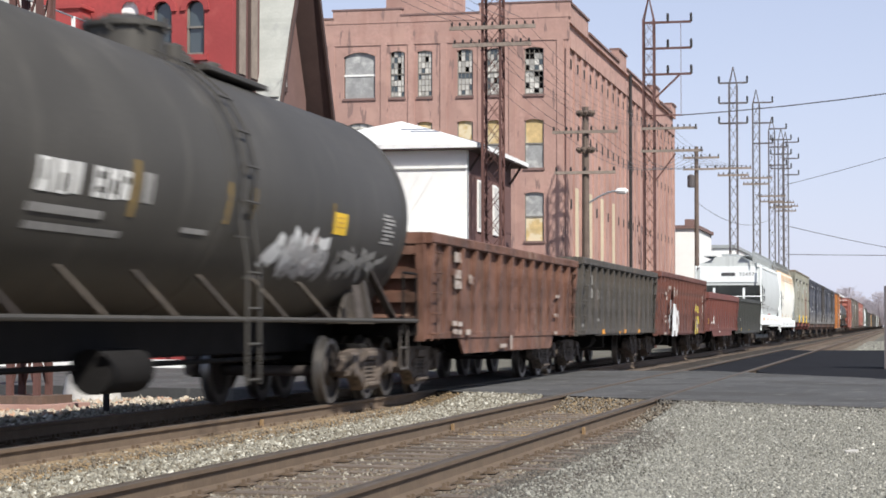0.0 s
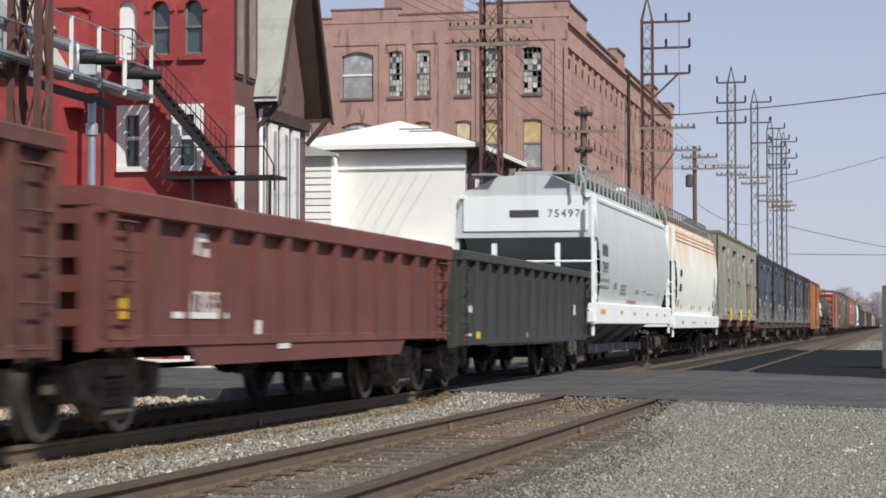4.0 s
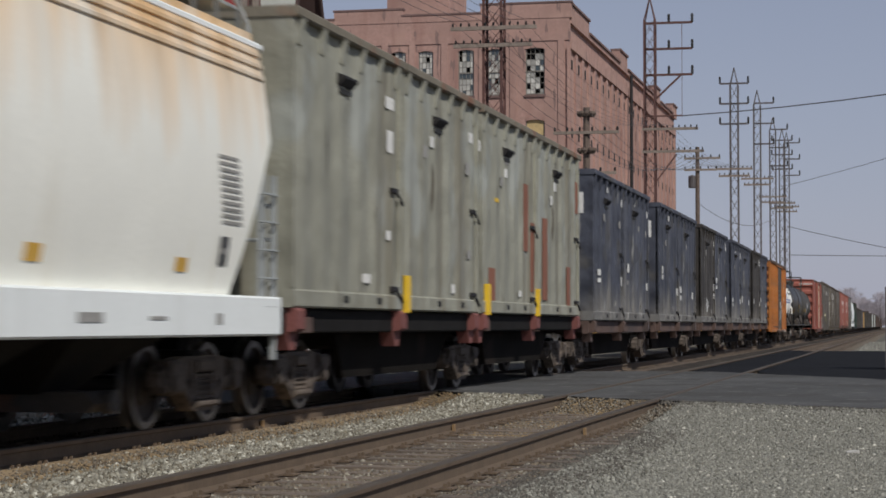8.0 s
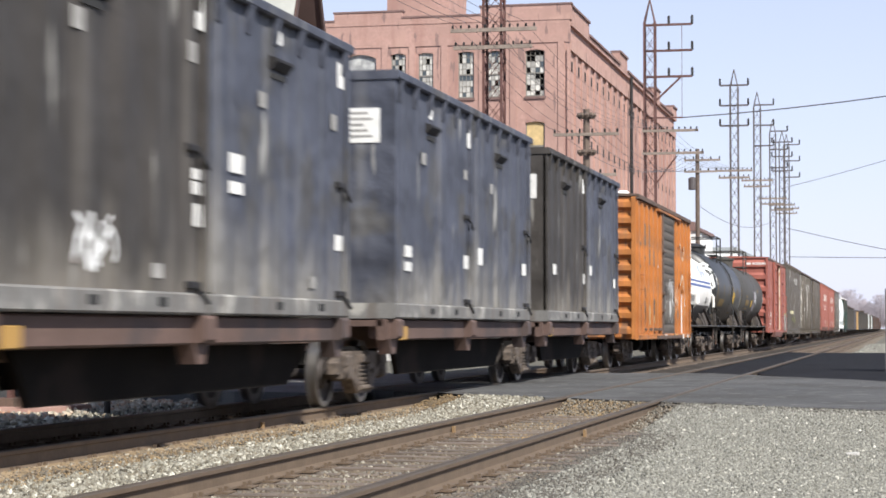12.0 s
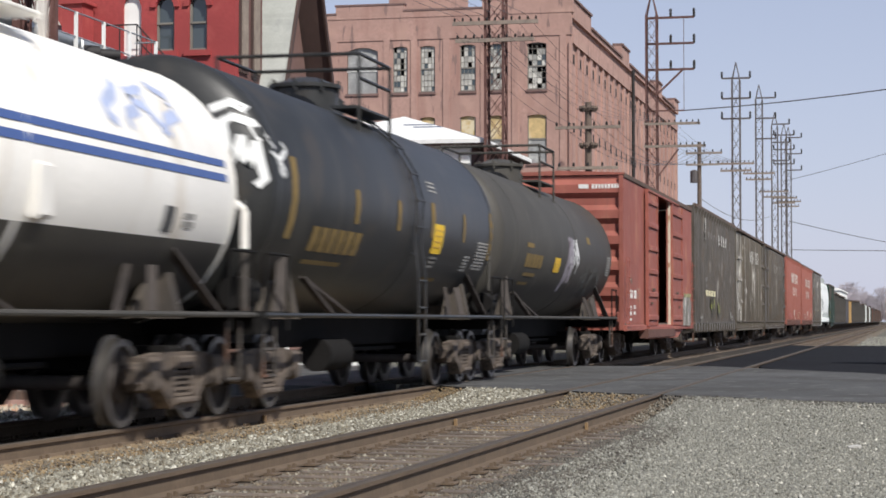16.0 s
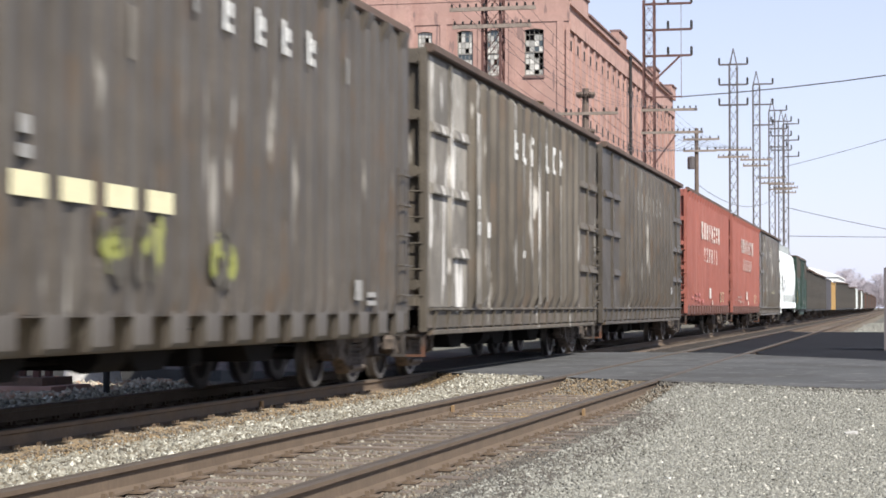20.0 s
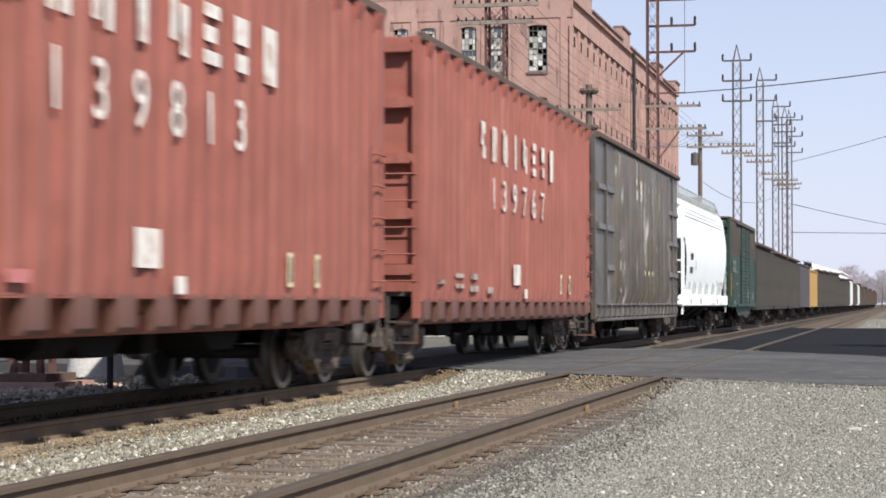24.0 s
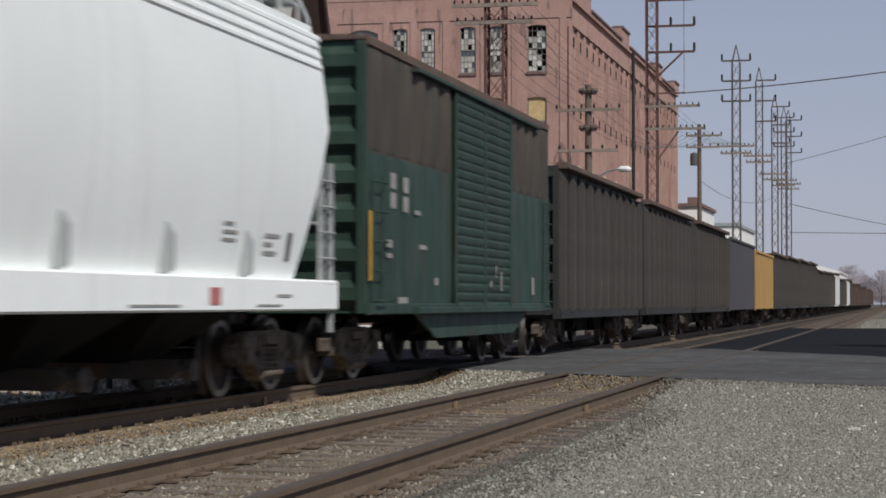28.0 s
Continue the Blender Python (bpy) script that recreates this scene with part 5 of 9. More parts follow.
def container_car(s0, L, mats, label, ztop=4.34, zdeck=1.12, grey=False, split=0.5, sign=True, ends=(0.55,)):
    """Skeleton flat car with two tall waste containers."""
    car = thing("container_flat_car", label, "freight car", group="freight train")
    m = L * split
    for k, (y0, y1) in enumerate(((0.05, m - 0.05), (m + 0.05, L - 0.05))):
        c = container(car, y0, y1, zdeck, ztop, mats[k], int(s0 * 10) + k, grey)
        if sign and k == 0 and not grey:
            part("label_plate", Shape().box(HALF - 1.15, HALF - 0.25, y0 - 0.012, y0 - 0.003, ztop - 0.95, ztop - 0.5), M_MARKW, c, "white printed label plate")
            for j in range(5):
                part("label_print", Shape().box(HALF - 1.08, HALF - 0.35 - 0.06 * (j % 3), y0 - 0.016, y0 - 0.013, ztop - 0.88 + j * 0.075, ztop - 0.85 + j * 0.075), M_MARKG, c)
    g0 = min(ends) + 1.3
    g1 = max(ends) - 1.3 if max(ends) > L / 2 else L - 0.2
    s = Shape()
    for sg in (-1, 1):
        s.cbox(*((HALF - 0.28, HALF - 0.14) if sg > 0 else (-HALF + 0.14, -HALF + 0.28)), 0.0, L, zdeck - 0.28, zdeck - 0.01, 0.02)
        part("belly_girder", Shape().prism_x([(g0, zdeck - 0.3), (g0 + 0.35, 0.36), (g1 - 0.9, 0.36), (g1, zdeck - 0.3)], *((HALF - 0.56, HALF - 0.48) if sg > 0 else (-HALF + 0.48, -HALF + 0.56))), M_BELLY, car, "grimy fish-bellied side girder, shade put into its colour")
    s.cbox(-0.4, 0.4, -0.3, L + 0.3, 0.7, zdeck - 0.05, 0.03)
    s.box(-HALF + 0.2, HALF - 0.2, 0.0, L, zdeck - 0.1, zdeck - 0.02)
    part("deck_frame", s, M_FLAT if not grey else M_UNDER, car)
    for y in (0.25, m, L - 0.25):
        s = Shape().cbox(HALF - 0.4, HALF - 0.02, y - 0.16, y + 0.16, zdeck - 0.26, zdeck - 0.005, 0.03).prism_x([(y - 0.2, zdeck - 0.26), (y + 0.2, zdeck - 0.26), (y + 0.1, zdeck - 0.46), (y - 0.1, zdeck - 0.46)], HALF - 0.3, HALF - 0.12)
        part("bracket", s, M_DULLRED if grey else M_FLAT, car)
    if grey:
        for y in (5.0,) if s0 < 130 else (0.38, 4.8):
            part("yellow_post", Shape().cbox(HALF - 0.06, HALF + 0.01, y - 0.1, y + 0.1, zdeck - 0.03, zdeck + 0.46, 0.01), M_MARKY, car, "bright yellow corner marker")
    part("yellow_plate", Shape().cbox(HALF - 0.2, HALF - 0.12, 0.68, 1.02, zdeck - 0.28, zdeck - 0.1, 0.01), M_YELLOWC if not grey else M_FLAT, car)
    part("coupler", COUPLER, M_STEEL, car)
    part("coupler", COUPLER, M_STEEL, car, at=pose(0, L, 0, 0, 0, 180))
    for y in ends:
        bogie(car, y, s0)
    return car


# ---- the train, car by car ----
CARS = []                  # (car, place of its near end along the line at the start)


def join(car, s0):
    CARS.append((car, s0))
    return car


def make_train():
    xs = HALF - 0.09
    c = join(tank_car(11.2, 15.4, 1.4, 2.44, M_TANK, "black tank car with white stencils and white graffiti", platform=False, dome=0.42, dome_at=8.4, ladder_at=8.2, tips=(0.2, 15.48), seams=(0.7, 7.7, 14.9)), 11.2)
    c = join(gondola(26.9, 12.8, 2.27, 0.78, M_BROWN, "long brown gondola car with outside ribs", 14, 0.2, rim=0.13), 26.9)
    c = join(gondola(40.35, 12.9, 2.38, 0.78, M_DKGREY, "dark grey weathered gondola car with outside ribs", 15, 0.0), 40.35)
    c = join(gondola(54.1, 13.0, 2.46, 0.72, M_MAROON, "maroon gondola car with white and yellow graffiti", 17, 0.0), 54.1)
    c = join(gondola(68.0, 12.9, 2.12, 0.78, M_REDGON, "red oxide gondola car with a deep belly sill", 14, 0.16, rim=0.2), 68.0)
    c = join(gondola(81.7, 12.6, 2.1, 0.66, M_BLACKG, "low black-green gondola car", 14, 0.0), 81.7)
    c = join(covered_hopper(95.1, 14.7, 3.78, 4.28, 1.02, 0.42, M_HOPW, "pale grey covered hopper car with orange side reflectors", frame_mat=M_HOPN, gates=M_SHADEW, seams=(0.05,), tall=True), 95.1)
    c = join(covered_hopper(110.7, 14.6, 3.86, 4.32, 0.9, 0.36, M_HOPC, "cream covered hopper car with rust stains below the roof", frame_mat=M_HOPN, walk_mat=M_RECESS), 110.7)
    c = join(container_car(125.7, 9.7, (M_CGREY, M_CGREY), "flat car with two grey-green waste containers and yellow markers", 4.46, 1.2, True, ends=(1.9,)), 125.7)
    c = join(container_car(135.6, 9.7, (M_CGREY, M_CGREY), "flat car with two rust-patched grey waste containers", 4.46, 1.2, True, ends=(0.75, 9.7)), 135.6)
    for s, l, mm, lab in ((147.1, 9.6, (M_CBLUE, M_CBLUE), "flat car with two faded blue waste containers"),
                          (158.9, 9.9, (M_CBLUE, M_CBLUE), "flat car with two scuffed blue waste containers"),
                          (170.6, 9.9, (M_CBLACK, M_CBLUE), "flat car with a black and a blue waste container"),
                          (182.6, 9.7, (M_CBLUE, M_CBLUE), "flat car with two dark blue waste containers"),
                          (194.0, 9.5, (M_CBLACK, M_CBLUE), "flat car with a dark and a blue waste container")):
        c = join(container_car(s, l, mm, lab, ends=(1.1,) if s < 150 else (0.3,) if s < 190 else (0.2, l - 0.8)), s)
    c = join(boxcar(206.9, 12.5, 4.26, 0.72, M_ORANGE, "orange boxcar with outside posts and a grey ribbed door", (0.43, 0.635), M_DOORGY, 14, roof_mat=M_RUSTBAND, end_n=9, side_drop=0.03), 206.9)
    c = join(tank_car(220.4, 9.2, 1.33, 2.28, M_TANK, "white-topped tank car with two blue stripes", M_TANKW, 0.45, True, M_TANKW, dome_at=4.2, tips=(0.2, 9.3), belt=1.82, seams=(0.7, 4.0, 8.9)), 220.4)
    c = join(tank_car(229.8, 12.6, 1.42, 2.46, M_TANKG, "glossy black tank car with yellow test bars", None, 0.45, True, ladder_at=6.9, dome_at=6.3, tips=(0.2, 12.5), seams=(0.7, 7.0, 12.0)), 229.8)
    c = join(tank_car(242.5, 13.5, 1.38, 2.44, M_TANK, "black tank car with pale graffiti near its end", None, 0.45, True, dome_at=6.95, tips=(0.25, 13.62), seams=(1.9, 8.2, 13.1)), 242.5)
    c = join(boxcar(256.3, 15.2, 4.4, 0.78, M_REDBOX, "red boxcar with its side doors standing open", (0.379, 0.589), None, 0, True, M_REDBOX, end_n=6), 256.3)
    join(open_hopper(272.7, 15.2, 4.62, 0.7, M_GREYHOP, "tall brown-grey hopper car with faded white letters"), 272.7)
    join(open_hopper(289.3, 15.7, 4.6, 0.66, M_WORNHOP, "tall grey hopper car with a whitened end panel", teeth=False, skirt=True), 289.3)
    join(open_hopper(306.1, 15.9, 4.6, 0.66, M_GREYHOP, "tall dark grey hopper car with rusty streaks", teeth=False, skirt=True), 306.1)
    join(open_hopper(323.6, 15.0, 4.62, 0.82, M_REDHOP, "tall faded red hopper car with white letters"), 323.6)
    join(open_hopper(340.65, 14.75, 4.6, 0.8, M_REDHOP, "tall faded red hopper car with white road number"), 340.65)
    join(open_hopper(356.7, 15.6, 4.6, 0.66, M_OLIVEHOP, "tall dark olive-grey hopper car with feet along its sill", teeth=False, skirt=True), 356.7)
    c = join(covered_hopper(373.7, 15.0, 3.98, 4.42, 0.92, 0.3, M_HOPN, "clean white covered hopper car with ribbed lower sides"), 373.7)
    c = join(boxcar(389.9, 12.6, 4.2, 0.88, M_GREEN, "dark green boxcar with a rusted upper band and ribbed door", (0.37, 0.70), M_GREEN, 0, roof_mat=M_RUSTBAND, band=(2.85, M_GREENBAND), louvre=True, side_drop=0.36), 389.9)
    n = 0
    for s, l, tp, m, lab in ((404.6, 11.5, 3.66, M_COALHOP, "black coal hopper car with outside posts"), (417.6, 11.2, 3.6, M_COALHOP, "black coal hopper car heaped with coal"),
                             (430.4, 11.3, 3.6, M_COALHOP, "sooty black coal hopper car"), (442.4, 12.6, 3.45, M_PURPLE, "purple-grey gondola car with smooth sides"), (455.8, 12.2, 3.3, M_YELLOWC, "ochre yellow gondola car")):
        join(open_hopper(s, l, tp, 0.7, m, lab, ribs=11 if m is M_COALHOP else 0, teeth=False, load=0.35 if m is M_COALHOP else 0.1, slope=False, simple=True), s)
    far = [M_COALHOP] * 6 + [M_DKGREY, M_HOPW, M_COALHOP, M_GREYHOP, M_HOPW] + [M_COALHOP, M_DKGREY, M_MAROON] * 5
    s = 469.6
    for k, m in enumerate(far):
        l = 11.6 + 0.8 * ((k * 7) % 3)
        join(open_hopper(s, l, 3.55 + 0.12 * ((k * 5) % 4), 0.7, m, "distant dark hopper car of the train's tail" if m is not M_HOPW else "distant pale hopper car of the train's tail", ribs=10, teeth=False, load=0.25, slope=False, simple=True), s)
        s += l + 1.2


make_train()


# ---- painted marks, placards and graffiti on the cars ----
def drum_bars(car, material, r, zc, spots, name="marking"):
    """Marks that hug a tank's flank: (y, z, width, height) each."""
    for y, z, w, h in spots:
        n = 5
        vs, fs = [], []
        for i in range(n):
            zz = z - h / 2 + h * i / (n - 1)
            x = math.sqrt(max(0.01, (r + 0.006) ** 2 - (zz - zc) ** 2))
            vs += [(x, y - w / 2, zz), (x, y + w / 2, zz)]
        fs = [(2 * i, 2 * i + 1, 2 * i + 3, 2 * i + 2) for i in range(n - 1)]
        part(name, Shape().add(vs, fs), material, car)


def hull_bars(car, material, zs, eave, spots, name="marking"):
    """Marks on the bulging side of a covered hopper."""
    for y, z, w, h in spots:
        vs = []
        for i in range(4):
            zz = z - h / 2 + h * i / 3
            u = (zz - zs) / (eave - zs)
            x = HALF - 0.252 + 0.24 * math.sin(math.pi * (0.12 + 0.76 * u))
            vs += [(x, y - w / 2, zz), (x, y + w / 2, zz)]
        part(name, Shape().add(vs, [(2 * i, 2 * i + 1, 2 * i + 3, 2 * i + 2) for i in range(3)]), material, car)


def text_lines(y, z, w, n, gap, h, seed):
    """A block of unreadable small print: n rows of bars."""
    rng = random.Random(seed)
    out = []
    for k in range(n):
        ww = w * rng.uniform(0.55, 1.0)
        out.append((y - (w - ww) / 2, z - k * gap, ww, h))
    return out


def numerals(car, digits, material, x, y0, y1, z, h):
    for k, d in enumerate(digits):
        y = y0 + (y1 - y0) * k / (len(digits) - 1)
        lettering(d, h * 1.42, material, car, side_at(x, y, z - h / 2), "numeral")


def company_bars(car, material, x, y0, y1, z, h, n=8, w=0.2):
    """A painted company name reduced to plain blocks, one group for each character."""
    cells = (((0, 0.34, 0.9, 0.32), (-0.2, 0.02, 0.5, 0.3), (0.2, -0.3, 0.6, 0.34)), ((-0.3, 0, 0.34, 0.95), (0.3, 0, 0.34, 0.95)), ((-0.28, 0.05, 0.36, 0.9), (0.3, -0.05, 0.3, 0.9)), ((0, 0, 0.42, 1.0),),
             ((-0.3, 0.1, 0.34, 0.8), (0.3, -0.1, 0.36, 0.8)), ((0, 0.38, 0.9, 0.22), (-0.1, 0, 0.7, 0.26), (0, -0.38, 0.95, 0.22)), ((-0.05, 0.24, 0.85, 0.46), (0, -0.3, 0.7, 0.3)), ((0, 0, 0.9, 1.0),))
    for k in range(n):
        y = y0 + (y1 - y0) * k / (n - 1)
        bars(car, material, x, [(y + a * w, z + b * h, c * w, d * h) for a, b, c, d in cells[k % len(cells)]], "company_letter_bar")


M_LETW = mat("chalky_white_lettering", (0.7, 0.66, 0.6), 0.75, 0, 0.12, 5, 0, 30, blot=(0.5, 0.36, 0.3), blots=0.42, bscale2=3.5)
M_SMUDGE = mat("smudged_grey_spray", (0.092, 0.09, 0.08), 0.75, 0, 0.4, 4, 0, 30)
M_RUBBED = mat("rubbed_white_stencil", (0.42, 0.36, 0.31), 0.75, 0, 0.2, 5, 0, 30, blot=(0.16, 0.09, 0.065), blots=0.5, bscale2=4)
M_LILAC = mat("pale_lilac_spray", (0.32, 0.29, 0.32), 0.7, 0, 0.25, 3, 0, 30, blot=(0.13, 0.105, 0.12), blots=0.55, bscale2=3)
M_PALEY = mat("pale_yellow_panel_paint", (0.72, 0.66, 0.42), 0.7, 0, 0.12, 5, 0, 30)
M_OCHRE = mat("ochre_reflector", (0.62, 0.36, 0.06), 0.6, 0, 0.15, 5, 0, 30)
M_LIME = mat("lime_spray_paint", (0.33, 0.32, 0.15), 0.75, 0, 0.3, 4, 0, 30)
M_AMBERT = mat("amber_stencil_paint", (0.22, 0.145, 0.042), 0.7, 0, 0.25, 6, 0, 30)
M_REDM = mat("faded_red_stencil", (0.45, 0.16, 0.15), 0.7, 0, 0.2, 6, 0, 30)


def paint_marks():
    by = {round(s): c for c, s in CARS}
    # first black tank
    c = by[11]
    r, zc = 1.4, 2.44
    drum_bars(c, M_MARKW, r, zc, [(3.33, 2.19, 0.28, 0.27), (3.67, 2.19, 0.26, 0.27), (3.95, 2.2, 0.16, 0.26), (4.42, 2.2, 0.22, 0.26), (4.72, 2.2, 0.2, 0.26), (5.0, 2.21, 0.2, 0.25)], "stencil_block")
    drum_bars(c, M_TANK, r + 0.004, zc, [(3.3, 2.22, 0.07, 0.16), (3.69, 2.15, 0.09, 0.14), (4.44, 2.26, 0.12, 0.06), (4.44, 2.14, 0.12, 0.05), (4.74, 2.18, 0.09, 0.12), (5.02, 2.25, 0.1, 0.06)], "stencil_gap")
    drum_bars(c, M_MARKG, r, zc, [(5.48, 2.22, 0.14, 0.27), (5.62, 2.22, 0.08, 0.27), (3.9, 1.93, 1.5, 0.07), (4.2, 1.79, 1.95, 0.06), (6.95, 1.9, 0.7, 0.05), (9.4, 1.52, 0.5, 0.05)])
    drum_bars(c, M_AMBERT, r, zc, [(5.24, 2.2, 0.14, 0.5), (7.73, 2.22, 0.12, 0.42), (8.51, 2.26, 0.16, 0.32), (1.9, 2.5, 0.2, 0.7), (11.5, 2.3, 0.1, 0.28)], "test_bar")
    drum_bars(c, M_MARKY, r, zc, [(11.82, 2.21, 0.56, 0.26)], "placard")
    drum_bars(c, M_OCHRE, r + 0.003, zc, [(11.82, 2.28 - 0.055 * k, 0.4, 0.016) for k in range(3)], "placard_print")
    drum_bars(c, M_MARKG, r, zc, [(14.0 + 0.07 * (k % 3), 2.42 - 0.05 * k, 0.4 + 0.12 * ((k * 5) % 3), 0.03) for k in range(8)], "small_print")
    scrawl(c, M_GRAFW, 0, 10.5, 1.83, 2.1, 0.5, 21, 9, 0.2, wrap=(r, zc), label="white spray-painted scrawl")
    scrawl(c, M_GRAFG, 0, 10.9, 1.72, 1.6, 0.4, 25, 7, 0.16, wrap=(r + 0.004, zc), label="grey sprayed shading")
    scrawl(c, M_MARKG, 0, 13.0, 1.76, 2.2, 0.42, 22, 8, 0.1, wrap=(r, zc), label="thin grey spray-painted scrawl")
    # gondolas
    xg = HALF - 0.095
    c = by[27]
    bars(c, M_RUBBED, xg + 0.05, [(1.7, 2.0, 0.2, 0.15), (1.92, 2.0, 0.16, 0.15), (1.68, 1.75, 0.22, 0.13), (1.95, 1.75, 0.18, 0.13), (1.7, 1.6, 0.2, 0.13), (1.95, 1.6, 0.18, 0.12), (2.66, 1.7, 0.14, 0.13), (2.84, 1.68, 0.12, 0.13), (1.6, 1.03, 0.3, 0.07), (1.95, 1.02, 0.26, 0.07), (1.6, 0.91, 0.26, 0.07), (1.93, 0.9, 0.2, 0.07), (2.52, 0.9, 0.3, 0.08), (5.3, 0.67, 0.6, 0.06), (5.94, 0.72, 0.14, 0.23), (10.43, 1.19, 0.36, 0.07), (10.3, 0.86, 0.33, 0.05), (10.57, 1.55, 0.36, 0.06)])
    c = by[40]
    bars(c, M_MARKG, xg, [(1.96, 1.96, 0.42, 0.2), (1.94, 1.68, 0.5, 0.2), (2.95, 1.67, 0.5, 0.2), (0.5, 1.0, 0.5, 0.06), (2.0, 1.18, 0.22, 0.08), (2.0, 1.02, 0.2, 0.07), (2.75, 1.12, 0.3, 0.06)])
    bars(c, M_AMBERR, xg + 0.02, [(3.37, 0.86, 0.34, 0.1), (6.02, 0.84, 0.2, 0.05), (6.92, 0.86, 0.3, 0.09), (9.5, 0.86, 0.3, 0.09)], "reflector")
    c = by[54]
    xw = xg + 0.085
    for kn in (((3.2, 1.62, 0.5), (3.45, 1.45, 0.9), (3.6, 1.25, 1.05)), ((3.15, 1.5, 0.6), (3.3, 1.1, 1.1), (3.2, 0.85, 1.0)), ((4.1, 1.42, 0.35), (4.2, 1.1, 0.45), (3.9, 0.8, 0.4)), ((2.9, 0.85, 0.5), (2.8, 0.7, 0.6)), ((3.7, 0.95, 0.5), (3.6, 0.7, 0.5))):
        xw += 0.0015
        swash(c, M_GRAFW, xw, kn, label="large white spray-painted swash")
    for kn in (((2.25, 1.72, 0.28), (2.2, 1.5, 0.22), (2.35, 1.3, 0.24)), ((1.95, 1.3, 0.2), (1.85, 1.1, 0.4)), ((2.1, 1.2, 0.18), (1.9, 0.92, 0.2))):
        swash(c, M_GRAFG, xw, kn)
    for kn in (((9.3, 1.66, 0.16), (9.35, 1.45, 0.5)), ((9.95, 1.6, 0.4), (9.95, 1.4, 0.55)), ((9.4, 1.3, 0.34), (9.3, 1.0, 0.3), (9.2, 0.72, 0.34)), ((9.95, 1.28, 0.5), (10.0, 1.05, 0.5)), ((9.8, 0.95, 0.3), (9.75, 0.75, 0.3))):
        xw += 0.0015
        swash(c, M_GRAFY, xw, kn, label="yellow spray-painted swash")
    swash(c, M_GRAFG, xw, ((9.65, 1.2, 0.16), (9.6, 0.85, 0.2)))
    bars(c, M_RUBBED, xw, [(1.0, 1.88, 0.3, 0.09), (1.18, 1.75, 0.3, 0.09), (1.98, 2.06, 0.45, 0.1), (1.5, 1.98, 0.2, 0.08), (3.11, 1.96, 0.2, 0.28), (3.8, 1.95, 0.16, 0.18), (0.93, 1.25, 0.4, 0.06), (0.91, 1.11, 0.44, 0.06), (0.82, 0.78, 0.4, 0.07), (11.35, 1.85, 0.2, 0.2), (11.4, 1.55, 0.16, 0.25), (11.3, 1.3, 0.14, 0.2)])
    c = by[68]
    bars(c, M_MARKW, xg, [(2.5, 1.82, 0.3, 0.08), (2.38, 1.74, 0.1, 0.18), (2.62, 1.68, 0.12, 0.08)])
    numerals(c, "37855", M_MARKW, xg, 2.2, 2.95, 1.22, 0.2)
    bars(c, M_MARKW, xg, [(2.5, 1.09, 1.5, 0.06), (4.2, 0.95, 0.2, 0.2), (5.1, 0.8, 0.4, 0.1)])
    bars(c, M_MARKY, xg, [(0.6, 1.15, 0.2, 0.2)], "reflector")
    c = by[82]
    bars(c, M_MARKW, xg, [(0.9, 1.25, 0.25, 0.12), (0.9, 0.85, 0.6, 0.04), (11.0, 1.3, 0.2, 0.2)])
    bars(c, M_MARKY, xg, [(1.5, 0.82, 0.26, 0.15), (5.8, 0.82, 0.2, 0.1)], "reflector")
    # pale covered hopper
    c = by[95]
    zs, ev = 1.44, 3.78
    hull_bars(c, M_MARKD, zs, ev, [(1.2, 2.66, 0.17, 0.26), (1.42, 2.66, 0.15, 0.26), (1.66, 2.66, 0.16, 0.26), (1.86, 2.64, 0.1, 0.24)])
    for k, d in enumerate("75497"):
        lettering(d, 0.34, M_MARKD, c, side_at(HALF - 0.012, 1.14 + 0.19 * k, 2.16), "numeral")
        lettering(d, 0.24, M_MARKD, c, front_at(0.55 + 0.15 * k, 0.366, 3.34), "numeral")
    part("marking", Shape().box(-0.35, 0.3, 0.364, 0.368, 3.34, 3.5), M_MARKD, c)
    hull_bars(c, M_MARKG, zs, ev, text_lines(1.75, 2.0, 1.5, 2, 0.15, 0.06, 2) + text_lines(3.6, 1.96, 0.7, 3, 0.06, 0.035, 3) + text_lines(5.2, 1.93, 1.5, 3, 0.09, 0.05, 4) + text_lines(7.6, 1.86, 0.8, 2, 0.06, 0.03, 5) + [(10.2, 1.8, 1.4, 0.03), (12.0, 1.75, 0.12, 0.26), (9.0, 1.86, 0.6, 0.03)])
    hull_bars(c, M_REDM, zs, ev, [(6.8, 1.56, 1.7, 0.07)])
    bars(c, M_AMBERR, HALF - 0.018, [(1.15, 1.3, 0.7, 0.11), (4.2, 1.29, 0.36, 0.08), (6.5, 1.28, 0.34, 0.08), (9.1, 1.28, 0.34, 0.08), (11.1, 1.27, 0.3, 0.07), (13.0, 1.27, 0.36, 0.08)], "reflector")
    # rusty cream hopper
    c = by[111]
    zs, ev = 1.26, 3.86
    hull_bars(c, M_MARKG, zs, ev, [(12.85 + 0.02 * k, 2.62 - 0.062 * k, 0.58, 0.03) for k in range(11)])
    hull_bars(c, M_MARKD, zs, ev, [(12.9, 1.72, 0.26, 0.28), (6.4, 1.55, 0.12, 0.12)] + [(1.58 + 0.16 * k, z, 0.1, 0.22) for k in range(4) for z in (2.55, 2.12)])
    hull_bars(c, M_MARKG, zs, ev, text_lines(1.7, 1.72, 0.6, 3, 0.07, 0.035, 6) + [(12.9, 1.72, 0.18, 0.06)])
    hull_bars(c, M_OCHRE, zs, ev, [(2.6, 1.56, 0.3, 0.14), (5.6, 1.56, 0.3, 0.14), (8.6, 1.56, 0.3, 0.14), (11.8, 1.56, 0.3, 0.13)], "reflector")
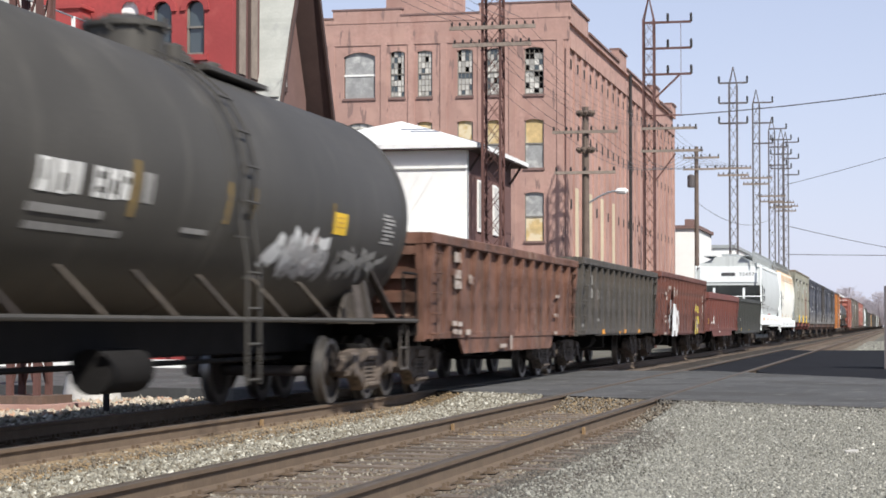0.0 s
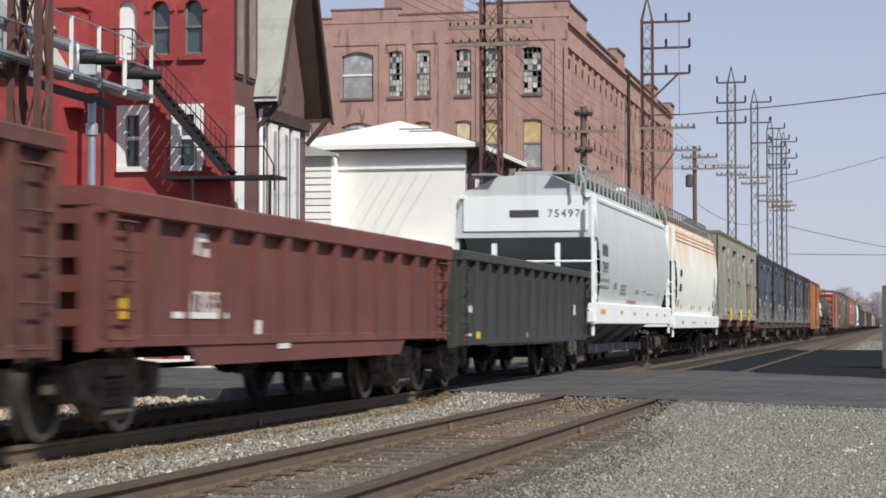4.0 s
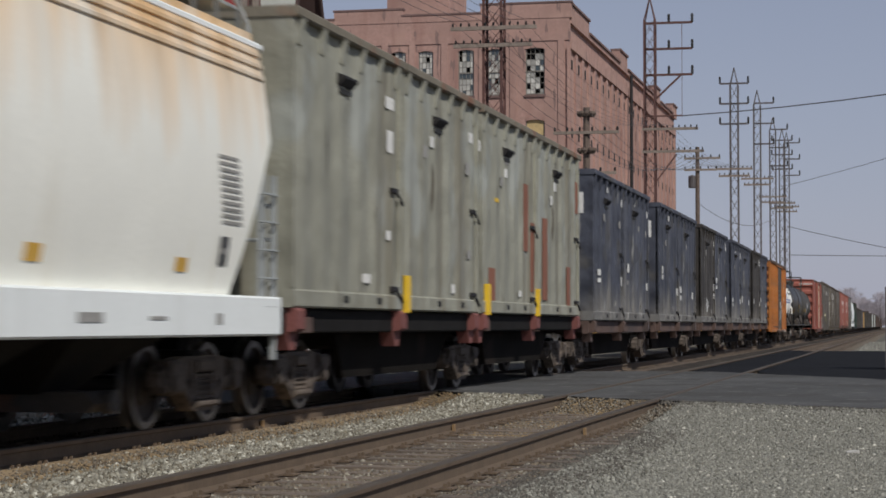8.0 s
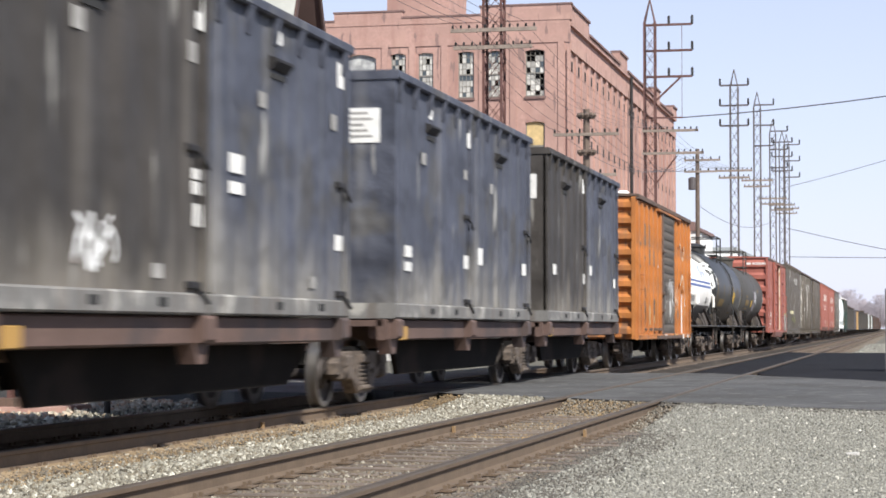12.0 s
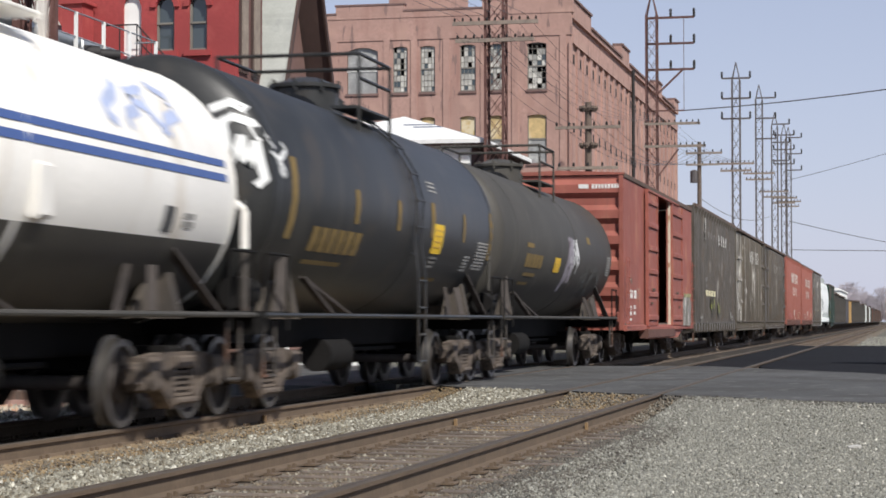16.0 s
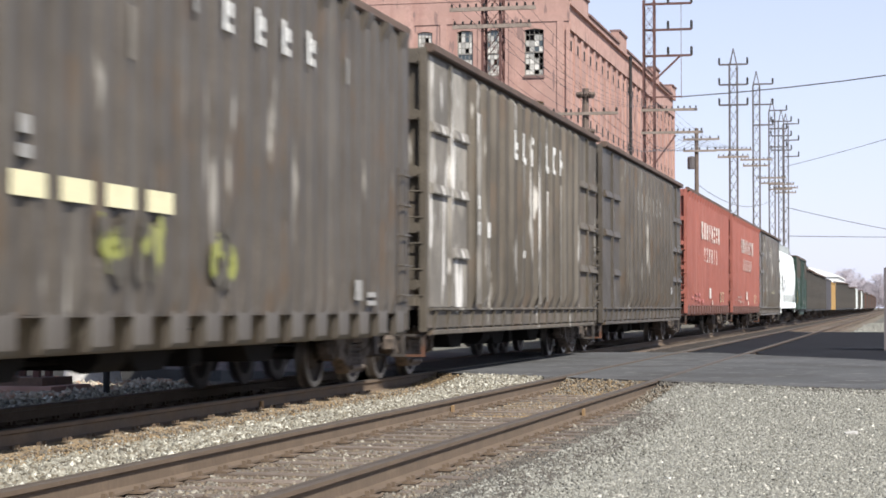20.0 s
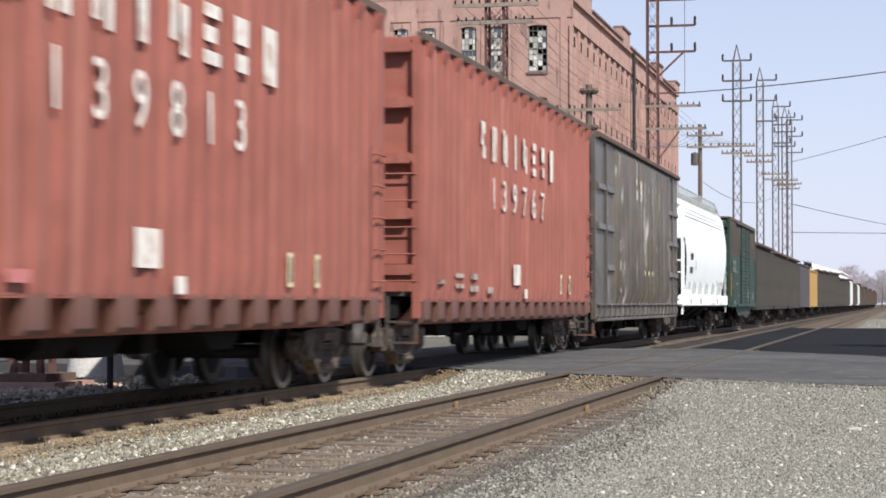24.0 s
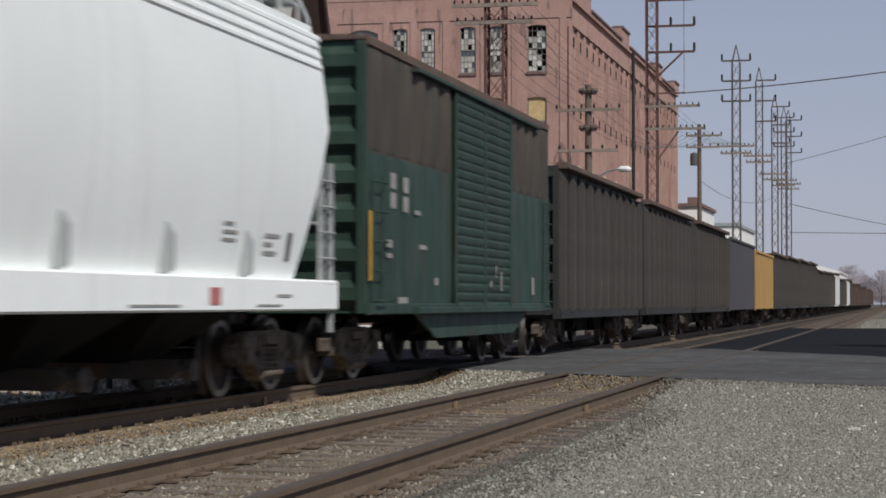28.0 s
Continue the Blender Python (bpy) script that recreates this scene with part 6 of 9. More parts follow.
    bars(c, M_MARKG, HALF - 0.018, [(2.2, 1.08, 0.5, 0.1), (5.5, 1.07, 1.2, 0.04), (9.5, 1.07, 0.5, 0.08), (11.0, 1.07, 0.4, 0.03), (12.6, 1.07, 0.16, 0.1)])
    # containers: printed stickers, patches of rust-red primer, a sprayed tag
    xc = HALF - 0.064
    pale = {147: [(1.03, 2.16, 0.47, 0.13), (1.03, 1.99, 0.47, 0.09), (2.26, 4.03, 0.2, 0.13), (4.72, 3.92, 0.36, 0.3), (4.6, 2.03, 0.28, 0.2), (5.76, 2.38, 0.3, 0.21), (6.95, 3.98, 0.2, 0.12), (9.46, 3.91, 0.24, 0.29), (9.35, 2.0, 0.24, 0.19)],
            159: [(2.55, 4.01, 0.2, 0.16), (1.04, 2.54, 0.3, 0.2), (1.04, 2.34, 0.3, 0.13), (4.63, 1.99, 0.3, 0.2), (5.65, 2.07, 0.36, 0.19), (5.65, 1.83, 0.36, 0.13), (9.01, 1.94, 0.3, 0.21), (4.93, 3.86, 0.22, 0.32)],
            171: [(4.76, 3.93, 0.28, 0.32), (4.73, 2.42, 0.4, 0.1), (4.73, 2.29, 0.4, 0.12), (4.74, 2.04, 0.34, 0.21), (5.78, 2.61, 0.41, 0.19), (5.78, 2.37, 0.41, 0.12), (7.13, 4.04, 0.22, 0.14), (9.52, 3.93, 0.24, 0.29), (9.44, 1.98, 0.3, 0.18)],
            183: [(0.81, 2.01, 0.37, 0.15), (0.81, 1.81, 0.37, 0.12), (4.44, 1.98, 0.34, 0.2), (5.47, 2.1, 0.34, 0.26), (9.13, 2.0, 0.34, 0.2), (2.11, 3.96, 0.22, 0.14), (4.64, 3.86, 0.24, 0.29)],
            194: [(4.4, 3.9, 0.22, 0.3), (4.5, 2.0, 0.3, 0.2), (0.9, 2.1, 0.34, 0.2), (5.4, 2.2, 0.3, 0.2), (8.9, 2.0, 0.3, 0.2)],
            126: [(4.25, 3.84, 0.42, 0.15), (4.26, 3.35, 0.3, 0.28), (4.18, 2.15, 0.22, 0.12), (3.12, 1.58, 0.35, 0.11), (6.6, 3.56, 0.24, 0.15), (9.78, 3.79, 0.2, 0.16), (9.19, 3.85, 0.26, 0.15), (7.96, 1.54, 0.22, 0.13)],
            136: [(2.05, 3.52, 0.24, 0.14), (6.85, 3.62, 0.26, 0.17), (6.46, 3.34, 0.24, 0.17), (3.31, 1.55, 0.25, 0.1)]}
    worn = {147: [(1.8, 3.38, 0.24, 0.16), (4.27, 3.34, 0.24, 0.17), (3.55, 1.51, 0.22, 0.11), (5.66, 2.03, 0.3, 0.1), (7.74, 3.41, 0.2, 0.14), (9.11, 3.34, 0.2, 0.16), (8.22, 1.48, 0.18, 0.11)],
            159: [(1.8, 3.3, 0.24, 0.16), (7.3, 3.4, 0.24, 0.16), (3.6, 1.5, 0.22, 0.11)],
            171: [(1.89, 3.46, 0.24, 0.18), (4.52, 3.54, 0.22, 0.19), (3.66, 1.5, 0.26, 0.13), (6.61, 3.33, 0.24, 0.16), (9.24, 3.36, 0.22, 0.18), (8.4, 1.5, 0.22, 0.13)],
            183: [(1.71, 3.31, 0.24, 0.16), (4.4, 3.29, 0.2, 0.14), (6.9, 4.07, 0.22, 0.15), (6.35, 3.21, 0.22, 0.16)],
            126: [(6.21, 3.39, 0.22, 0.17), (8.93, 3.36, 0.24, 0.18), (9.05, 2.07, 0.22, 0.13)],
            136: [(2.11, 3.72, 0.24, 0.1), (1.69, 3.36, 0.2, 0.16)]}
    for table, m in ((pale, M_MARKW), (worn, M_MARKG)):
        for key, spots in table.items():
            bars(by[key], m, xc, spots, "sticker")
    c = by[136]
    bars(c, M_PATCH, xc, [(3.85, 2.88, 0.42, 1.17), (4.5, 2.21, 0.42, 1.22), (5.77, 2.22, 0.5, 1.5), (0.89, 1.64, 0.5, 0.57), (8.4, 1.75, 0.4, 0.8), (9.45, 3.57, 0.36, 0.63)], "primer_patch")
    bars(c, M_MARKY, xc, [(1.28, 3.03, 0.3, 0.06)], "sticker")
    c = by[171]
    scrawl(c, M_GRAFW, xc, 2.3, 1.7, 0.8, 0.5, 43, 6, 0.08, label="small white sprayed tag")
    # orange boxcar
    c = by[207]
    xo = HALF - 0.075
    bars(c, M_OVERP, xo, [(1.95, 3.4, 0.7, 0.5), (2.55, 3.38, 0.5, 0.55), (2.75, 2.84, 0.6, 0.4), (3.45, 2.82, 0.62, 0.4), (4.2, 2.8, 0.66, 0.4), (1.1, 3.12, 0.6, 0.09), (1.9, 3.15, 0.6, 0.09), (1.93, 2.8, 0.5, 0.06), (1.07, 2.54, 0.45, 0.07)], "grey_overpaint")
    bars(c, M_DOORGY, xo, [(3.68, 1.55, 0.38, 0.42)], "grey_overpaint")
    bars(c, M_TANP, xo, [(3.72, 1.22, 0.4, 0.2), (2.65, 1.33, 0.42, 0.5), (11.2, 1.45, 0.28, 0.2)], "tan_panel")
    swash(c, M_OVERP, xo + 0.008, ((1.55, 2.02, 0.4), (1.8, 1.98, 0.2), (1.9, 1.75, 0.1)))
    scrawl(c, M_OVERP, xo + 0.008, 1.75, 1.4, 0.5, 0.8, 33, 3, 0.1)
    scrawl(c, M_GRAFW, HALF + 0.006, 6.95, 2.12, 0.95, 0.5, 51, 6, 0.07, label="white spray on the door slats")
    scrawl(c, M_SMEAR, HALF + 0.003, 6.5, 1.5, 2.0, 0.85, 52, 9, 0.24, label="smeared white spray on the door")
    scrawl(c, M_SMEAR, HALF + 0.007, 6.6, 1.75, 1.7, 1.1, 53, 8, 0.11)
    for kn in (((9.41, 3.44, 0.14), (10.05, 2.96, 0.16)), ((10.45, 3.4, 0.12), (10.05, 2.96, 0.16)), ((9.96, 2.56, 0.16), (9.42, 2.22, 0.14)), ((9.98, 2.56, 0.16), (10.42, 2.1, 0.12))):
        swash(c, M_FADEDX, xo + 0.076, kn)
    swash(c, M_PATCH, xo + 0.006, ((9.6, 3.1, 0.2), (10.05, 2.75, 0.36), (10.5, 2.4, 0.2)))
    scrawl(c, M_FADEDX, HALF + 0.004, 8.2, 1.78, 1.1, 0.85, 54, 5, 0.06, label="white sprayed scrawl")
    scrawl(c, M_SMEAR, xo + 0.01, 9.4, 1.4, 0.4, 0.3, 55, 3, 0.1)
    swash(c, M_GRAFW, xo + 0.012, ((10.34, 1.98, 0.24), (10.3, 1.4, 0.34), (10.3, 0.74, 0.36)), label="white sprayed strip")
    bars(c, M_MARKW, xo, [(11.2, 1.94, 0.28, 0.05), (11.2, 1.66, 0.28, 0.05), (11.08, 1.8, 0.05, 0.28), (11.32, 1.8, 0.05, 0.28), (4.46, 2.66, 0.22, 0.1)])
    bars(c, M_OVERP, xo, [(8.3, 3.78, 0.3, 0.14), (9.1, 3.76, 0.5, 0.16), (10.05, 3.74, 0.5, 0.16), (11.0, 3.72, 0.5, 0.14)], "grey_overpaint")
    bars(c, M_MARKW, HALF - 0.012, [(5.75, 0.75, 0.66, 0.13), (10.35, 0.75, 0.3, 0.14), (11.6, 0.75, 0.25, 0.1)])
    bars(c, M_OCHRE, HALF - 0.012, [(8.45, 0.75, 0.5, 0.12)], "reflector")
    # white-topped tank
    c = by[220]
    r, zc = 1.33, 2.28
    drum_bars(c, M_BLUEST, r, zc, [(4.68, 2.565, 7.95, 0.07), (4.68, 2.42, 7.95, 0.075)], "stripe")
    drum_bars(c, M_MARKG, r, zc, [(2.0 + 0.28 * k, 1.98, 0.2, 0.2) for k in range(5)], "stencil_block")
    drum_bars(c, M_MARKD, r, zc, [(7.14, 1.94, 0.26, 0.24)], "stencil_block")
    drum_bars(c, M_MARKG, r, zc, [(7.66, 1.99, 0.3, 0.05), (7.66, 1.91, 0.3, 0.06), (2.2, 1.64, 1.6, 0.04), (2.0, 1.56, 1.1, 0.04)])
    scrawl(c, M_GRAFB, 0, 6.8, 2.93, 1.7, 0.6, 61, 5, 0.11, wrap=(r, zc), label="pale blue sprayed scrawl")
    # strokes that follow the dished head of the tank behind
    s = Shape()
    R, zc = 1.42, 2.46
    dish = lambda x, z: 0.2 + 0.38 * (1 - math.sqrt(max(0.0, 1 - (x * x + z * z) / (R * R)))) - 0.014
    for line in (((0.84, 0.62), (1.0, 0.7), (1.18, 0.64), (1.3, 0.46)), ((0.9, 0.66), (0.96, 0.4), (1.02, 0.24), (1.1, 0.5)), ((1.1, 0.5), (1.14, 0.24), (1.18, 0.16), (1.24, 0.44)), ((1.24, 0.44), (1.3, 0.2), (1.34, 0.04), (1.26, -0.04)), ((0.72, 0.5), (0.82, 0.2), (0.9, 0.45)), ((0.76, 0.78), (0.96, 0.86), (1.12, 0.78))):
        vs = []
        for i, (x, z) in enumerate(line):
            p, q = line[max(0, i - 1)], line[min(len(line) - 1, i + 1)]
            dx, dz = q[0] - p[0], q[1] - p[1]
            ll = math.hypot(dx, dz)
            for sgn in (-1, 1):
                xx, zz = x - dz / ll * 0.046 * sgn, z + dx / ll * 0.046 * sgn
                vs.append((xx, dish(xx, zz), zc + zz))
        s.add(vs, [(2 * i, 2 * i + 1, 2 * i + 3, 2 * i + 2) for i in range(len(line) - 1)])
    part("graffiti", s, M_GRAFW, by[230], "white sprayed letters on the tank head")
    scrawl(by[230], M_GRAFW, 0, 0.8, 2.72, 0.4, 0.5, 62, 2, 0.09, wrap=(R, zc))
    part("grab_iron", Shape().tube((0.9, 8.7, 2.2), (1.3, 9.0, 2.2), 0.04, 8).tube((1.3, 9.0, 2.2), (1.38, 9.05, 2.12), 0.04, 8).tube((1.38, 9.05, 2.12), (1.38, 9.05, 1.72), 0.045, 8), M_TANKW, c, "bent cream-coloured grab iron")
    part("post", Shape().tube((1.38, 9.05, 1.73), (1.38, 9.05, 1.05), 0.045, 8), M_STEEL, c)
    # rust-stained box and fittings on the flank
    part("side_fitting", Shape().cbox(1.26, 1.36, 4.15, 4.4, 1.8, 2.25, 0.03), M_TANKW, c)
    # black tanks
    c = by[230]
    r, zc = 1.42, 2.46
    drum_bars(c, M_AMBERT, r, zc, [(1.27, 2.35, 0.2, 0.9), (3.87, 2.39, 0.18, 0.42), (5.95, 2.39, 0.17, 0.4), (7.9, 2.42, 0.22, 0.5), (9.96, 2.4, 0.15, 0.42), (11.97, 2.35, 0.2, 0.75)], "test_bar")
    drum_bars(c, M_AMBERT, r, zc, [(2.3 + 0.36 * k, 1.94, 0.28, 0.28) for k in range(6)] + [(3.0, 1.68, 1.6, 0.05), (8.6, 1.6, 1.0, 0.05)])
    drum_bars(c, M_MARKY, r, zc, [(8.3, 2.17, 0.6, 0.42)], "placard")
    drum_bars(c, M_OCHRE, r + 0.003, zc, [(8.3, 2.29 - 0.08 * k, 0.44, 0.02) for k in range(4)], "placard_print")
    drum_bars(c, M_MARKG, r, zc, [(11.4, 2.22 - 0.05 * k, 0.8, 0.03) for k in range(9)] + [(10.45, 1.98 - 0.05 * k, 0.4, 0.03) for k in range(5)] + [(8.3, 1.9 - 0.06 * k, 0.4, 0.03) for k in range(3)] + [(8.0, 2.96 - 0.06 * k, 0.5, 0.025) for k in range(3)], "small_print")
    c = by[242]
    r, zc = 1.38, 2.44
    drum_bars(c, M_AMBERT, r, zc, [(2.9 + 0.34 * k, 2.09, 0.28, 0.24) for k in range(5)] + [(3.05, 2.36, 0.6, 0.08), (3.5, 1.84, 1.1, 0.06), (3.3, 1.68, 0.9, 0.05), (9.9, 2.7, 0.4, 0.14)])
    drum_bars(c, M_MARKY, r, zc, [(6.08, 2.08, 0.6, 0.28)], "placard")
    drum_bars(c, M_OCHRE, r + 0.003, zc, [(6.08, 2.16 - 0.06 * k, 0.44, 0.018) for k in range(4)], "placard_print")
    scrawl(c, M_LILAC, 0, 7.55, 2.15, 0.62, 1.15, 71, 3, 0.36, wrap=(r, zc), label="pale lilac sprayed strip")
    scrawl(c, M_GRAFW, 0, 8.1, 2.35, 0.8, 0.75, 72, 6, 0.08, wrap=(r, zc), label="white sprayed tag")
    scrawl(c, M_SMUDGE, 0, 10.6, 1.78, 2.4, 0.8, 73, 9, 0.14, wrap=(r, zc), label="smeared grey spray")
    drum_bars(c, M_MARKG, r, zc, [(12.75, 2.42 - 0.055 * k, 0.55, 0.032) for k in range(8)], "small_print")
    # red boxcar
    c = by[256]
    xr = HALF - 0.018
    bars(c, M_RUBBED, xr, [(1.27, 1.97, 0.3, 0.17)])
    bars(c, M_MARKW, xr, [(1.16, 1.64, 0.18, 0.2), (1.42, 1.63, 0.16, 0.2), (1.88, 1.64, 0.16, 0.2), (2.12, 1.64, 0.14, 0.2), (1.17, 1.31, 0.26, 0.09), (1.17, 1.18, 0.26, 0.09), (1.89, 1.33, 0.26, 0.09), (1.89, 1.19, 0.24, 0.09), (1.12, 1.03, 0.4, 0.06)])
    bars(c, M_RUBBED, xr, [(2.55, 1.75, 0.12, 0.08), (2.55, 1.62, 0.12, 0.08), (2.55, 1.5, 0.12, 0.06)])
    swash(c, M_WHITED, xr + 0.09, [(13.0, 1.78, 1.6), (13.0, 1.5, 2.3), (13.0, 1.1, 2.4), (13.0, 0.86, 2.2)], label="whitish grey sprayed block")
    scrawl(c, M_MARKG, xr + 0.094, 13.0, 1.3, 2.1, 0.75, 81, 7, 0.09, label="grey sprayed letter outlines")
    scrawl(c, M_LIME, xr + 0.1, 13.0, 1.74, 1.9, 0.1, 84, 4, 0.06, label="lime green sprayed edge")
    bars(c, M_RUSTBAND, xr + 0.105, [(10.4, 1.78, 0.5, 0.07), (10.9, 1.4, 0.4, 0.06), (4.9, 1.8, 0.5, 0.07), (4.5, 1.45, 0.4, 0.06)], "door_lock")
    part("marking", Shape().box(0.55, 0.78, -0.096, -0.089, 4.08, 4.18), M_MARKW, c)
    for k in range(9):
        part("marking", Shape().box(0.86 + 0.075 * k, 0.91 + 0.075 * k, -0.096, -0.089, 4.08, 4.18), M_MARKW, c)
    # tall hoppers
    xh = HALF - 0.008
    c = by[273]
    bars(c, M_MARKG, xh + 0.03, [(4.1, 3.85, 0.12, 0.2), (5.05, 3.85, 0.08, 0.2), (6.0, 3.84, 0.12, 0.16), (6.95, 3.8, 0.08, 0.2), (12.1, 3.75, 0.06, 0.3)])
    for y in (7.85, 8.85, 9.72, 10.62):
        bars(c, M_MARKW, xh + 0.03, [(y - 0.08, 3.82, 0.09, 0.36), (y + 0.08, 3.86, 0.1, 0.14), (y + 0.08, 3.68, 0.08, 0.08)])
    bars(c, M_PALEY, xh + 0.03, [(3.36 + 0.9 * k, 1.91, 0.62, 0.19) for k in range(4)], "panel_mark")
    bars(c, M_MARKG, xh + 0.03, [(3.3, 2.35, 0.2, 0.14), (3.3, 2.15, 0.24, 0.1), (12.6, 1.2, 0.3, 0.24), (13.2, 1.15, 0.4, 0.06), (13.2, 1.05, 0.4, 0.06), (1.5, 1.1, 0.6, 0.06)])
    for k, y in enumerate((5.05, 5.85, 7.7)):
        scrawl(c, M_WORNLIME, xh + 0.034, y, 1.46, 0.5, 0.62, 91 + k, 4, 0.16, label="worn lime green sprayed letter")
    bars(c, M_WHITED, xh + 0.03, [(2.35, 4.15, 0.14, 0.55), (2.95, 4.0, 0.12, 0.7), (5.4, 3.3, 0.14, 0.45)], "paint_run")
    c = by[289]
    part("end_bay", Shape().cbox(HALF - 0.08, HALF - 0.072, 0.06, 2.5, 1.0, 4.5, 0.002), M_WHITED, c, "whitened weathered end bay")
    part("skirt_patch", Shape().prism_y([(HALF - 0.08, 0.96), (HALF - 0.074, 0.96), (HALF - 0.122, 0.66), (HALF - 0.13, 0.66)], 0.4, 2.6), M_WHITED, c)
    t1 = lambda k: 2.55 + 0.757 * (k + 0.5)
    bars(c, M_MARKW, xh + 0.041, [(t1(k) - 0.07, 3.72, 0.09, 0.48) for k in (4, 5, 8, 9, 10)] + [(t1(k) + 0.07, 3.9 - 0.2 * (k % 3), 0.14, 0.12) for k in (4, 5, 6, 8, 9, 10)] + [(t1(4) + 0.07, 3.52, 0.13, 0.1), (t1(9) + 0.05, 3.5, 0.16, 0.08), (t1(6), 3.6, 0.1, 0.3), (t1(1), 2.2, 0.16, 0.24), (t1(0), 2.6, 0.2, 0.2), (t1(0), 2.2, 0.2, 0.2), (t1(5), 1.9, 0.1, 0.12)])
    bars(c, M_WHITED, xh + 0.041, [(t1(7), 2.5, 0.26, 2.9), (t1(8), 2.1, 0.2, 2.0), (t1(10), 2.2, 0.1, 2.2), (t1(0), 2.5, 0.34, 2.9)], "paint_run")
    c = by[306]
    company_bars(c, M_MARKG, xh + 0.041, 5.23, 9.85, 3.6, 0.45, 7, 0.1)
    bars(c, M_MARKG, xh + 0.041, [(12.5, 1.45, 0.3, 0.2)])
    for s, dg in ((324, "139813"), (341, "139767")):
        c = by[s]
        o = 0.35 if s == 341 else 0.0
        company_bars(c, M_LETW, xh + 0.03, 4.2 - o, 10.3 - o, 3.5, 0.58, 8, 0.46 if s == 324 else 0.32)
        numerals(c, dg, M_LETW, xh + 0.03, 5.04 - o, 9.4 - o, 2.73, 0.5)
        bars(c, M_LETW, xh + 0.03, [(6.95 - o, 1.47, 0.56, 0.34), (7.75 - o, 1.16, 0.24, 0.16)])
        bars(c, M_RUBBED if s == 341 else M_REDM, xh + 0.03, [(3.2, 1.4, 0.55, 0.09), (3.2, 1.22, 0.55, 0.09), (2.2, 1.4, 0.5, 0.06), (2.2, 1.25, 0.5, 0.06), (1.0, 1.3, 0.4, 0.06), (4.4, 1.2, 0.4, 0.1)])
        bars(c, M_PALEY, xh + 0.03, [(11.0, 1.35, 0.14, 0.36), (12.0, 1.35, 0.14, 0.36)], "reflector")
        bars(c, M_MARKD, xh + 0.034, [(11.0, 1.35, 0.07, 0.26), (12.0, 1.35, 0.07, 0.26)], "reflector_core")
    c = by[357]
    # letters and figures sit on the ridges
    t0 = lambda k: 2.55 + 0.75 * (k + 0.5)
    bars(c, M_LETW, xh + 0.041, [(t0(4) - 0.1, 3.92, 0.16, 0.16), (t0(4) - 0.02, 3.6, 0.16, 0.22), (t0(5) - 0.12, 3.74, 0.09, 0.5), (t0(5) + 0.1, 3.74, 0.1, 0.5)], "company_letter_bar")
    bars(c, M_MARKG, xh + 0.041, [(t0(6), 3.72, 0.16, 0.5), (t0(7), 3.86, 0.18, 0.14), (t0(8) - 0.04, 3.7, 0.1, 0.44), (t0(9), 3.9, 0.14, 0.12), (t0(10), 3.66, 0.12, 0.46)], "company_letter_bar")
    bars(c, M_MARKG, xh + 0.041, [(t0(0) + 0.1, 2.3, 0.14, 0.26), (t0(0) + 0.1, 1.86, 0.2, 0.24), (t0(1), 1.84, 0.14, 0.22), (t0(0) + 0.1, 1.3, 0.2, 0.1), (t0(13), 2.9, 0.08, 0.1)])
    bars(c, M_PALEY, xh + 0.041, [(t0(6), 1.75, 0.12, 0.12), (t0(7), 1.75, 0.12, 0.12), (t0(8), 1.75, 0.12, 0.12)])
    # clean white hopper
    c = by[374]
    zs, ev = 1.22, 3.98
    hull_bars(c, M_MARKD, zs, ev, [(13.3, 1.6, 0.16, 0.3)] + [(2.0 + 0.17 * k, z, 0.11, 0.2) for k in range(5) for z in (2.44, 2.02)])
    hull_bars(c, M_MARKG, zs, ev, text_lines(3.6, 2.3, 0.3, 4, 0.08, 0.04, 12) + text_lines(2.4, 1.62, 0.6, 3, 0.07, 0.03, 13) + text_lines(11.4, 1.78, 0.5, 3, 0.08, 0.03, 14) + text_lines(12.7, 1.7, 0.5, 3, 0.09, 0.04, 15))
    for y in (3.4, 5.3, 7.35, 9.65, 11.85):
        part("side_stiffener", Shape().prism_y([(HALF - 0.15, 1.24), (HALF - 0.03, 1.3), (HALF - 0.02, 1.62), (HALF - 0.1, 1.75)], y - 0.04, y + 0.04), M_SHADEW, c)
    bars(c, M_REDM, HALF - 0.018, [(10.75, 1.07, 0.3, 0.16)])
    bars(c, M_MARKG, HALF - 0.018, [(9.2, 0.98, 1.2, 0.02), (12.4, 0.98, 0.8, 0.02), (12.9, 1.08, 0.5, 0.03), (5.0, 1.07, 0.3, 0.16), (2.0, 1.07, 0.3, 0.12)])
    # green boxcar
    c = by[390]
    xr = HALF + 0.006
    bars(c, M_MARKG, xr, [(1.2, 2.55, 0.26, 0.2), (1.2, 2.3, 0.26, 0.2), (1.85, 2.53, 0.26, 0.2), (1.85, 2.28, 0.26, 0.2), (1.0, 1.75, 0.25, 0.1), (1.0, 1.6, 0.25, 0.06), (2.5, 2.2, 0.3, 0.06), (2.8, 1.75, 0.4, 0.06), (1.7, 1.02, 0.5, 0.12), (11.0, 1.3, 0.2, 0.3), (3.6, 1.3, 0.2, 0.1)])
    bars(c, M_OCHRE, xr, [(0.08, 1.7, 0.1, 0.85)], "reflector")
    bars(c, M_MARKG, HALF + 0.062, [(7.1, 1.3, 0.12, 0.1), (7.5, 1.5, 0.06, 0.2), (7.9, 1.35, 0.1, 0.3)])
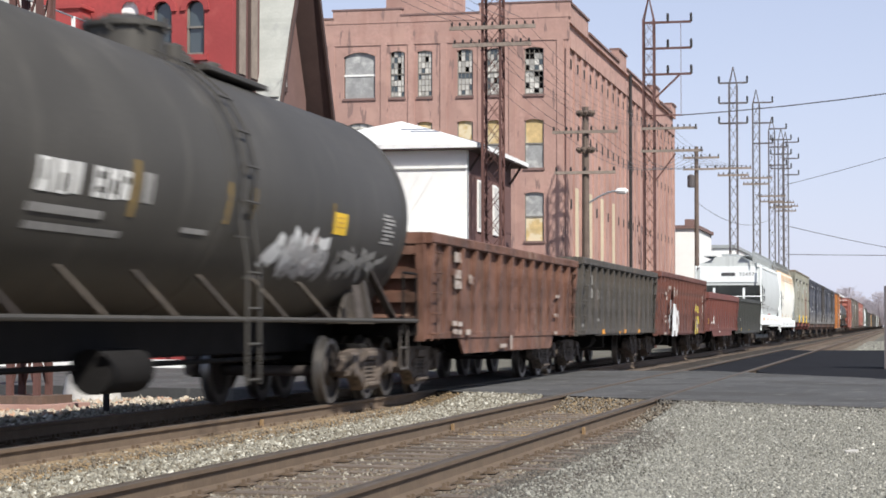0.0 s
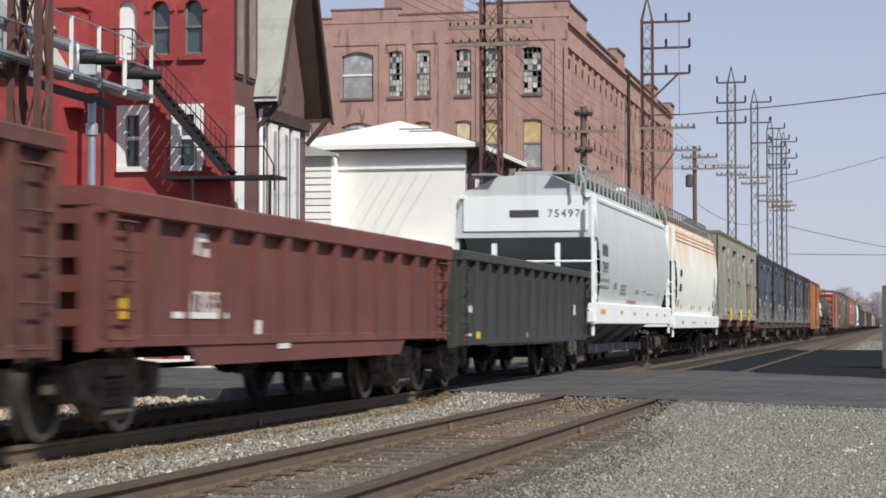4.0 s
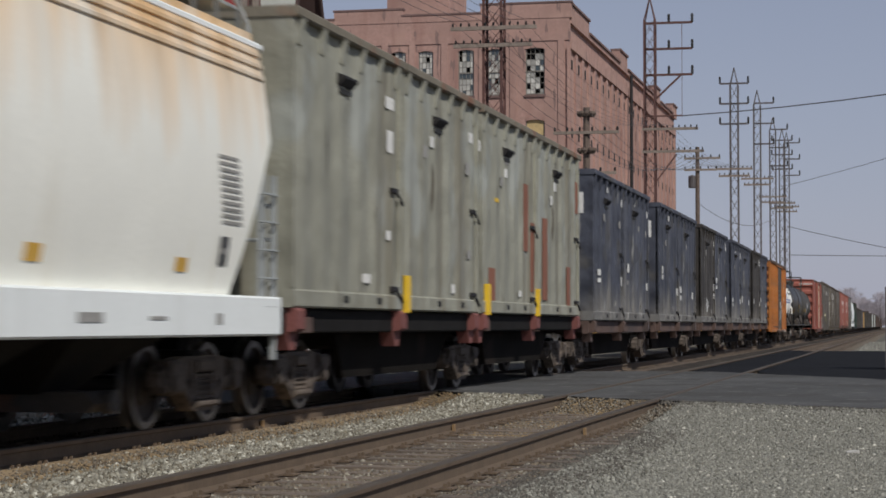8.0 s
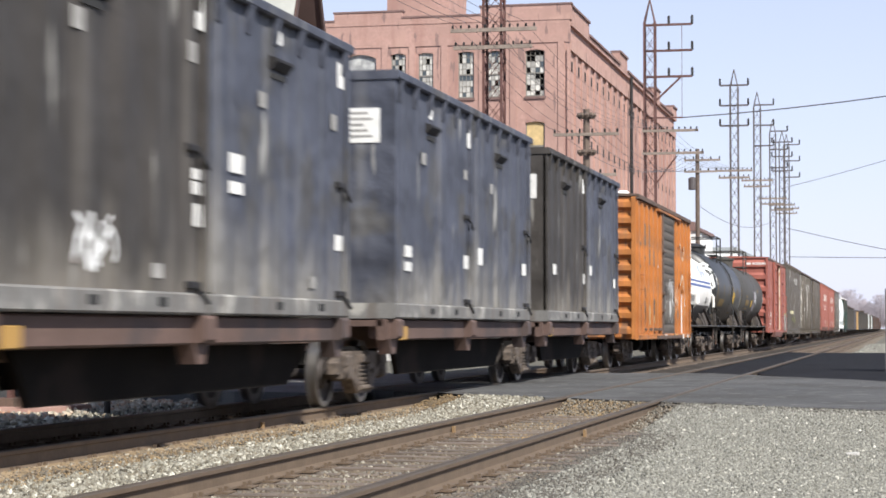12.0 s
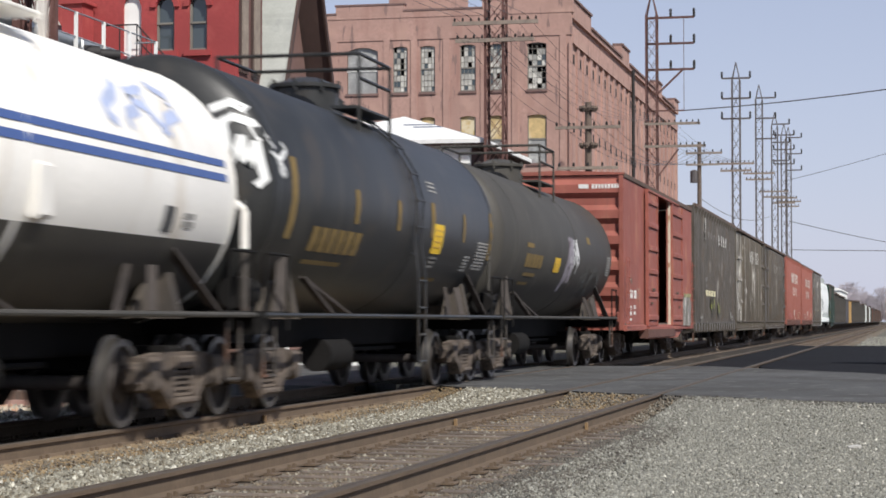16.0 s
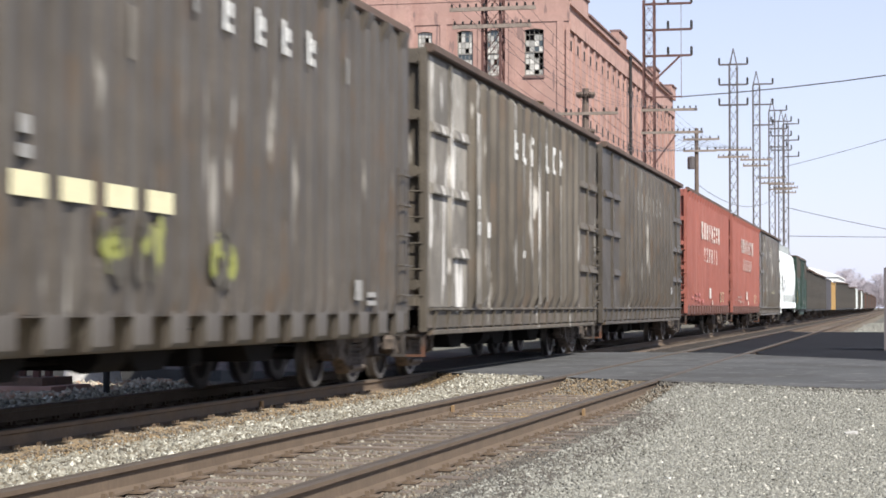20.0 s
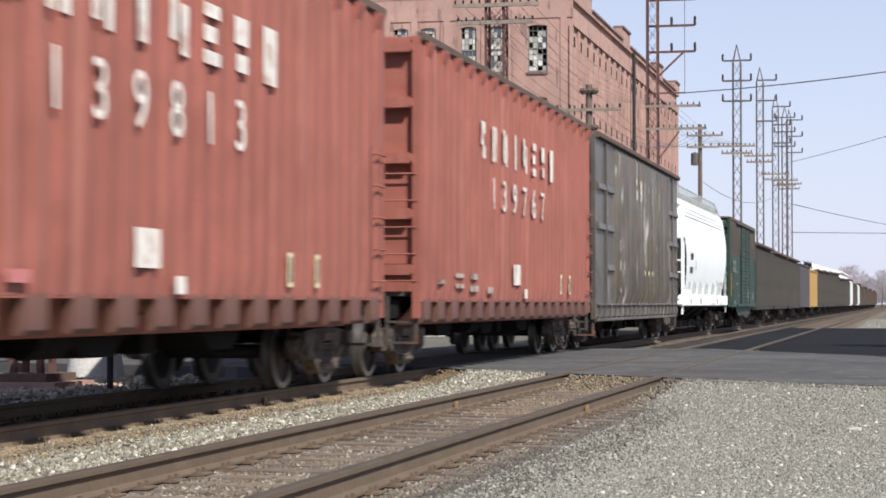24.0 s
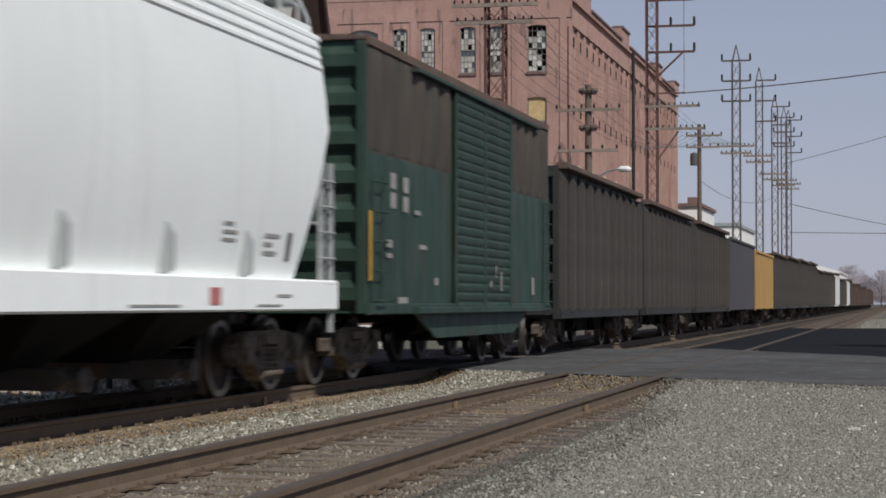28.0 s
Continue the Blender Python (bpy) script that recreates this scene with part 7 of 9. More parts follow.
    # far cars
    for s in (405, 418, 430):
        bars(by[s], M_MARKG, HALF - 0.156, [(1.4, 2.9, 0.2, 0.2), (9.6, 3.0, 0.2, 0.15), (5.5, 1.4, 0.3, 0.15)])


paint_marks()


# ---- ground, tracks and crossing ----
GZ = -0.24
solid("ground", Shape().box(-900, 900, -60, 2600, GZ - 0.5, GZ), M_GRAVEL, "grey gravel ground reaching the horizon", "ground", kind="structure")
RAIL = [(-0.075, -0.17), (0.075, -0.17), (0.075, -0.155), (0.012, -0.135), (0.010, -0.05), (0.036, -0.038), (0.038, -0.01), (0.03, 0.0), (-0.03, 0.0), (-0.038, -0.01), (-0.036, -0.038), (-0.010, -0.05), (-0.012, -0.135), (-0.075, -0.155)]


def rail(x):
    me = Shape().prism_y(RAIL, -8, 1500).mesh("rail", M_RAILS)
    me.materials.append(M_RAILTOP)
    for p in me.polygons:
        if p.center.z > -0.045 and abs(p.normal.y) < 0.5 and p.normal.z > 0.2:
            p.material_index = 1
    return me


def ballast_bed(name, x, label):
    s = Shape().prism_y([(x - 2.2, GZ - 0.02), (x - 1.55, -0.19), (x + 1.55, -0.19), (x + 2.2, GZ - 0.02)], -8, 1500)
    # the bed beneath the train is coloured dark, its shade included
    return solid(name, s, M_DIRTSHADE if x < -6 else M_BALLAST, label, "ballast", kind="structure")


TIE = Shape().cbox(-1.3, 1.3, -0.115, 0.115, -0.36, -0.172, 0.02).mesh("tie", M_TIE)
PLATE = Shape().cbox(-0.17, 0.17, -0.09, 0.09, -0.174, -0.158, 0.004)
for sx in (-0.11, 0.11):
    for sy in (-0.06, 0.06):
        PLATE.cbox(sx - 0.014, sx + 0.014, sy - 0.014, sy + 0.014, -0.16, -0.125, 0.004)
PLATE = PLATE.mesh("tie_plate", M_RAILS)
for nm, x0 in (("track_far", TRACK_T), ("track_near", TRACK_N)):
    tr = thing(nm, "worn railway track on wooden ties and stone ballast", "railway track", kind="structure")
    for sx in (-0.7525, 0.7525):
        part("rail", rail(x0), M_RAILS, tr, at=pose(x0 + sx, 0, 0))
    ballast_bed("ballast_bed_far" if x0 < -6 else "ballast_bed_near", x0, "bed of rust-stained stone ballast under a track")
    rng = random.Random(int(-x0 * 10))
    y, k = 4.0, 0
    while y < 120:
        if not (26.5 < y < 45.0):
            part("tie", TIE, M_TIE, tr, at=pose(x0 + rng.uniform(-0.06, 0.06), y, rng.uniform(-0.012, 0.004), 0, 0, rng.uniform(-1.2, 1.2)))
            if y < 32:
                for sx in (-0.7525, 0.7525):
                    part("tie_plate", PLATE, M_RAILS, tr, at=pose(x0 + sx, y, 0))
        y += 0.53
    s = Shape()
    while y < 700:
        s.box(x0 - 1.3, x0 + 1.3, y - 0.11, y + 0.11, -0.3, -0.172)
        y += 0.53
    tagged(part("far_ties", s, M_TIE, tr), kind="stuff")

# the street that crosses the line, slightly askew, flush with the rail heads
solid("road", Shape().prism_z([(-60, 45), (-8.6, 31.2), (-8.6, 44.6), (-60, 60)], GZ - 0.1, -0.06), M_ASPHALT, "grey asphalt street beyond the tracks", "road", kind="structure")
cross = thing("road_crossing", "grey asphalt level crossing over both tracks", "level crossing", kind="structure")


def near_edge(x):
    return 25.0 + (0.0 - x) * 0.78


def far_edge(x):
    return 38.5 - x * 1.55 if x > -4 else 44.7


edge_rng = random.Random(77)


def ragged(x0, x1, line, step=0.22, depth=0.1):
    """Points along a broken asphalt edge."""
    n = max(2, int(abs(x1 - x0) / step))
    pts = []
    for k in range(n + 1):
        x = x0 + (x1 - x0) * k / n
        pts.append((x, line(x) + edge_rng.uniform(-depth, depth) + 0.08 * math.sin(x * 5)))
    return pts


for a, b in ((-9.6, TRACK_T - 0.80), (TRACK_T - 0.68, TRACK_T + 0.68), (TRACK_T + 0.80, TRACK_N - 0.80), (TRACK_N - 0.68, TRACK_N + 0.68), (TRACK_N + 0.80, 30.0)):
    if b > 5:
        poly = ragged(a, 0.6, near_edge) + [(30, 2.0), (30, 16)] + ragged(0.6, a, far_edge, 0.3, 0.15)
    else:
        poly = ragged(a, b, near_edge) + ragged(b, a, far_edge, 0.3, 0.15)
    part("paving", Shape().prism_z(poly, GZ - 0.1, -0.014), M_ASPHALT, cross)


tar = thing("black_paving", "strip of fresh black asphalt round the near track", "paving", kind="structure")
part("paving", Shape().prism_z([(TRACK_N - 0.68, 45.2), (TRACK_N - 0.45, 44.6), (TRACK_N + 0.5, 44.2), (TRACK_N + 0.68, 44.8), (TRACK_N + 0.68, 84), (TRACK_N - 0.68, 88)], GZ - 0.05, -0.05), M_TAR, tar)
part("paving", Shape().prism_z([(TRACK_N + 0.82, 46.5), (TRACK_N + 1.0, 45.2), (TRACK_N + 1.3, 44.4), (0.0, 37.6), (12, 24), (12, 86), (TRACK_N + 0.82, 86)], GZ - 0.05, -0.05), M_TAR, tar)


def scatter(name, label, material, n, area, size, z, seed, kind="stuff", avoid=None):
    """Loose angular stones strewn over an area (x0, x1, y0, y1)."""
    rng = np.random.default_rng(seed)
    x0, x1, y0, y1 = area
    px = rng.uniform(x0, x1, n)
    # nearer ground holds more of them
    py = y0 + (y1 - y0) * rng.uniform(0, 1, n) ** 1.6
    if avoid:
        keep = avoid(px, py)
        px, py = px[keep], py[keep]
    n = len(px)
    sz = size * rng.uniform(0.55, 1.35, n)
    pz = z(px, py) if callable(z) else np.full(n, float(z))
    base = np.array([(-1, 0, 0), (1, 0, 0), (0, -1, 0), (0, 1, 0), (0, 0, -0.8), (0, 0, 0.8)]) * 0.62
    v = base[None] * (1 + rng.uniform(-0.4, 0.3, (n, 6, 1))) + rng.uniform(-0.2, 0.2, (n, 6, 3))
    v = v * sz[:, None, None] * rng.uniform(0.65, 1.25, (n, 1, 3))
    q = rng.normal(size=(n, 4))
    q /= np.linalg.norm(q, axis=1)[:, None]
    w, x, y, zz = q.T
    R = np.stack([1 - 2 * (y * y + zz * zz), 2 * (x * y - w * zz), 2 * (x * zz + w * y), 2 * (x * y + w * zz), 1 - 2 * (x * x + zz * zz), 2 * (y * zz - w * x),
                  2 * (x * zz - w * y), 2 * (y * zz + w * x), 1 - 2 * (x * x + y * y)], 1).reshape(n, 3, 3)
    v = np.einsum("nij,nkj->nki", R, v)
    v += np.stack([px, py, pz + sz * 0.22], 1)[:, None, :]
    tris = np.array([(0, 2, 5), (2, 1, 5), (1, 3, 5), (3, 0, 5), (2, 0, 4), (1, 2, 4), (3, 1, 4), (0, 3, 4)])
    f = (tris[None] + 6 * np.arange(n)[:, None, None]).reshape(-1, 3)
    me = bpy.data.meshes.new(name)
    me.vertices.add(n * 6)
    me.vertices.foreach_set("co", v.reshape(-1))
    me.loops.add(len(f) * 3)
    me.loops.foreach_set("vertex_index", f.reshape(-1).astype(np.int32))
    me.polygons.add(len(f))
    me.polygons.foreach_set("loop_start", np.arange(0, len(f) * 3, 3, dtype=np.int32))
    me.update(calc_edges=True)
    me.materials.append(material)
    ob = new(name, me)
    return tagged(ob, label, "gravel", kind=kind)


off_road = lambda x, y: ~((y > 24.93 - x * 0.78) & (y < 45.5)) & (x < 0.6 + 0.012 * y)
def rise(x, y, base, run):
    """Height of the loose stone that is banked up against the crossing's edge."""
    return base + (-0.03 - base) * np.clip(1 - (25.0 - 0.78 * x - y) / run, 0, 1) ** 1.5


def bank(name, x0, x1, base, run, material, label):
    nx, ny = 8, 24
    vs = []
    for i in range(nx + 1):
        x = x0 + (x1 - x0) * i / nx
        for j in range(ny + 1):
            y = 8 + (near_edge(x) - 0.01 - 8) * (j / ny) ** 0.6
            vs.append((x, y, float(rise(x, y, base, run)) - 0.012))
    fs = [(i * (ny + 1) + j, (i + 1) * (ny + 1) + j, (i + 1) * (ny + 1) + j + 1, i * (ny + 1) + j + 1) for i in range(nx) for j in range(ny)]
    return solid(name, Shape().add(vs, fs), material, label, "gravel", kind="structure")


bank("gravel_bank", -2.95, 1.2, GZ + 0.01, 7.0, M_GRAVEL, "grey gravel banked up to the crossing")
bank("ballast_bank", -6.9, -4.95, -0.19, 3.0, M_BALLAST, "ballast banked up to the crossing between tracks")
bank("shoulder_bank", -3.22, -2.94, -0.19, 3.5, M_DIRTSHADE, "dark dirt banked against the near rail")
bank("crib_bank", -4.7, -3.42, -0.2, 2.2, M_BALLAST, "dirt banked up to the crossing between rails")
scatter("gravel", "loose grey crushed stone beside the track", M_STONEG, 170000, (-2.9, 0.2, 12.5, 27.5), 0.024, lambda x, y: rise(x, y, GZ + 0.01, 7.0), 3, avoid=off_road)
def shoulder(x, y):
    """Top of the stone beside the near rail, falling off to the open gravel."""
    return np.maximum(rise(x, y, np.interp(x, [-3.2, -2.5, -1.9], [-0.19, -0.19, GZ + 0.01]), 5.0), GZ)


scatter("gravel_shoulder", "dark mixed stone beside the near rail", M_STONED, 17000, (-2.92, -2.3, 11.5, 28), 0.026, shoulder, 23, avoid=off_road)
scatter("tie_end_stones", "brown stone round the tie ends of the near track", M_STONEB, 6000, (-3.2, -2.75, 11.5, 28), 0.03, lambda x, y: shoulder(x, y) - 0.012, 26, avoid=off_road)
scatter("gravel_slope", "grey stone spread beside the near rail", M_STONEG, 22000, (-2.75, -1.75, 11.5, 28), 0.027, shoulder, 24, avoid=off_road)
scatter("gravel_chunks", "larger pale stones among the gravel", M_STONEP, 1300, (-2.8, 0.2, 12.5, 27.5), 0.032, lambda x, y: rise(x, y, GZ + 0.01, 7.0), 13, avoid=off_road)
scatter("asphalt_crumbs", "dark crumbs along the crossing's broken edge", M_STONED, 16000, (-3.2, 0.9, 22, 28), 0.03, lambda x, y: rise(x, y, GZ + 0.015, 7.0), 33, avoid=lambda x, y: (y < 25.1 - 0.78 * x) & (y > 24.35 - 0.78 * x))
scatter("gravel_far", "loose grey crushed stone along the line", M_STONEG, 14000, (-2.2, 0.6, 87, 150), 0.10, GZ, 4, avoid=off_road)
scatter("ballast_stones", "pale loose ballast between the tracks", M_STONES, 60000, (-6.5, -5.1, 9, 33), 0.042, lambda x, y: rise(x, y, -0.195, 3.0), 5, avoid=off_road)
on_near = lambda x, y: off_road(x, y) & (np.abs(np.abs(x - TRACK_N) - 0.7525) > 0.1)
scatter("ballast_cribs", "rust-stained ballast between the ties", M_STONEB, 30000, (-5.3, -2.75, 11, 31), 0.034, lambda x, y: np.where(np.abs(x - TRACK_N) < 0.7, rise(x, y, -0.205, 2.2), -0.21), 6, avoid=on_near)
solid("dirt_strip", Shape().prism_y([(-7.10, -0.2), (-7.09, -0.155), (-6.8, -0.16), (-6.4, -0.19), (-6.4, -0.22)], -8, 29.5), M_DIRT, "ochre cinder dirt beside the train's track", "dirt", kind="structure")
scatter("ballast_shoulder", "rusty crumbs on the dirt beside the track", M_STONEB, 4500, (-7.05, -6.45, 9, 29.5), 0.026, -0.168, 7, avoid=off_road)
scatter("ochre_cinders", "ochre cinders swept against the crossing", M_STONEO, 4500, (-4.7, -3.4, 21.0, 28.5), 0.028, lambda x, y: rise(x, y, -0.2, 2.2), 41, avoid=off_road)
scatter("ochre_cinders", "ochre cinders along the train's rail", M_STONEO, 6000, (-7.05, -6.35, 12, 31), 0.026, lambda x, y: np.maximum(-0.178, rise(x, y, -0.195, 3.0)), 42, avoid=off_road)
solid("pale_stone", Shape().prism_z([(-0.06, -0.03), (0.03, -0.045), (0.075, 0.0), (0.04, 0.05), (-0.05, 0.04)], -0.01, 0.035), M_CONC, "flat whitish stone lying on the gravel", "stone", at=pose(-0.46, 19.43, GZ + 0.02, 4, -6, 20))
for x, y in ((-7.1, 21.8), (-4.77, 21.35), (-3.26, 20.91)):
    solid("rail_anchor", Shape().cbox(-0.005, 0.02, -0.04, 0.04, -0.165, -0.07, 0.008), M_OCHREC, "ochre-painted steel clip on the rail's web", "rail clip", at=pose(x, y, 0))
scatter("ballast_beyond", "grey ballast beyond the tracks", M_STONES, 12000, (-14, -8.8, 20, 60), 0.06, GZ, 8, avoid=lambda x, y: ~((y > 30) & (y < 62)))


# ---- buildings ----
def window(parent, x0, x1, z0, z1, y, kind, cols=4, rows=8, d=0.0):
    """A window in a wall that faces -y: sill, frame, glazing bars and single panes."""
    w = part("window", Shape().box(x0 - 0.06, x1 + 0.06, y - 0.08, y + 0.02, z0 - 0.14, z0), M_BRICKD, parent)
    if kind in ("board", "board_low"):
        m = (z0 + z1) / 2
        lo, hi = (M_BOARD, M_GLASSB) if kind == "board_low" else (M_GLASSB, M_BOARD)
        part("board", Shape().box(x0, x1, y + 0.10, y + 0.14, m, z1), hi, w, "bare plywood board" if hi is M_BOARD else "dusty pane")
        part("board", Shape().box(x0, x1, y + 0.10, y + 0.14, z0, m), lo, w, "bare plywood board" if lo is M_BOARD else "dusty pane")
        part("mullion", Shape().box(x0, x1, y + 0.06, y + 0.12, m - 0.05, m + 0.05), M_SASH, w)
        for x in (x0, x1 - 0.06):
            part("jamb", Shape().box(x, x + 0.06, y + 0.05, y + 0.098, z0, z1), M_SASH, w)
        return w
    if kind == "block":
        for a, b in ((z0, (z0 + z1) / 2 - 0.05), ((z0 + z1) / 2 + 0.05, z1)):
            part("pane", Shape().box(x0 + 0.05, x1 - 0.05, y + 0.12, y + 0.15, a, b), M_GLASSB, w)
        part("mullion", Shape().box(x0, x1, y + 0.08, y + 0.14, (z0 + z1) / 2 - 0.06, (z0 + z1) / 2 + 0.06), M_TRIM, w)
        return w
    fr = Shape()
    for x in (x0, x1 - 0.06):
        fr.box(x, x + 0.06, y + 0.06, y + 0.14, z0, z1)
    for z in (z0, (z0 + z1) / 2 - 0.04, z1 - 0.06):
        fr.box(x0, x1, y + 0.05, y + 0.15, z, z + 0.08)
    for k in range(1, cols):
        x = x0 + (x1 - x0) * k / cols
        fr.box(x - 0.015, x + 0.015, y + 0.08, y + 0.12, z0, z1)
    for k in range(1, rows):
        z = z0 + (z1 - z0) * k / rows
        fr.box(x0, x1, y + 0.08, y + 0.12, z - 0.015, z + 0.015)
    part("window_frame", fr, M_SASH, w)
    rng = random.Random(int(x0 * 100) + int(z0 * 10))
    for i in range(cols):
        for j in range(rows):
            u = rng.random()
            if u < 0.07 + d:
                continue
            xa, xb = x0 + (x1 - x0) * i / cols, x0 + (x1 - x0) * (i + 1) / cols
            za, zb = z0 + (z1 - z0) * j / rows, z0 + (z1 - z0) * (j + 1) / rows
            part("pane", Shape().box(xa, xb, y + 0.095, y + 0.105, za, zb), M_GLASSP if u < 0.88 else M_GLASS, w)
    return w


def wall_with_holes(x0, x1, z0, z1, y0, y1, holes):
    """A wall facing -y from boxes around rectangular holes (xa, xb, za, zb) that do not overlap in x unless stacked."""
    cx = sorted({x0, x1, *[h[0] for h in holes], *[h[1] for h in holes]})
    cz = sorted({z0, z1, *[h[2] for h in holes], *[h[3] for h in holes]})
    nx, nz = len(cx), len(cz)
    vs = [(x, y, z) for y in (y0, y1) for x in cx for z in cz]
    at = lambda s, i, j: s * nx * nz + i * nz + j
    full = [[not any(h[0] < (cx[i] + cx[i + 1]) / 2 < h[1] and h[2] < (cz[j] + cz[j + 1]) / 2 < h[3] for h in holes) for j in range(nz - 1)] for i in range(nx - 1)]
    on = lambda i, j: 0 <= i < nx - 1 and 0 <= j < nz - 1 and full[i][j]
    fs = []
    for i in range(nx - 1):
        for j in range(nz - 1):
            if not full[i][j]:
                continue
            fs.append((at(0, i, j), at(0, i + 1, j), at(0, i + 1, j + 1), at(0, i, j + 1)))
            fs.append((at(1, i, j), at(1, i, j + 1), at(1, i + 1, j + 1), at(1, i + 1, j)))
            for (di, dj), (p, q) in (((-1, 0), ((i, j), (i, j + 1))), ((1, 0), ((i + 1, j), (i + 1, j + 1))), ((0, -1), ((i, j), (i + 1, j))), ((0, 1), ((i, j + 1), (i + 1, j + 1)))):
                if not on(i + di, j + dj):
                    fs.append((at(0, *p), at(0, *q), at(1, *q), at(1, *p)))
    return Shape().add(vs, fs)


def factory():
    b = thing("factory_building", "old five-storey red brick factory with broken windows", "building")
    YF, XR, XL, YB, H = 116.7, -19.0, -46.0, 174.0, 19.3
    rows = ((1.6, 4.5), (6.0, 8.9), (10.35, 13.25), (14.75, 17.55))
    cols = [(-32.8, -30.85, "block"), (-29.9, -29.0, "pane"), (-28.2, -27.3, "pane"), (-25.75, -24.8, "pane"), (-23.95, -23.1, "pane"), (-21.65, -20.5, "pane"),
            (-35.6, -34.7, "pane"), (-38.2, -37.2, "pane"), (-41, -40, "pane")]
    holes = [(a, c, z0, z1) for a, c, _ in cols for z0, z1 in rows]
    part("front_wall", wall_with_holes(XL, XR, -1, H, YF, YF + 0.4, holes), M_BRICK, b)
    # dark sheet added for the shade of the rooms behind
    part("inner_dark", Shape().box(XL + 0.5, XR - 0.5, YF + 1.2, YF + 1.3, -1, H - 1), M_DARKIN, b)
    for a, c, k in cols:
        for i, (z0, z1) in enumerate(rows):
            kk = k
            if i == 2:
                kk = "board" if a > -32 else "pane"
            if i == 1:
                kk = "board_low" if a > -22 else "pane"
            if i == 0 and k == "pane":
                kk = "board"
            window(b, a, c, z0, z1, YF, kk, 4, 8, 0.3 if a > -22 and i == 3 else 0.0)
            # segmental brick arch that closes the corners of the head
            low = 0.26 if c - a > 1.5 else 0.09
            arc = [(a + (c - a) * j / 8, z1 - low * (j / 4 - 1) ** 2) for j in range(9)]
            vs = [(x, YF + e, z) for e in (-0.03, 0.05) for x, z in arc] + [(x, YF + e, z1 + 0.16 - 0.5 * (z1 - z)) for e in (-0.03, 0.05) for x, z in arc]
            fs = [f for j in range(8) for f in ((j, j + 1, j + 19, j + 18), (j + 9, j + 27, j + 28, j + 10), (j, j + 9, j + 10, j + 1), (j + 18, j + 19, j + 28, j + 27))] + [(0, 18, 27, 9), (8, 17, 35, 26)]
            part("window_arch", Shape().add(vs, fs), M_BRICK, b)
    for x in (-33.6, -30.3, -28.6, -26.6, -24.3, -22.4, -19.5):
        part("pilaster", Shape().box(x - 0.2, x + 0.2, YF - 0.05, YF - 0.002, -1, 17.95), M_BRICK, b)
    part("cornice", Shape().box(XL, XR + 0.06, YF - 0.05, YF - 0.002, 17.95, 18.45), M_BRICK, b)
    for a, c, z in ((XL, -33.5, 19.6), (-33.5, -29.2, 20.1), (-29.2, -24.4, 19.7), (-24.4, XR + 0.1, 20.2)):
        part("parapet", Shape().box(a, c, YF - 0.03, YF + 0.4, H, z), M_BRICK, b)
        part("parapet_cap", Shape().box(a - 0.06, c + 0.06, YF - 0.07, YF + 0.45, z, z + 0.1), M_BRICKD, b)
    part("stair_tower", Shape().box(-31.2, -27.2, YF + 4, YF + 9, H - 1, 22.6), M_BRICK, b)
    # flank along the line: bays between brick piers
    part("side_wall", Shape().box(XR - 0.55, XR - 0.15, YF + 0.4, YB, -1, H), M_BRICK, b)
    n = 22
    for k in range(n + 1):
        y = YF + 0.4 + (YB - YF - 0.4) * k / n
        part("pier", Shape().box(XR - 0.15, XR - 0.03, y - 0.5, y + 0.35, -1, 17.5), M_BRICK, b)
    part("side_cornice", Shape().box(XR - 0.15, XR + 0.04, YF + 0.4, YB, 17.5, 18.1), M_BRICK, b)
    s = Shape()
    for k in range(n):
        y = YF + 0.4 + (YB - YF - 0.4) * (k + 0.5) / n
        for z in (16.4, 12.3, 8.0):
            s = Shape().box(XR - 0.148, XR - 0.10, y - 0.28, y + 0.12, z, z + 0.55)
            # a dark plate on the wall gives each hole its shade
            part("vent_hole", s, M_DARKIN, b)
    for y in (119.9, 125.4, 130.4, 135.8):
        part("boarded_window", Shape().box(XR - 0.148, XR - 0.02, y - 0.6, y + 0.6, 3.4, 9.3), M_BOARDW, b, "tall cream-boarded window")
    for a, c, z in ((YF - 0.1, YF + 7, 20.1), (YF + 7, YF + 21, 19.3), (YF + 21, YF + 25, 20.2), (YF + 25, YF + 42, 19.3), (YF + 42, YF + 45, 20.1), (YF + 45, YB - 3, 19.2), (YB - 3, YB, 20.0)):
        part("parapet", Shape().box(XR - 0.5, XR + 0.05, a + 0.42, c + 0.42, H - 0.3, z), M_BRICK, b)
        part("parapet_cap", Shape().box(XR - 0.6, XR + 0.15, a + 0.4, c + 0.42, z, z + 0.14), M_BRICKD, b)
    part("drainpipe", Shape().tube((XR + 0.25, YF + 26, 0), (XR + 0.25, YF + 26, 19), 0.12, 8), M_IRON, b)
    part("roof", Shape().box(XL, XR - 0.4, YF + 0.4, YB, H - 0.6, H - 0.3), M_BRICKD, b)
    part("back_wall", Shape().box(XL, XR - 0.55, YB - 0.4, YB, -1, H), M_BRICK, b)
    part("far_wall", Shape().box(XL, XL + 0.4, YF + 0.4, YB - 0.4, -1, H), M_BRICK, b)
    return b


M_BOARDW = mat("cream_painted_board", (0.62, 0.52, 0.36), 0.8, 0, 0.12, 1.5, 0.1, 15)
factory()


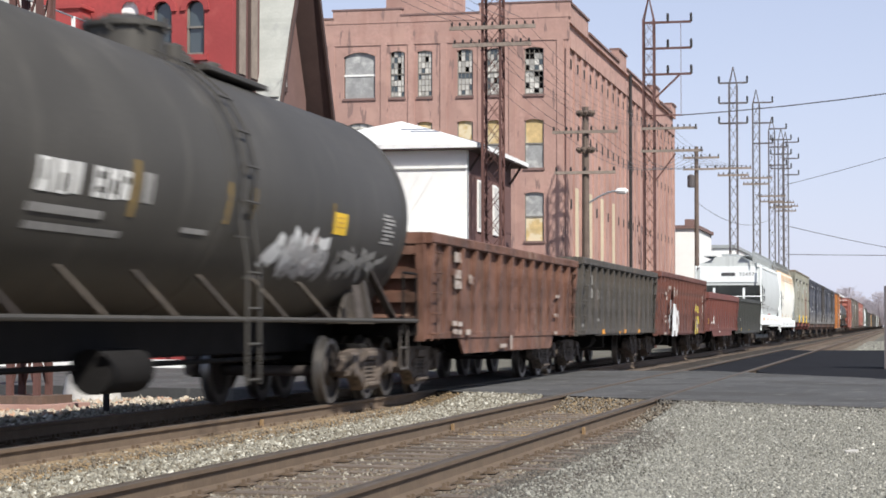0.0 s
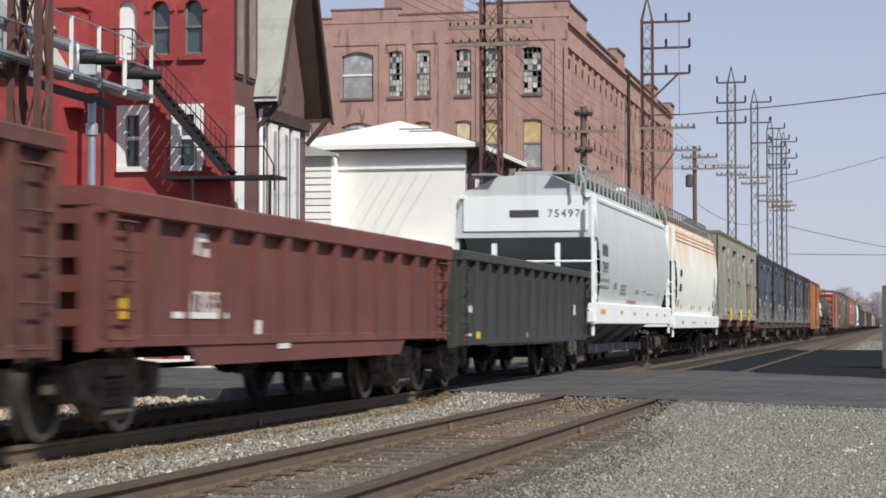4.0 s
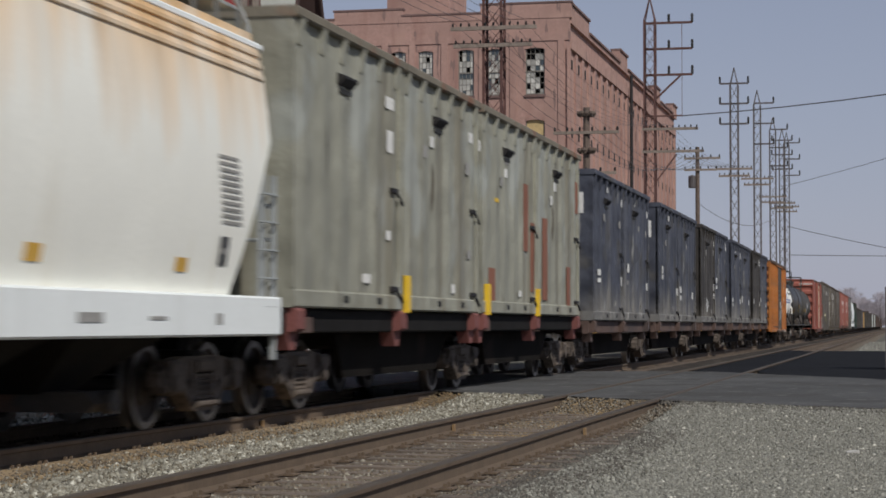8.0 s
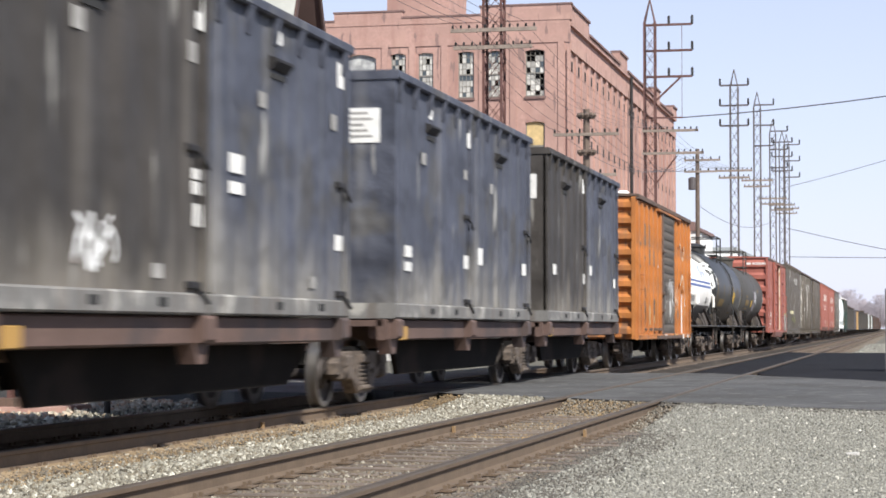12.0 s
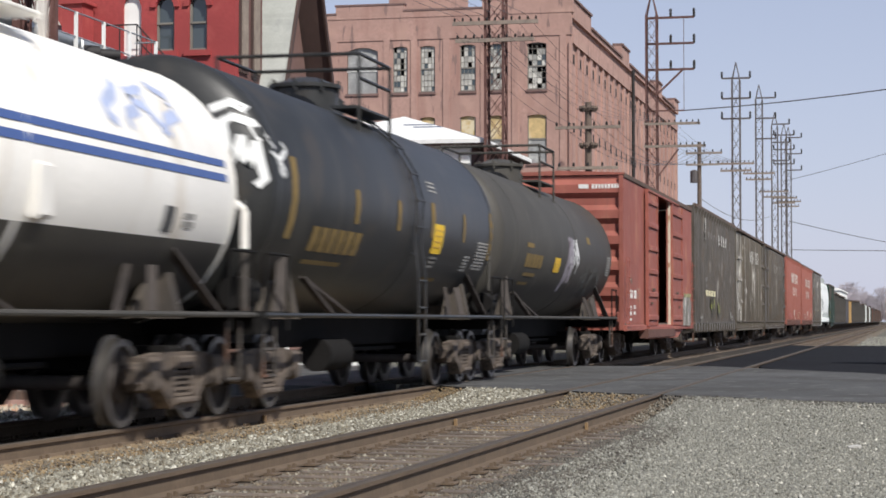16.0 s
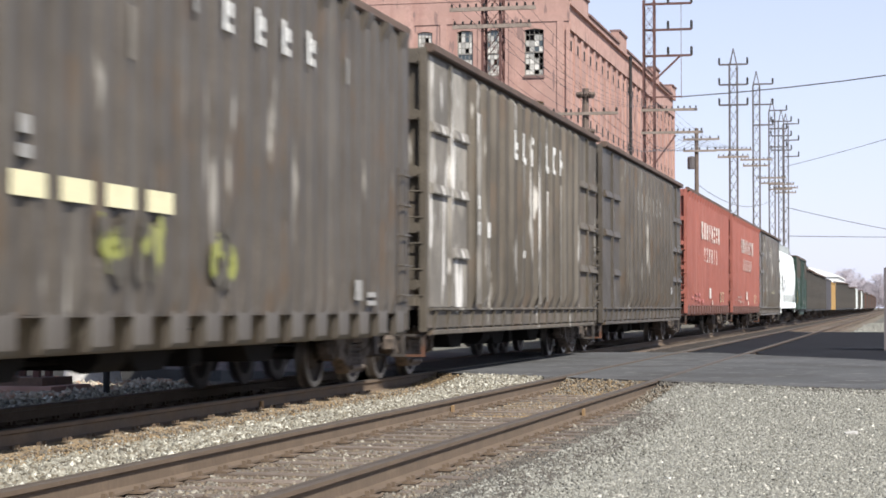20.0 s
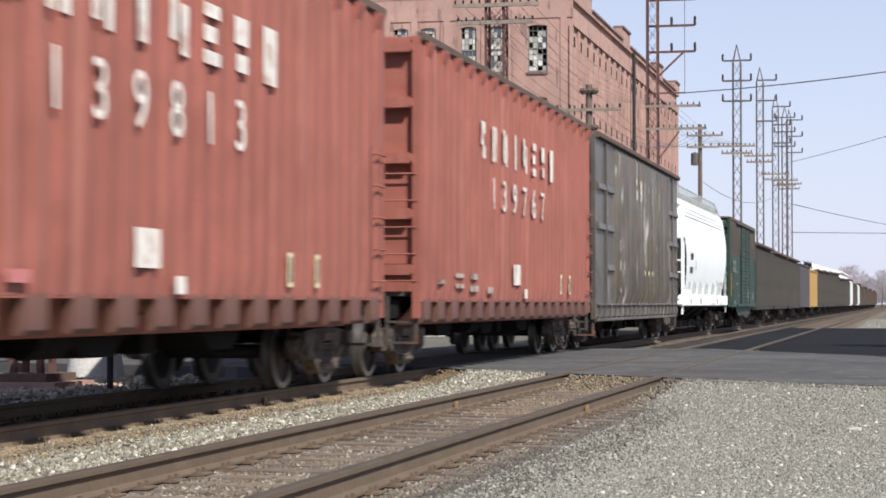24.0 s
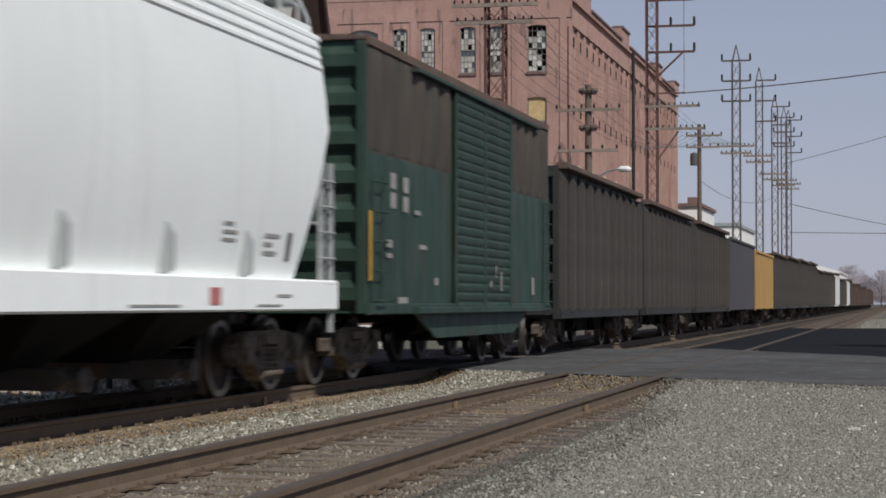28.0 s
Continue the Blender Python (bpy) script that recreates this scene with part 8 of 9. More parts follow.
def white_house():
    b = thing("white_house", "two-storey white-fronted house with brick flank and white hipped roof", "building")
    X1, X0, Y0, Y1, H = -15.8, -22.4, 73.3, 82.0, 7.65
    part("front_wall", Shape().box(X0, X1 - 0.002, Y0, Y0 + 0.3, -1, H), M_WHITE, b)
    part("cornice", Shape().box(X0, X1 + 0.02, Y0 - 0.08, Y0 - 0.002, H - 0.74, H - 0.64), M_TRIM, b)
    part("side_wall", Shape().box(X1 - 0.3, X1, Y0 + 0.3, Y1, -1, H), M_BROWNB, b)
    part("back_wall", Shape().box(X0, X1 - 0.3, Y1 - 0.3, Y1, -1, H), M_BROWNB, b)
    part("left_wall", Shape().box(X0, X0 + 0.3, Y0 + 0.3, Y1 - 0.3, -1, H), M_WHITE, b)
    for y in (75.6, 78.6):
        w = part("window", Shape().box(X1 + 0.001, X1 + 0.06, y - 0.5, y + 0.5, 4.6, 6.6), M_TRIM, b)
        part("pane", Shape().box(X1 + 0.05, X1 + 0.07, y - 0.4, y + 0.4, 4.75, 6.5), M_GLASSP, w)
    o = 0.75
    xa, xb, ya, yb = X0 - o, X1 + 0.62, Y0 - 0.44, Y1 + o
    xm, y1, y2 = (X0 + X1) / 2, Y0 + 3.0, Y1 - 3.0
    vs = [(xa, ya, H), (xb, ya, H), (xb, yb, H), (xa, yb, H), (xm, y1, H + 1.24), (xm, y2, H + 1.24)]
    vs += [(x, y, z + 0.16) for x, y, z in vs]
    s = Shape().add(vs, [(6, 7, 10), (7, 8, 11, 10), (8, 9, 11), (9, 6, 10, 11), (0, 1, 7, 6), (1, 2, 8, 7), (2, 3, 9, 8), (3, 0, 6, 9), (3, 2, 1, 0)])
    part("roof", s, M_WROOF, b, "white coated hipped roof")
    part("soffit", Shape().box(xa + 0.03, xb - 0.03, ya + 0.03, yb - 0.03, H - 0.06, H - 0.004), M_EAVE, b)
    br = Shape()
    for y in (Y0 + 0.4, Y0 + 3, Y0 + 6, Y1 - 0.4):
        br.bar((X1 + 0.02, y, H - 0.8), (X1 + 0.5, y, H - 0.08), 0.09)
    part("bracket", br, M_EAVE, b)
    part("porch_roof", Shape().prism_y([(X1 - 2.6, 3.6), (X1 + 0.5, 3.6), (X1 + 0.5, 3.75), (X1 - 2.6, 4.2)], Y0 - 1.4, Y0 - 0.01), M_SHINGLE, b)
    # shallow clapboard wing
    cb_mesh = Shape().prism_x([(Y0 - 1.0, -0.2), (Y0 - 0.96, 0.07), (Y0 - 0.9, 0.07), (Y0 - 0.9, -0.2)], -23.6, -20.75).mesh("clapboard", M_TRIM)
    for k in range(29):
        part("clapboard", cb_mesh, M_TRIM, b, at=pose(0, 0, k * 0.26))
    part("wing_wall", Shape().box(-23.6, -20.75, Y0 - 0.88, Y0 - 0.002, -1, 7.35), M_WHITE, b)
    part("wing_roof", Shape().prism_y([(-23.9, 7.35), (-20.5, 7.35), (-20.5, 7.45), (-22.2, 7.9), (-23.9, 7.45)], Y0 - 1.25, Y0 - 0.76), M_SHINGLE, b)
    return b


white_house()


def red_house():
    b = thing("red_house", "tall red-painted brick house with arched windows and a steep grey gable", "building")
    X1, X0, Y0, Y1, H = -17.9, -32.0, 52.3, 60.0, 14.0
    arched = [(-20.22, -19.68), (-19.25, -18.72)]
    low = [(-21.1, -20.4), (-19.5, -18.8), (-23.8, -22.6)]
    door = (-21.2, -20.66, 8.4, 10.05)
    holes = [(a, c, 8.5, 10.0) for a, c in arched] + [(a, c, 5.4, 7.0) for a, c in low] + [door]
    part("front_wall", wall_with_holes(X0, X1, -1, H, Y0, Y0 + 0.35, holes), M_REDWALL, b)
    part("side_wall", Shape().box(X1 - 0.35, X1 - 0.003, Y0 + 0.35, Y0 + 2.4, -1, H), M_BROWNB, b)
    # added dark sheet, the indoor shade behind these windows
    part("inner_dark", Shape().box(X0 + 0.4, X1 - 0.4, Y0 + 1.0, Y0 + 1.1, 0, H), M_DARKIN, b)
    for a, c in arched:
        z0, z1 = 8.5, 10.0
        m, r = (a + c) / 2, (c - a) / 2
        w = part("window", Shape().box(a - 0.12, c + 0.12, Y0 - 0.1, Y0 + 0.02, z0 - 0.16, z0), M_REDWALL, b)
        fr = Shape().box(a, a + 0.06, Y0 + 0.08, Y0 + 0.2, z0, z1).box(c - 0.06, c, Y0 + 0.08, Y0 + 0.2, z0, z1).box(a, c, Y0 + 0.07, Y0 + 0.2, z0, z0 + 0.07).box(a, c, Y0 + 0.06, Y0 + 0.2, (z0 + z1) / 2, (z0 + z1) / 2 + 0.06)
        part("window_frame", fr, M_SASH, w)
        part("pane", Shape().box(a, c, Y0 + 0.14, Y0 + 0.15, z0, z1), M_GLASS, w)
        hood = []
        for k in range(9):
            t = math.pi * k / 8
            hood.append((m + (r + 0.16) * math.cos(t), z1 - r + (r + 0.22) * math.sin(t)))
        for k in range(8, -1, -1):
            t = math.pi * k / 8
            hood.append((m + r * math.cos(t), z1 - r + (r + 0.02) * math.sin(t)))
        part("arch_hood", Shape().prism_y(hood, Y0 - 0.06, Y0 - 0.004), M_REDWALL, w)
        for sg in (-1, 1):
            part("arch_fill", Shape().prism_y([(m + sg * r, z1 - r), (m + sg * r, z1), (m + sg * r * 0.3, z1), (m + sg * r * 0.75, z1 - r * 0.35)], Y0 + 0.004, Y0 + 0.06), M_REDWALL, w)
    for a, c in low:
        z0, z1 = 5.4, 7.0
        w = part("window", Shape().box(a - 0.1, c + 0.1, Y0 - 0.1, Y0 + 0.02, z0 - 0.14, z0), M_TRIM, b)
        fr = Shape()
        for x in (a - 0.12, c - 0.14):
            fr.box(x, x + 0.26, Y0 - 0.04, Y0 + 0.12, z0, z1 + 0.12)
        fr.box(a + 0.142, c - 0.142, Y0 - 0.036, Y0 + 0.116, z1 - 0.16, z1 + 0.116).box(a + 0.142, c - 0.142, Y0 + 0.04, Y0 + 0.12, (z0 + z1) / 2 - 0.05, (z0 + z1) / 2 + 0.05)
        part("window_frame", fr, M_TRIM, w)
        part("pane", Shape().box(a, c, Y0 + 0.13, Y0 + 0.14, z0, z1), M_GLASS, w)
    dr = part("door", Shape().box(door[0], door[1], Y0 + 0.1, Y0 + 0.16, door[2], door[3]), M_TRIM, b, "white arched door")
    for sgn in (-1, 1):
        dm = (door[0] + door[1]) / 2
        part("arch_fill", Shape().prism_y([(dm + sgn * 0.27, 9.78), (dm + sgn * 0.27, 10.06), (dm + sgn * 0.08, 10.06), (dm + sgn * 0.2, 9.96)], Y0 + 0.004, Y0 + 0.06), M_REDWALL, dr)
    part("door_panel", Shape().cbox(door[0] + 0.1, door[1] - 0.1, Y0 + 0.07, Y0 + 0.098, door[2] + 0.2, door[2] + 0.9, 0.01), M_TRIM, dr)
    # narrow shuttered windows on the flank
    for y in (52.95, 54.0):
        w = part("window", Shape().box(X1, X1 + 0.06, y - 0.35, y + 0.35, 7.9, 10.6), M_EAVE, b)
        part("shutter", Shape().box(X1 + 0.06, X1 + 0.09, y - 0.25, y + 0.25, 8.0, 10.5), M_ARMWOOD, w)
    part("window", Shape().box(X1, X1 + 0.08, 52.7, 53.3, 4.2, 7.1), M_TRIM, b)
    # gabled wing set back, its gable towards the line
    XG, ya, yb, ze, zr = -17.95, 54.6, 59.8, 7.6, 13.2
    ym = (ya + yb) / 2
    part("gable_wall", Shape().prism_x([(ya + 0.3, -1), (yb - 0.3, -1), (yb - 0.3, ze + 0.4), (ym, zr - 0.5), (ya + 0.3, ze + 0.4)], XG - 0.35, XG), M_BROWNW, b)
    sl = (zr - ze) / (ym - ya)
    part("roof_slope", Shape().prism_x([(ya - 0.1, ze - 0.1 * sl), (ym, zr), (ym, zr + 0.28), (ya - 0.25, ze - 0.1 * sl)], XG - 4.0, XG + 0.75), M_SHINGLE, b, "steep pale grey shingled roof slope")
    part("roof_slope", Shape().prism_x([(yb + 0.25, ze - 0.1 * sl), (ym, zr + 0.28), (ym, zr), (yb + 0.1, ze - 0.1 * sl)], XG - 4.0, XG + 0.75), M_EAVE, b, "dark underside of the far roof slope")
    for k in range(30):
        z = ze + (zr - ze) * k / 30
        y = ya - 0.24 + (ym - ya + 0.24) * k / 30
        part("shingle_course", Shape().prism_x([(y - 0.03, z - 0.08), (y + 0.05, z + 0.12), (y + 0.08, z + 0.12), (y + 0.02, z - 0.08)], XG - 4.0, XG + 0.75), M_SHINGLE, b)
    part("verge_board", Shape().prism_x([(ya - 0.25, ze - 0.35), (ya - 0.05, ze - 0.3), (ym, zr - 0.05), (yb + 0.05, ze - 0.3), (yb + 0.25, ze - 0.35), (ym, zr + 0.35)], XG + 0.752, XG + 0.82), M_EAVE, b)
    br = Shape()
    for y in (ya + 0.1, yb - 0.1):
        br.bar((XG + 0.02, y, ze - 1.0), (XG + 0.7, y, ze - 0.2), 0.13).bar((XG + 0.02, y, ze - 0.25), (XG + 0.75, y, ze - 0.25), 0.12)
    part("bracket", br, M_EAVE, b)
    w = part("window", Shape().box(XG, XG + 0.06, ym - 0.7, ym + 0.2, 8.0, 10.2), M_EAVE, b)
    part("pane", Shape().box(XG + 0.05, XG + 0.07, ym - 0.6, ym + 0.1, 8.15, 10.1), M_GLASSP, w)
    for k in range(4):
        y = ya + 0.45 + k * 1.12
        w = part("window", Shape().box(XG, XG + 0.1, y - 0.32, y + 0.32, 3.2, 6.9), M_TRIM, b, "tall white-framed window")
        part("pane", Shape().box(XG + 0.09, XG + 0.115, y - 0.1, y + 0.18, 3.4, 6.7), M_SHADEW, w)
    part("drainpipe", Shape().tube((XG + 0.15, ya + 0.1, 0), (XG + 0.15, ya + 0.1, 7.2), 0.06, 8), M_TRIM, b)
    part("string_course", Shape().box(XG, XG + 0.14, ya + 0.1, yb - 0.1, 7.0, 7.35), M_EAVE, b)
    part("back_wall", Shape().box(X0, XG - 0.35, Y1 - 0.3, Y1, -1, H), M_REDWALL, b)
    part("wing_wall", Shape().box(XG - 0.4, XG - 0.02, yb - 0.3, Y1 - 0.31, -1, 7.2), M_BROWNW, b)
    part("far_wall", Shape().box(X0, X0 + 0.3, Y0 + 0.35, Y1 - 0.3, -1, H), M_REDWALL, b)
    part("roof", Shape().box(X0 - 0.3, X1 + 0.3, Y0 - 0.3, Y0 + 4.8, H, H + 0.3), M_SHINGLE, b)
    part("wing_roof", Shape().prism_y([(-29.5, 8.0), (-22.2, 8.0), (-24.4, 11.4)], Y0 - 3.0, Y0 - 0.01), M_SHINGLE, b)
    part("front_wing", Shape().box(-29.2, -22.4, Y0 - 2.6, Y0 - 0.01, -1, 8.1), M_REDWALL, b)
    ch = part("chimney", Shape().box(-22.6, -22.0, Y0 - 1.0, Y0 - 0.2, 7.0, 9.75), M_REDWALL, b)
    part("chimney_cap", Shape().cbox(-22.68, -21.92, Y0 - 1.08, Y0 - 0.12, 9.75, 9.87, 0.02), M_REDWALL, ch)
    # outside iron stair from the upper door
    XA, XB_, ZA, ZB = -20.35, -17.66, 8.13, 5.1
    st = part("stair", Shape().bar((XA, Y0 - 1.1, ZA), (XB_, Y0 - 1.1, ZB), 0.05, 0.17), M_IRON, b, "black iron outside stair")
    part("stringer", Shape().bar((XA, Y0 - 0.35, ZA), (XB_, Y0 - 0.35, ZB), 0.05, 0.17), M_IRON, st)
    for k in range(16):
        u = (k + 0.5) / 16
        x, z = XA + (XB_ - XA) * u, ZA + (ZB - ZA) * u
        part("tread", Shape().box(x - 0.12, x + 0.12, Y0 - 1.07, Y0 - 0.28, z - 0.02, z + 0.02), M_IRON, st)
    part("landing", Shape().box(-21.35, XA, Y0 - 1.15, Y0 - 0.02, ZA - 0.05, ZA + 0.02), M_IRON, st)
    part("landing", Shape().box(-19.4, -16.25, Y0 - 1.15, Y0 - 0.02, 4.95, 5.03), M_IRON, st)
    y = Y0 - 1.1
    for p, q in (((-21.3, 9.1), (XA, 9.1)), ((XA, 9.1), (XB_ + 0.05, 6.1)), ((XA, 8.7), (XB_ + 0.05, 5.7)), ((-19.4, 5.82), (-16.58, 5.8)), ((-16.58, 5.8), (-16.3, 5.3)), ((-16.3, 5.3), (-16.26, 4.6))):
        part("hand_rail", Shape().tube((p[0], y, p[1]), (q[0], y, q[1]), 0.022, 5), M_IRON, st)
    for k in range(20):
        u = k / 19
        x, z = XA + (XB_ - XA) * u, ZA + (ZB - ZA) * u
        part("baluster", Shape().tube((x, y, z), (x, y, z + 0.93), 0.011, 4), M_IRON, st)
    for x, z0, z1 in ((-21.3, 8.13, 9.1), (-20.85, 8.13, 9.1), (-20.35, 8.13, 9.1), (-19.4, 5, 5.82), (-18.5, 5, 5.82), (-17.62, 5, 6.1), (-17.1, 5, 5.81), (-16.58, 5, 5.8), (-16.3, 5, 5.3), (-21.2, -1, 8.1), (-18.6, -1, 4.95), (-16.4, -1, 4.95)):
        part("post", Shape().tube((x, y, z0), (x, y, z1), 0.02 if z0 > 0 else 0.05, 6), M_IRON, st)
    return b


red_house()


# ---- masts, poles and wires ----
def lattice_tower(x, y, h, material, arms=(), cross=(), w=0.56, step=0.75, label="rusted steel lattice mast"):
    t = thing("lattice_tower", label, "power tower", pose(x, y, 0), group="line of lattice towers")
    a = w / 2
    legs = [(-a, -a), (a, -a), (a, a), (-a, a)]
    top = h - 1.3
    for lx, ly in legs:
        part("leg", Shape().box(lx - 0.045, lx + 0.045, ly - 0.045, ly + 0.045, -0.6, top), material, t)
    n = int(top / step)
    for k, (p, q) in enumerate(zip(legs, legs[1:] + legs[:1])):
        s = Shape()
        for i in range(n):
            z0, z1 = top * i / n, top * (i + 1) / n
            s.bar((*p, z0), (*q, z1), 0.045, 0.02)
            s.bar((*q, z0), (*p, z1), 0.045, 0.02)
        tagged(part("lacing", s, material, t), kind="stuff")
    s = Shape()
    for lx, ly in legs:
        s.bar((lx, ly, top), (0, 0, h), 0.05)
    part("peak", s, material, t)
    for z, x0, x1 in arms:
        s = Shape().box(x0, x1, -0.06, 0.06, z - 0.06, z + 0.06)
        arm = part("arm", s, material, t)
        ends = [e for e in (x0, x1) if abs(e) > 0.5]
        mids = [(x1 * 0.45 if x1 > 1.6 else None)]
        for e in ends + [m for m in mids if m]:
            part("insulator", Shape().lathe([(z, 0.05), (z + 0.05, 0.085), (z + 0.15, 0.06), (z + 0.2, 0.085), (z + 0.32, 0.06), (z + 0.36, 0.085), (z + 0.5, 0.05)], "z", (e, 0, 0), 8), M_IRON, arm)
    for z, x0, x1 in cross:
        arm = part("crossarm", Shape().box(x0, x1, -a - 0.14, -a - 0.02, z - 0.07, z + 0.07), M_ARMWOOD, t, "grey wooden crossarm")
        k = int((x1 - x0) / 0.32)
        for i in range(k + 1):
            xx = x0 + 0.08 + (x1 - x0 - 0.16) * i / k
            part("pin_insulator", Shape().lathe([(z + 0.07, 0.02), (z + 0.12, 0.045), (z + 0.2, 0.035), (z + 0.22, 0.01)], "z", (xx, -a - 0.08, 0), 6), M_IRON, arm)
    return t


XT = -13.5
ARMS_R = ((17.85, -0.3, 2.35), (16.4, -0.3, 2.35), (14.95, -0.3, 2.35))
lattice_tower(-12.45, 27.3, 19.4, M_TOWER, ARMS_R, ((11.2, -1.5, 1.6),), 0.42, 1.5)
XN = -14.75
lattice_tower(XN, 73.05, 21.1, M_TOWER, ARMS_R, ((12.09, -1.57, 1.68), (11.44, -1.46, 1.52)), 0.67, 0.86)
tw = lattice_tower(XT, 110.7, 19.3, M_TOWER, ARMS_R, ((11.9, -0.4, 2.7), (10.65, -0.4, 3.0)), 0.58, 0.8)
part("stay", Shape().bar((0.2, 0, 13.5), (1.7, 0, 14.9), 0.1).bar((0.3, -0.3, 8.9), (1.5, -0.3, 10.5), 0.08).box(-0.2, 1.8, -0.04, 0.04, 12.62, 12.7).bar((1.78, 0, 12.6), (1.78, 0, 17.8), 0.03), M_TOWER, tw)
XB = -11.5
for y, h, two, cr in ((143.7, 19.5, True, 12.2), (167.3, 20.6, False, 13.2), (188, 20.4, False, 13.0), (203, 20.8, True, 13.3), (211, 21.2, False, 13.4)):
    arms = tuple((h - 1.15 - 1.45 * k, -1.0, 1.0) for k in range(3)) if two else tuple((h - 1.1 - 1.7 * k, -0.25, 1.35) for k in range(3))
    lattice_tower(XB, y, h, M_TOWERG, arms, ((cr, -1.3, 1.3), (cr - 0.5, -1.1, 1.1)), 0.55, 1.0, "grey steel lattice mast with short arms")


def pole(x, y, h, r, arms, label, lean=0):
    p = thing("utility_pole", label, "utility pole", pose(x, y, 0, 0, lean, 0))
    part("shaft", Shape().tube((0, 0, -0.5), (0, 0, h), r, 10, r * 0.75), M_WOOD, p)
    for z, w, off in arms:
        a = part("crossarm", Shape().cbox(off - w / 2, off + w / 2, -0.2, -0.08, z - 0.06, z + 0.06, 0.01), M_ARMWOOD, p)
        n = max(2, int(w / 0.4))
        for i in range(n):
            xx = off - w / 2 + 0.06 + (w - 0.12) * i / (n - 1)
            part("pin_insulator", Shape().lathe([(z + 0.06, 0.02), (z + 0.1, 0.05), (z + 0.2, 0.04), (z + 0.23, 0.01)], "z", (xx, -0.14, 0), 6), M_IRON, a)
    return p


p1 = pole(-12.0, 77.8, 9.6, 0.17, ((8.6, 2.6, 0), (7.0, 2.4, 0)), "weathered wooden utility pole topped by a cluster of insulators")
for z, n in ((9.35, 9), (7.9, 7)):
    s = Shape()
    for k in range(n):
        t = 2 * math.pi * k / n
        s.lathe([(z - 0.12, 0.03), (z, 0.1), (z + 0.1, 0.06)], "z", (0.3 * math.cos(t), 0.3 * math.sin(t), 0), 6)
        s.bar((0, 0, z - 0.1), (0.3 * math.cos(t), 0.3 * math.sin(t), z - 0.1), 0.05)
    tagged(part("insulator", s, M_WOOD, p1), kind="stuff")
p2 = pole(-12.0, 122.0, 11.9, 0.16, ((11.2, 2.2, 0.3), (10.5, 2.0, 0.2)), "tall wooden utility pole with two crossarms")
part("transformer", Shape().lathe([(9.4, 0.2), (9.42, 0.24), (10.1, 0.24), (10.14, 0.2), (10.2, 0.05)], "z", (-0.32, 0, 0), 10), M_TOWERG, p2)

lamp = thing("street_lamp", "white curved-arm street lamp", "street lamp", pose(-12.4, 80.5, 0))
s = Shape().tube((0, 0, -0.3), (0, 0, 5.9), 0.08, 8, 0.06)
for k in range(6):
    u, v = k / 6, (k + 1) / 6
    s.tube((1.3 * u, 0, 5.9 + 0.55 * math.sin(u * 1.57)), (1.3 * v, 0, 5.9 + 0.55 * math.sin(v * 1.57)), 0.04, 6)
part("post", s, M_SILVER, lamp)
part("lamp_head", Shape().lathe([(1.2, 0.05), (1.3, 0.12), (1.6, 0.13), (1.72, 0.05)], "x", (0, 0, 6.44), 8), M_TRIM, lamp)


def wire(name, p, q, sag=0.6, r=0.014, n=12, label="thin dark overhead wire"):
    """One hanging strand."""
    p, q = Vector(p), Vector(q)
    side = (q - p).cross(Vector((0, 0, 1))).normalized()
    vs = []
    for k in range(n + 1):
        c = p.lerp(q, k / n) - Vector((0, 0, sag * 4 * (k / n) * (1 - k / n)))
        vs += [c + side * r, c + Vector((0, 0, r)), c - side * r, c - Vector((0, 0, r))]
    fs = [(4 * k + i, 4 * k + (i + 1) % 4, 4 * k + 4 + (i + 1) % 4, 4 * k + 4 + i) for k in range(n) for i in range(4)]
    return solid(name, Shape().add(vs, fs), M_WIRE, label, "wire", group="overhead wires")


for k in range(6):
    dx = -1.3 + 0.5 * k
    wire("overhead_wire", (XN + dx * 1.08, 72.0, 12.3), (XT + 0.2 + dx * 0.8, 110.4, 12.1), 0.9, 0.009)
    wire("overhead_wire", (-12.45 + dx, 27.0, 11.4), (XN + dx * 1.08, 72.0, 12.3), 0.9, 0.009)
    wire("overhead_wire", (XT + 0.2 + dx * 0.8, 110.4, 12.1), (XB + dx * 0.7, 143.4, 12.4), 0.7, 0.01)
for k in range(5):
    wire("overhead_wire", (XN - 1.3 + 0.65 * k, 72.0, 11.66), (-13.2 + 0.55 * k, 77.6, 8.75), 0.4, 0.009)
    wire("overhead_wire", (-13.1 + 0.5 * k, 77.6, 8.75), (-12.9 + 0.45 * k, 121.8, 11.3), 1.2, 0.013)
wire("overhead_wire", (XT + 1.78, 110.7, 12.65), (24, 86, 15.5), 1.0, 0.03)
wire("overhead_wire", (XB, 211, 11.4), (20, 290, 9.2), 0.8, 0.035)
wire("overhead_wire", (XB, 211, 8.4), (20, 213, 8.3), 0.15, 0.035)
wire("overhead_wire", (-12, 122, 8.5), (XB, 188, 11.0), 1.0, 0.02)
wire("overhead_wire", (XB, 203, 15.0), (20, 170, 22), 0.6, 0.025)


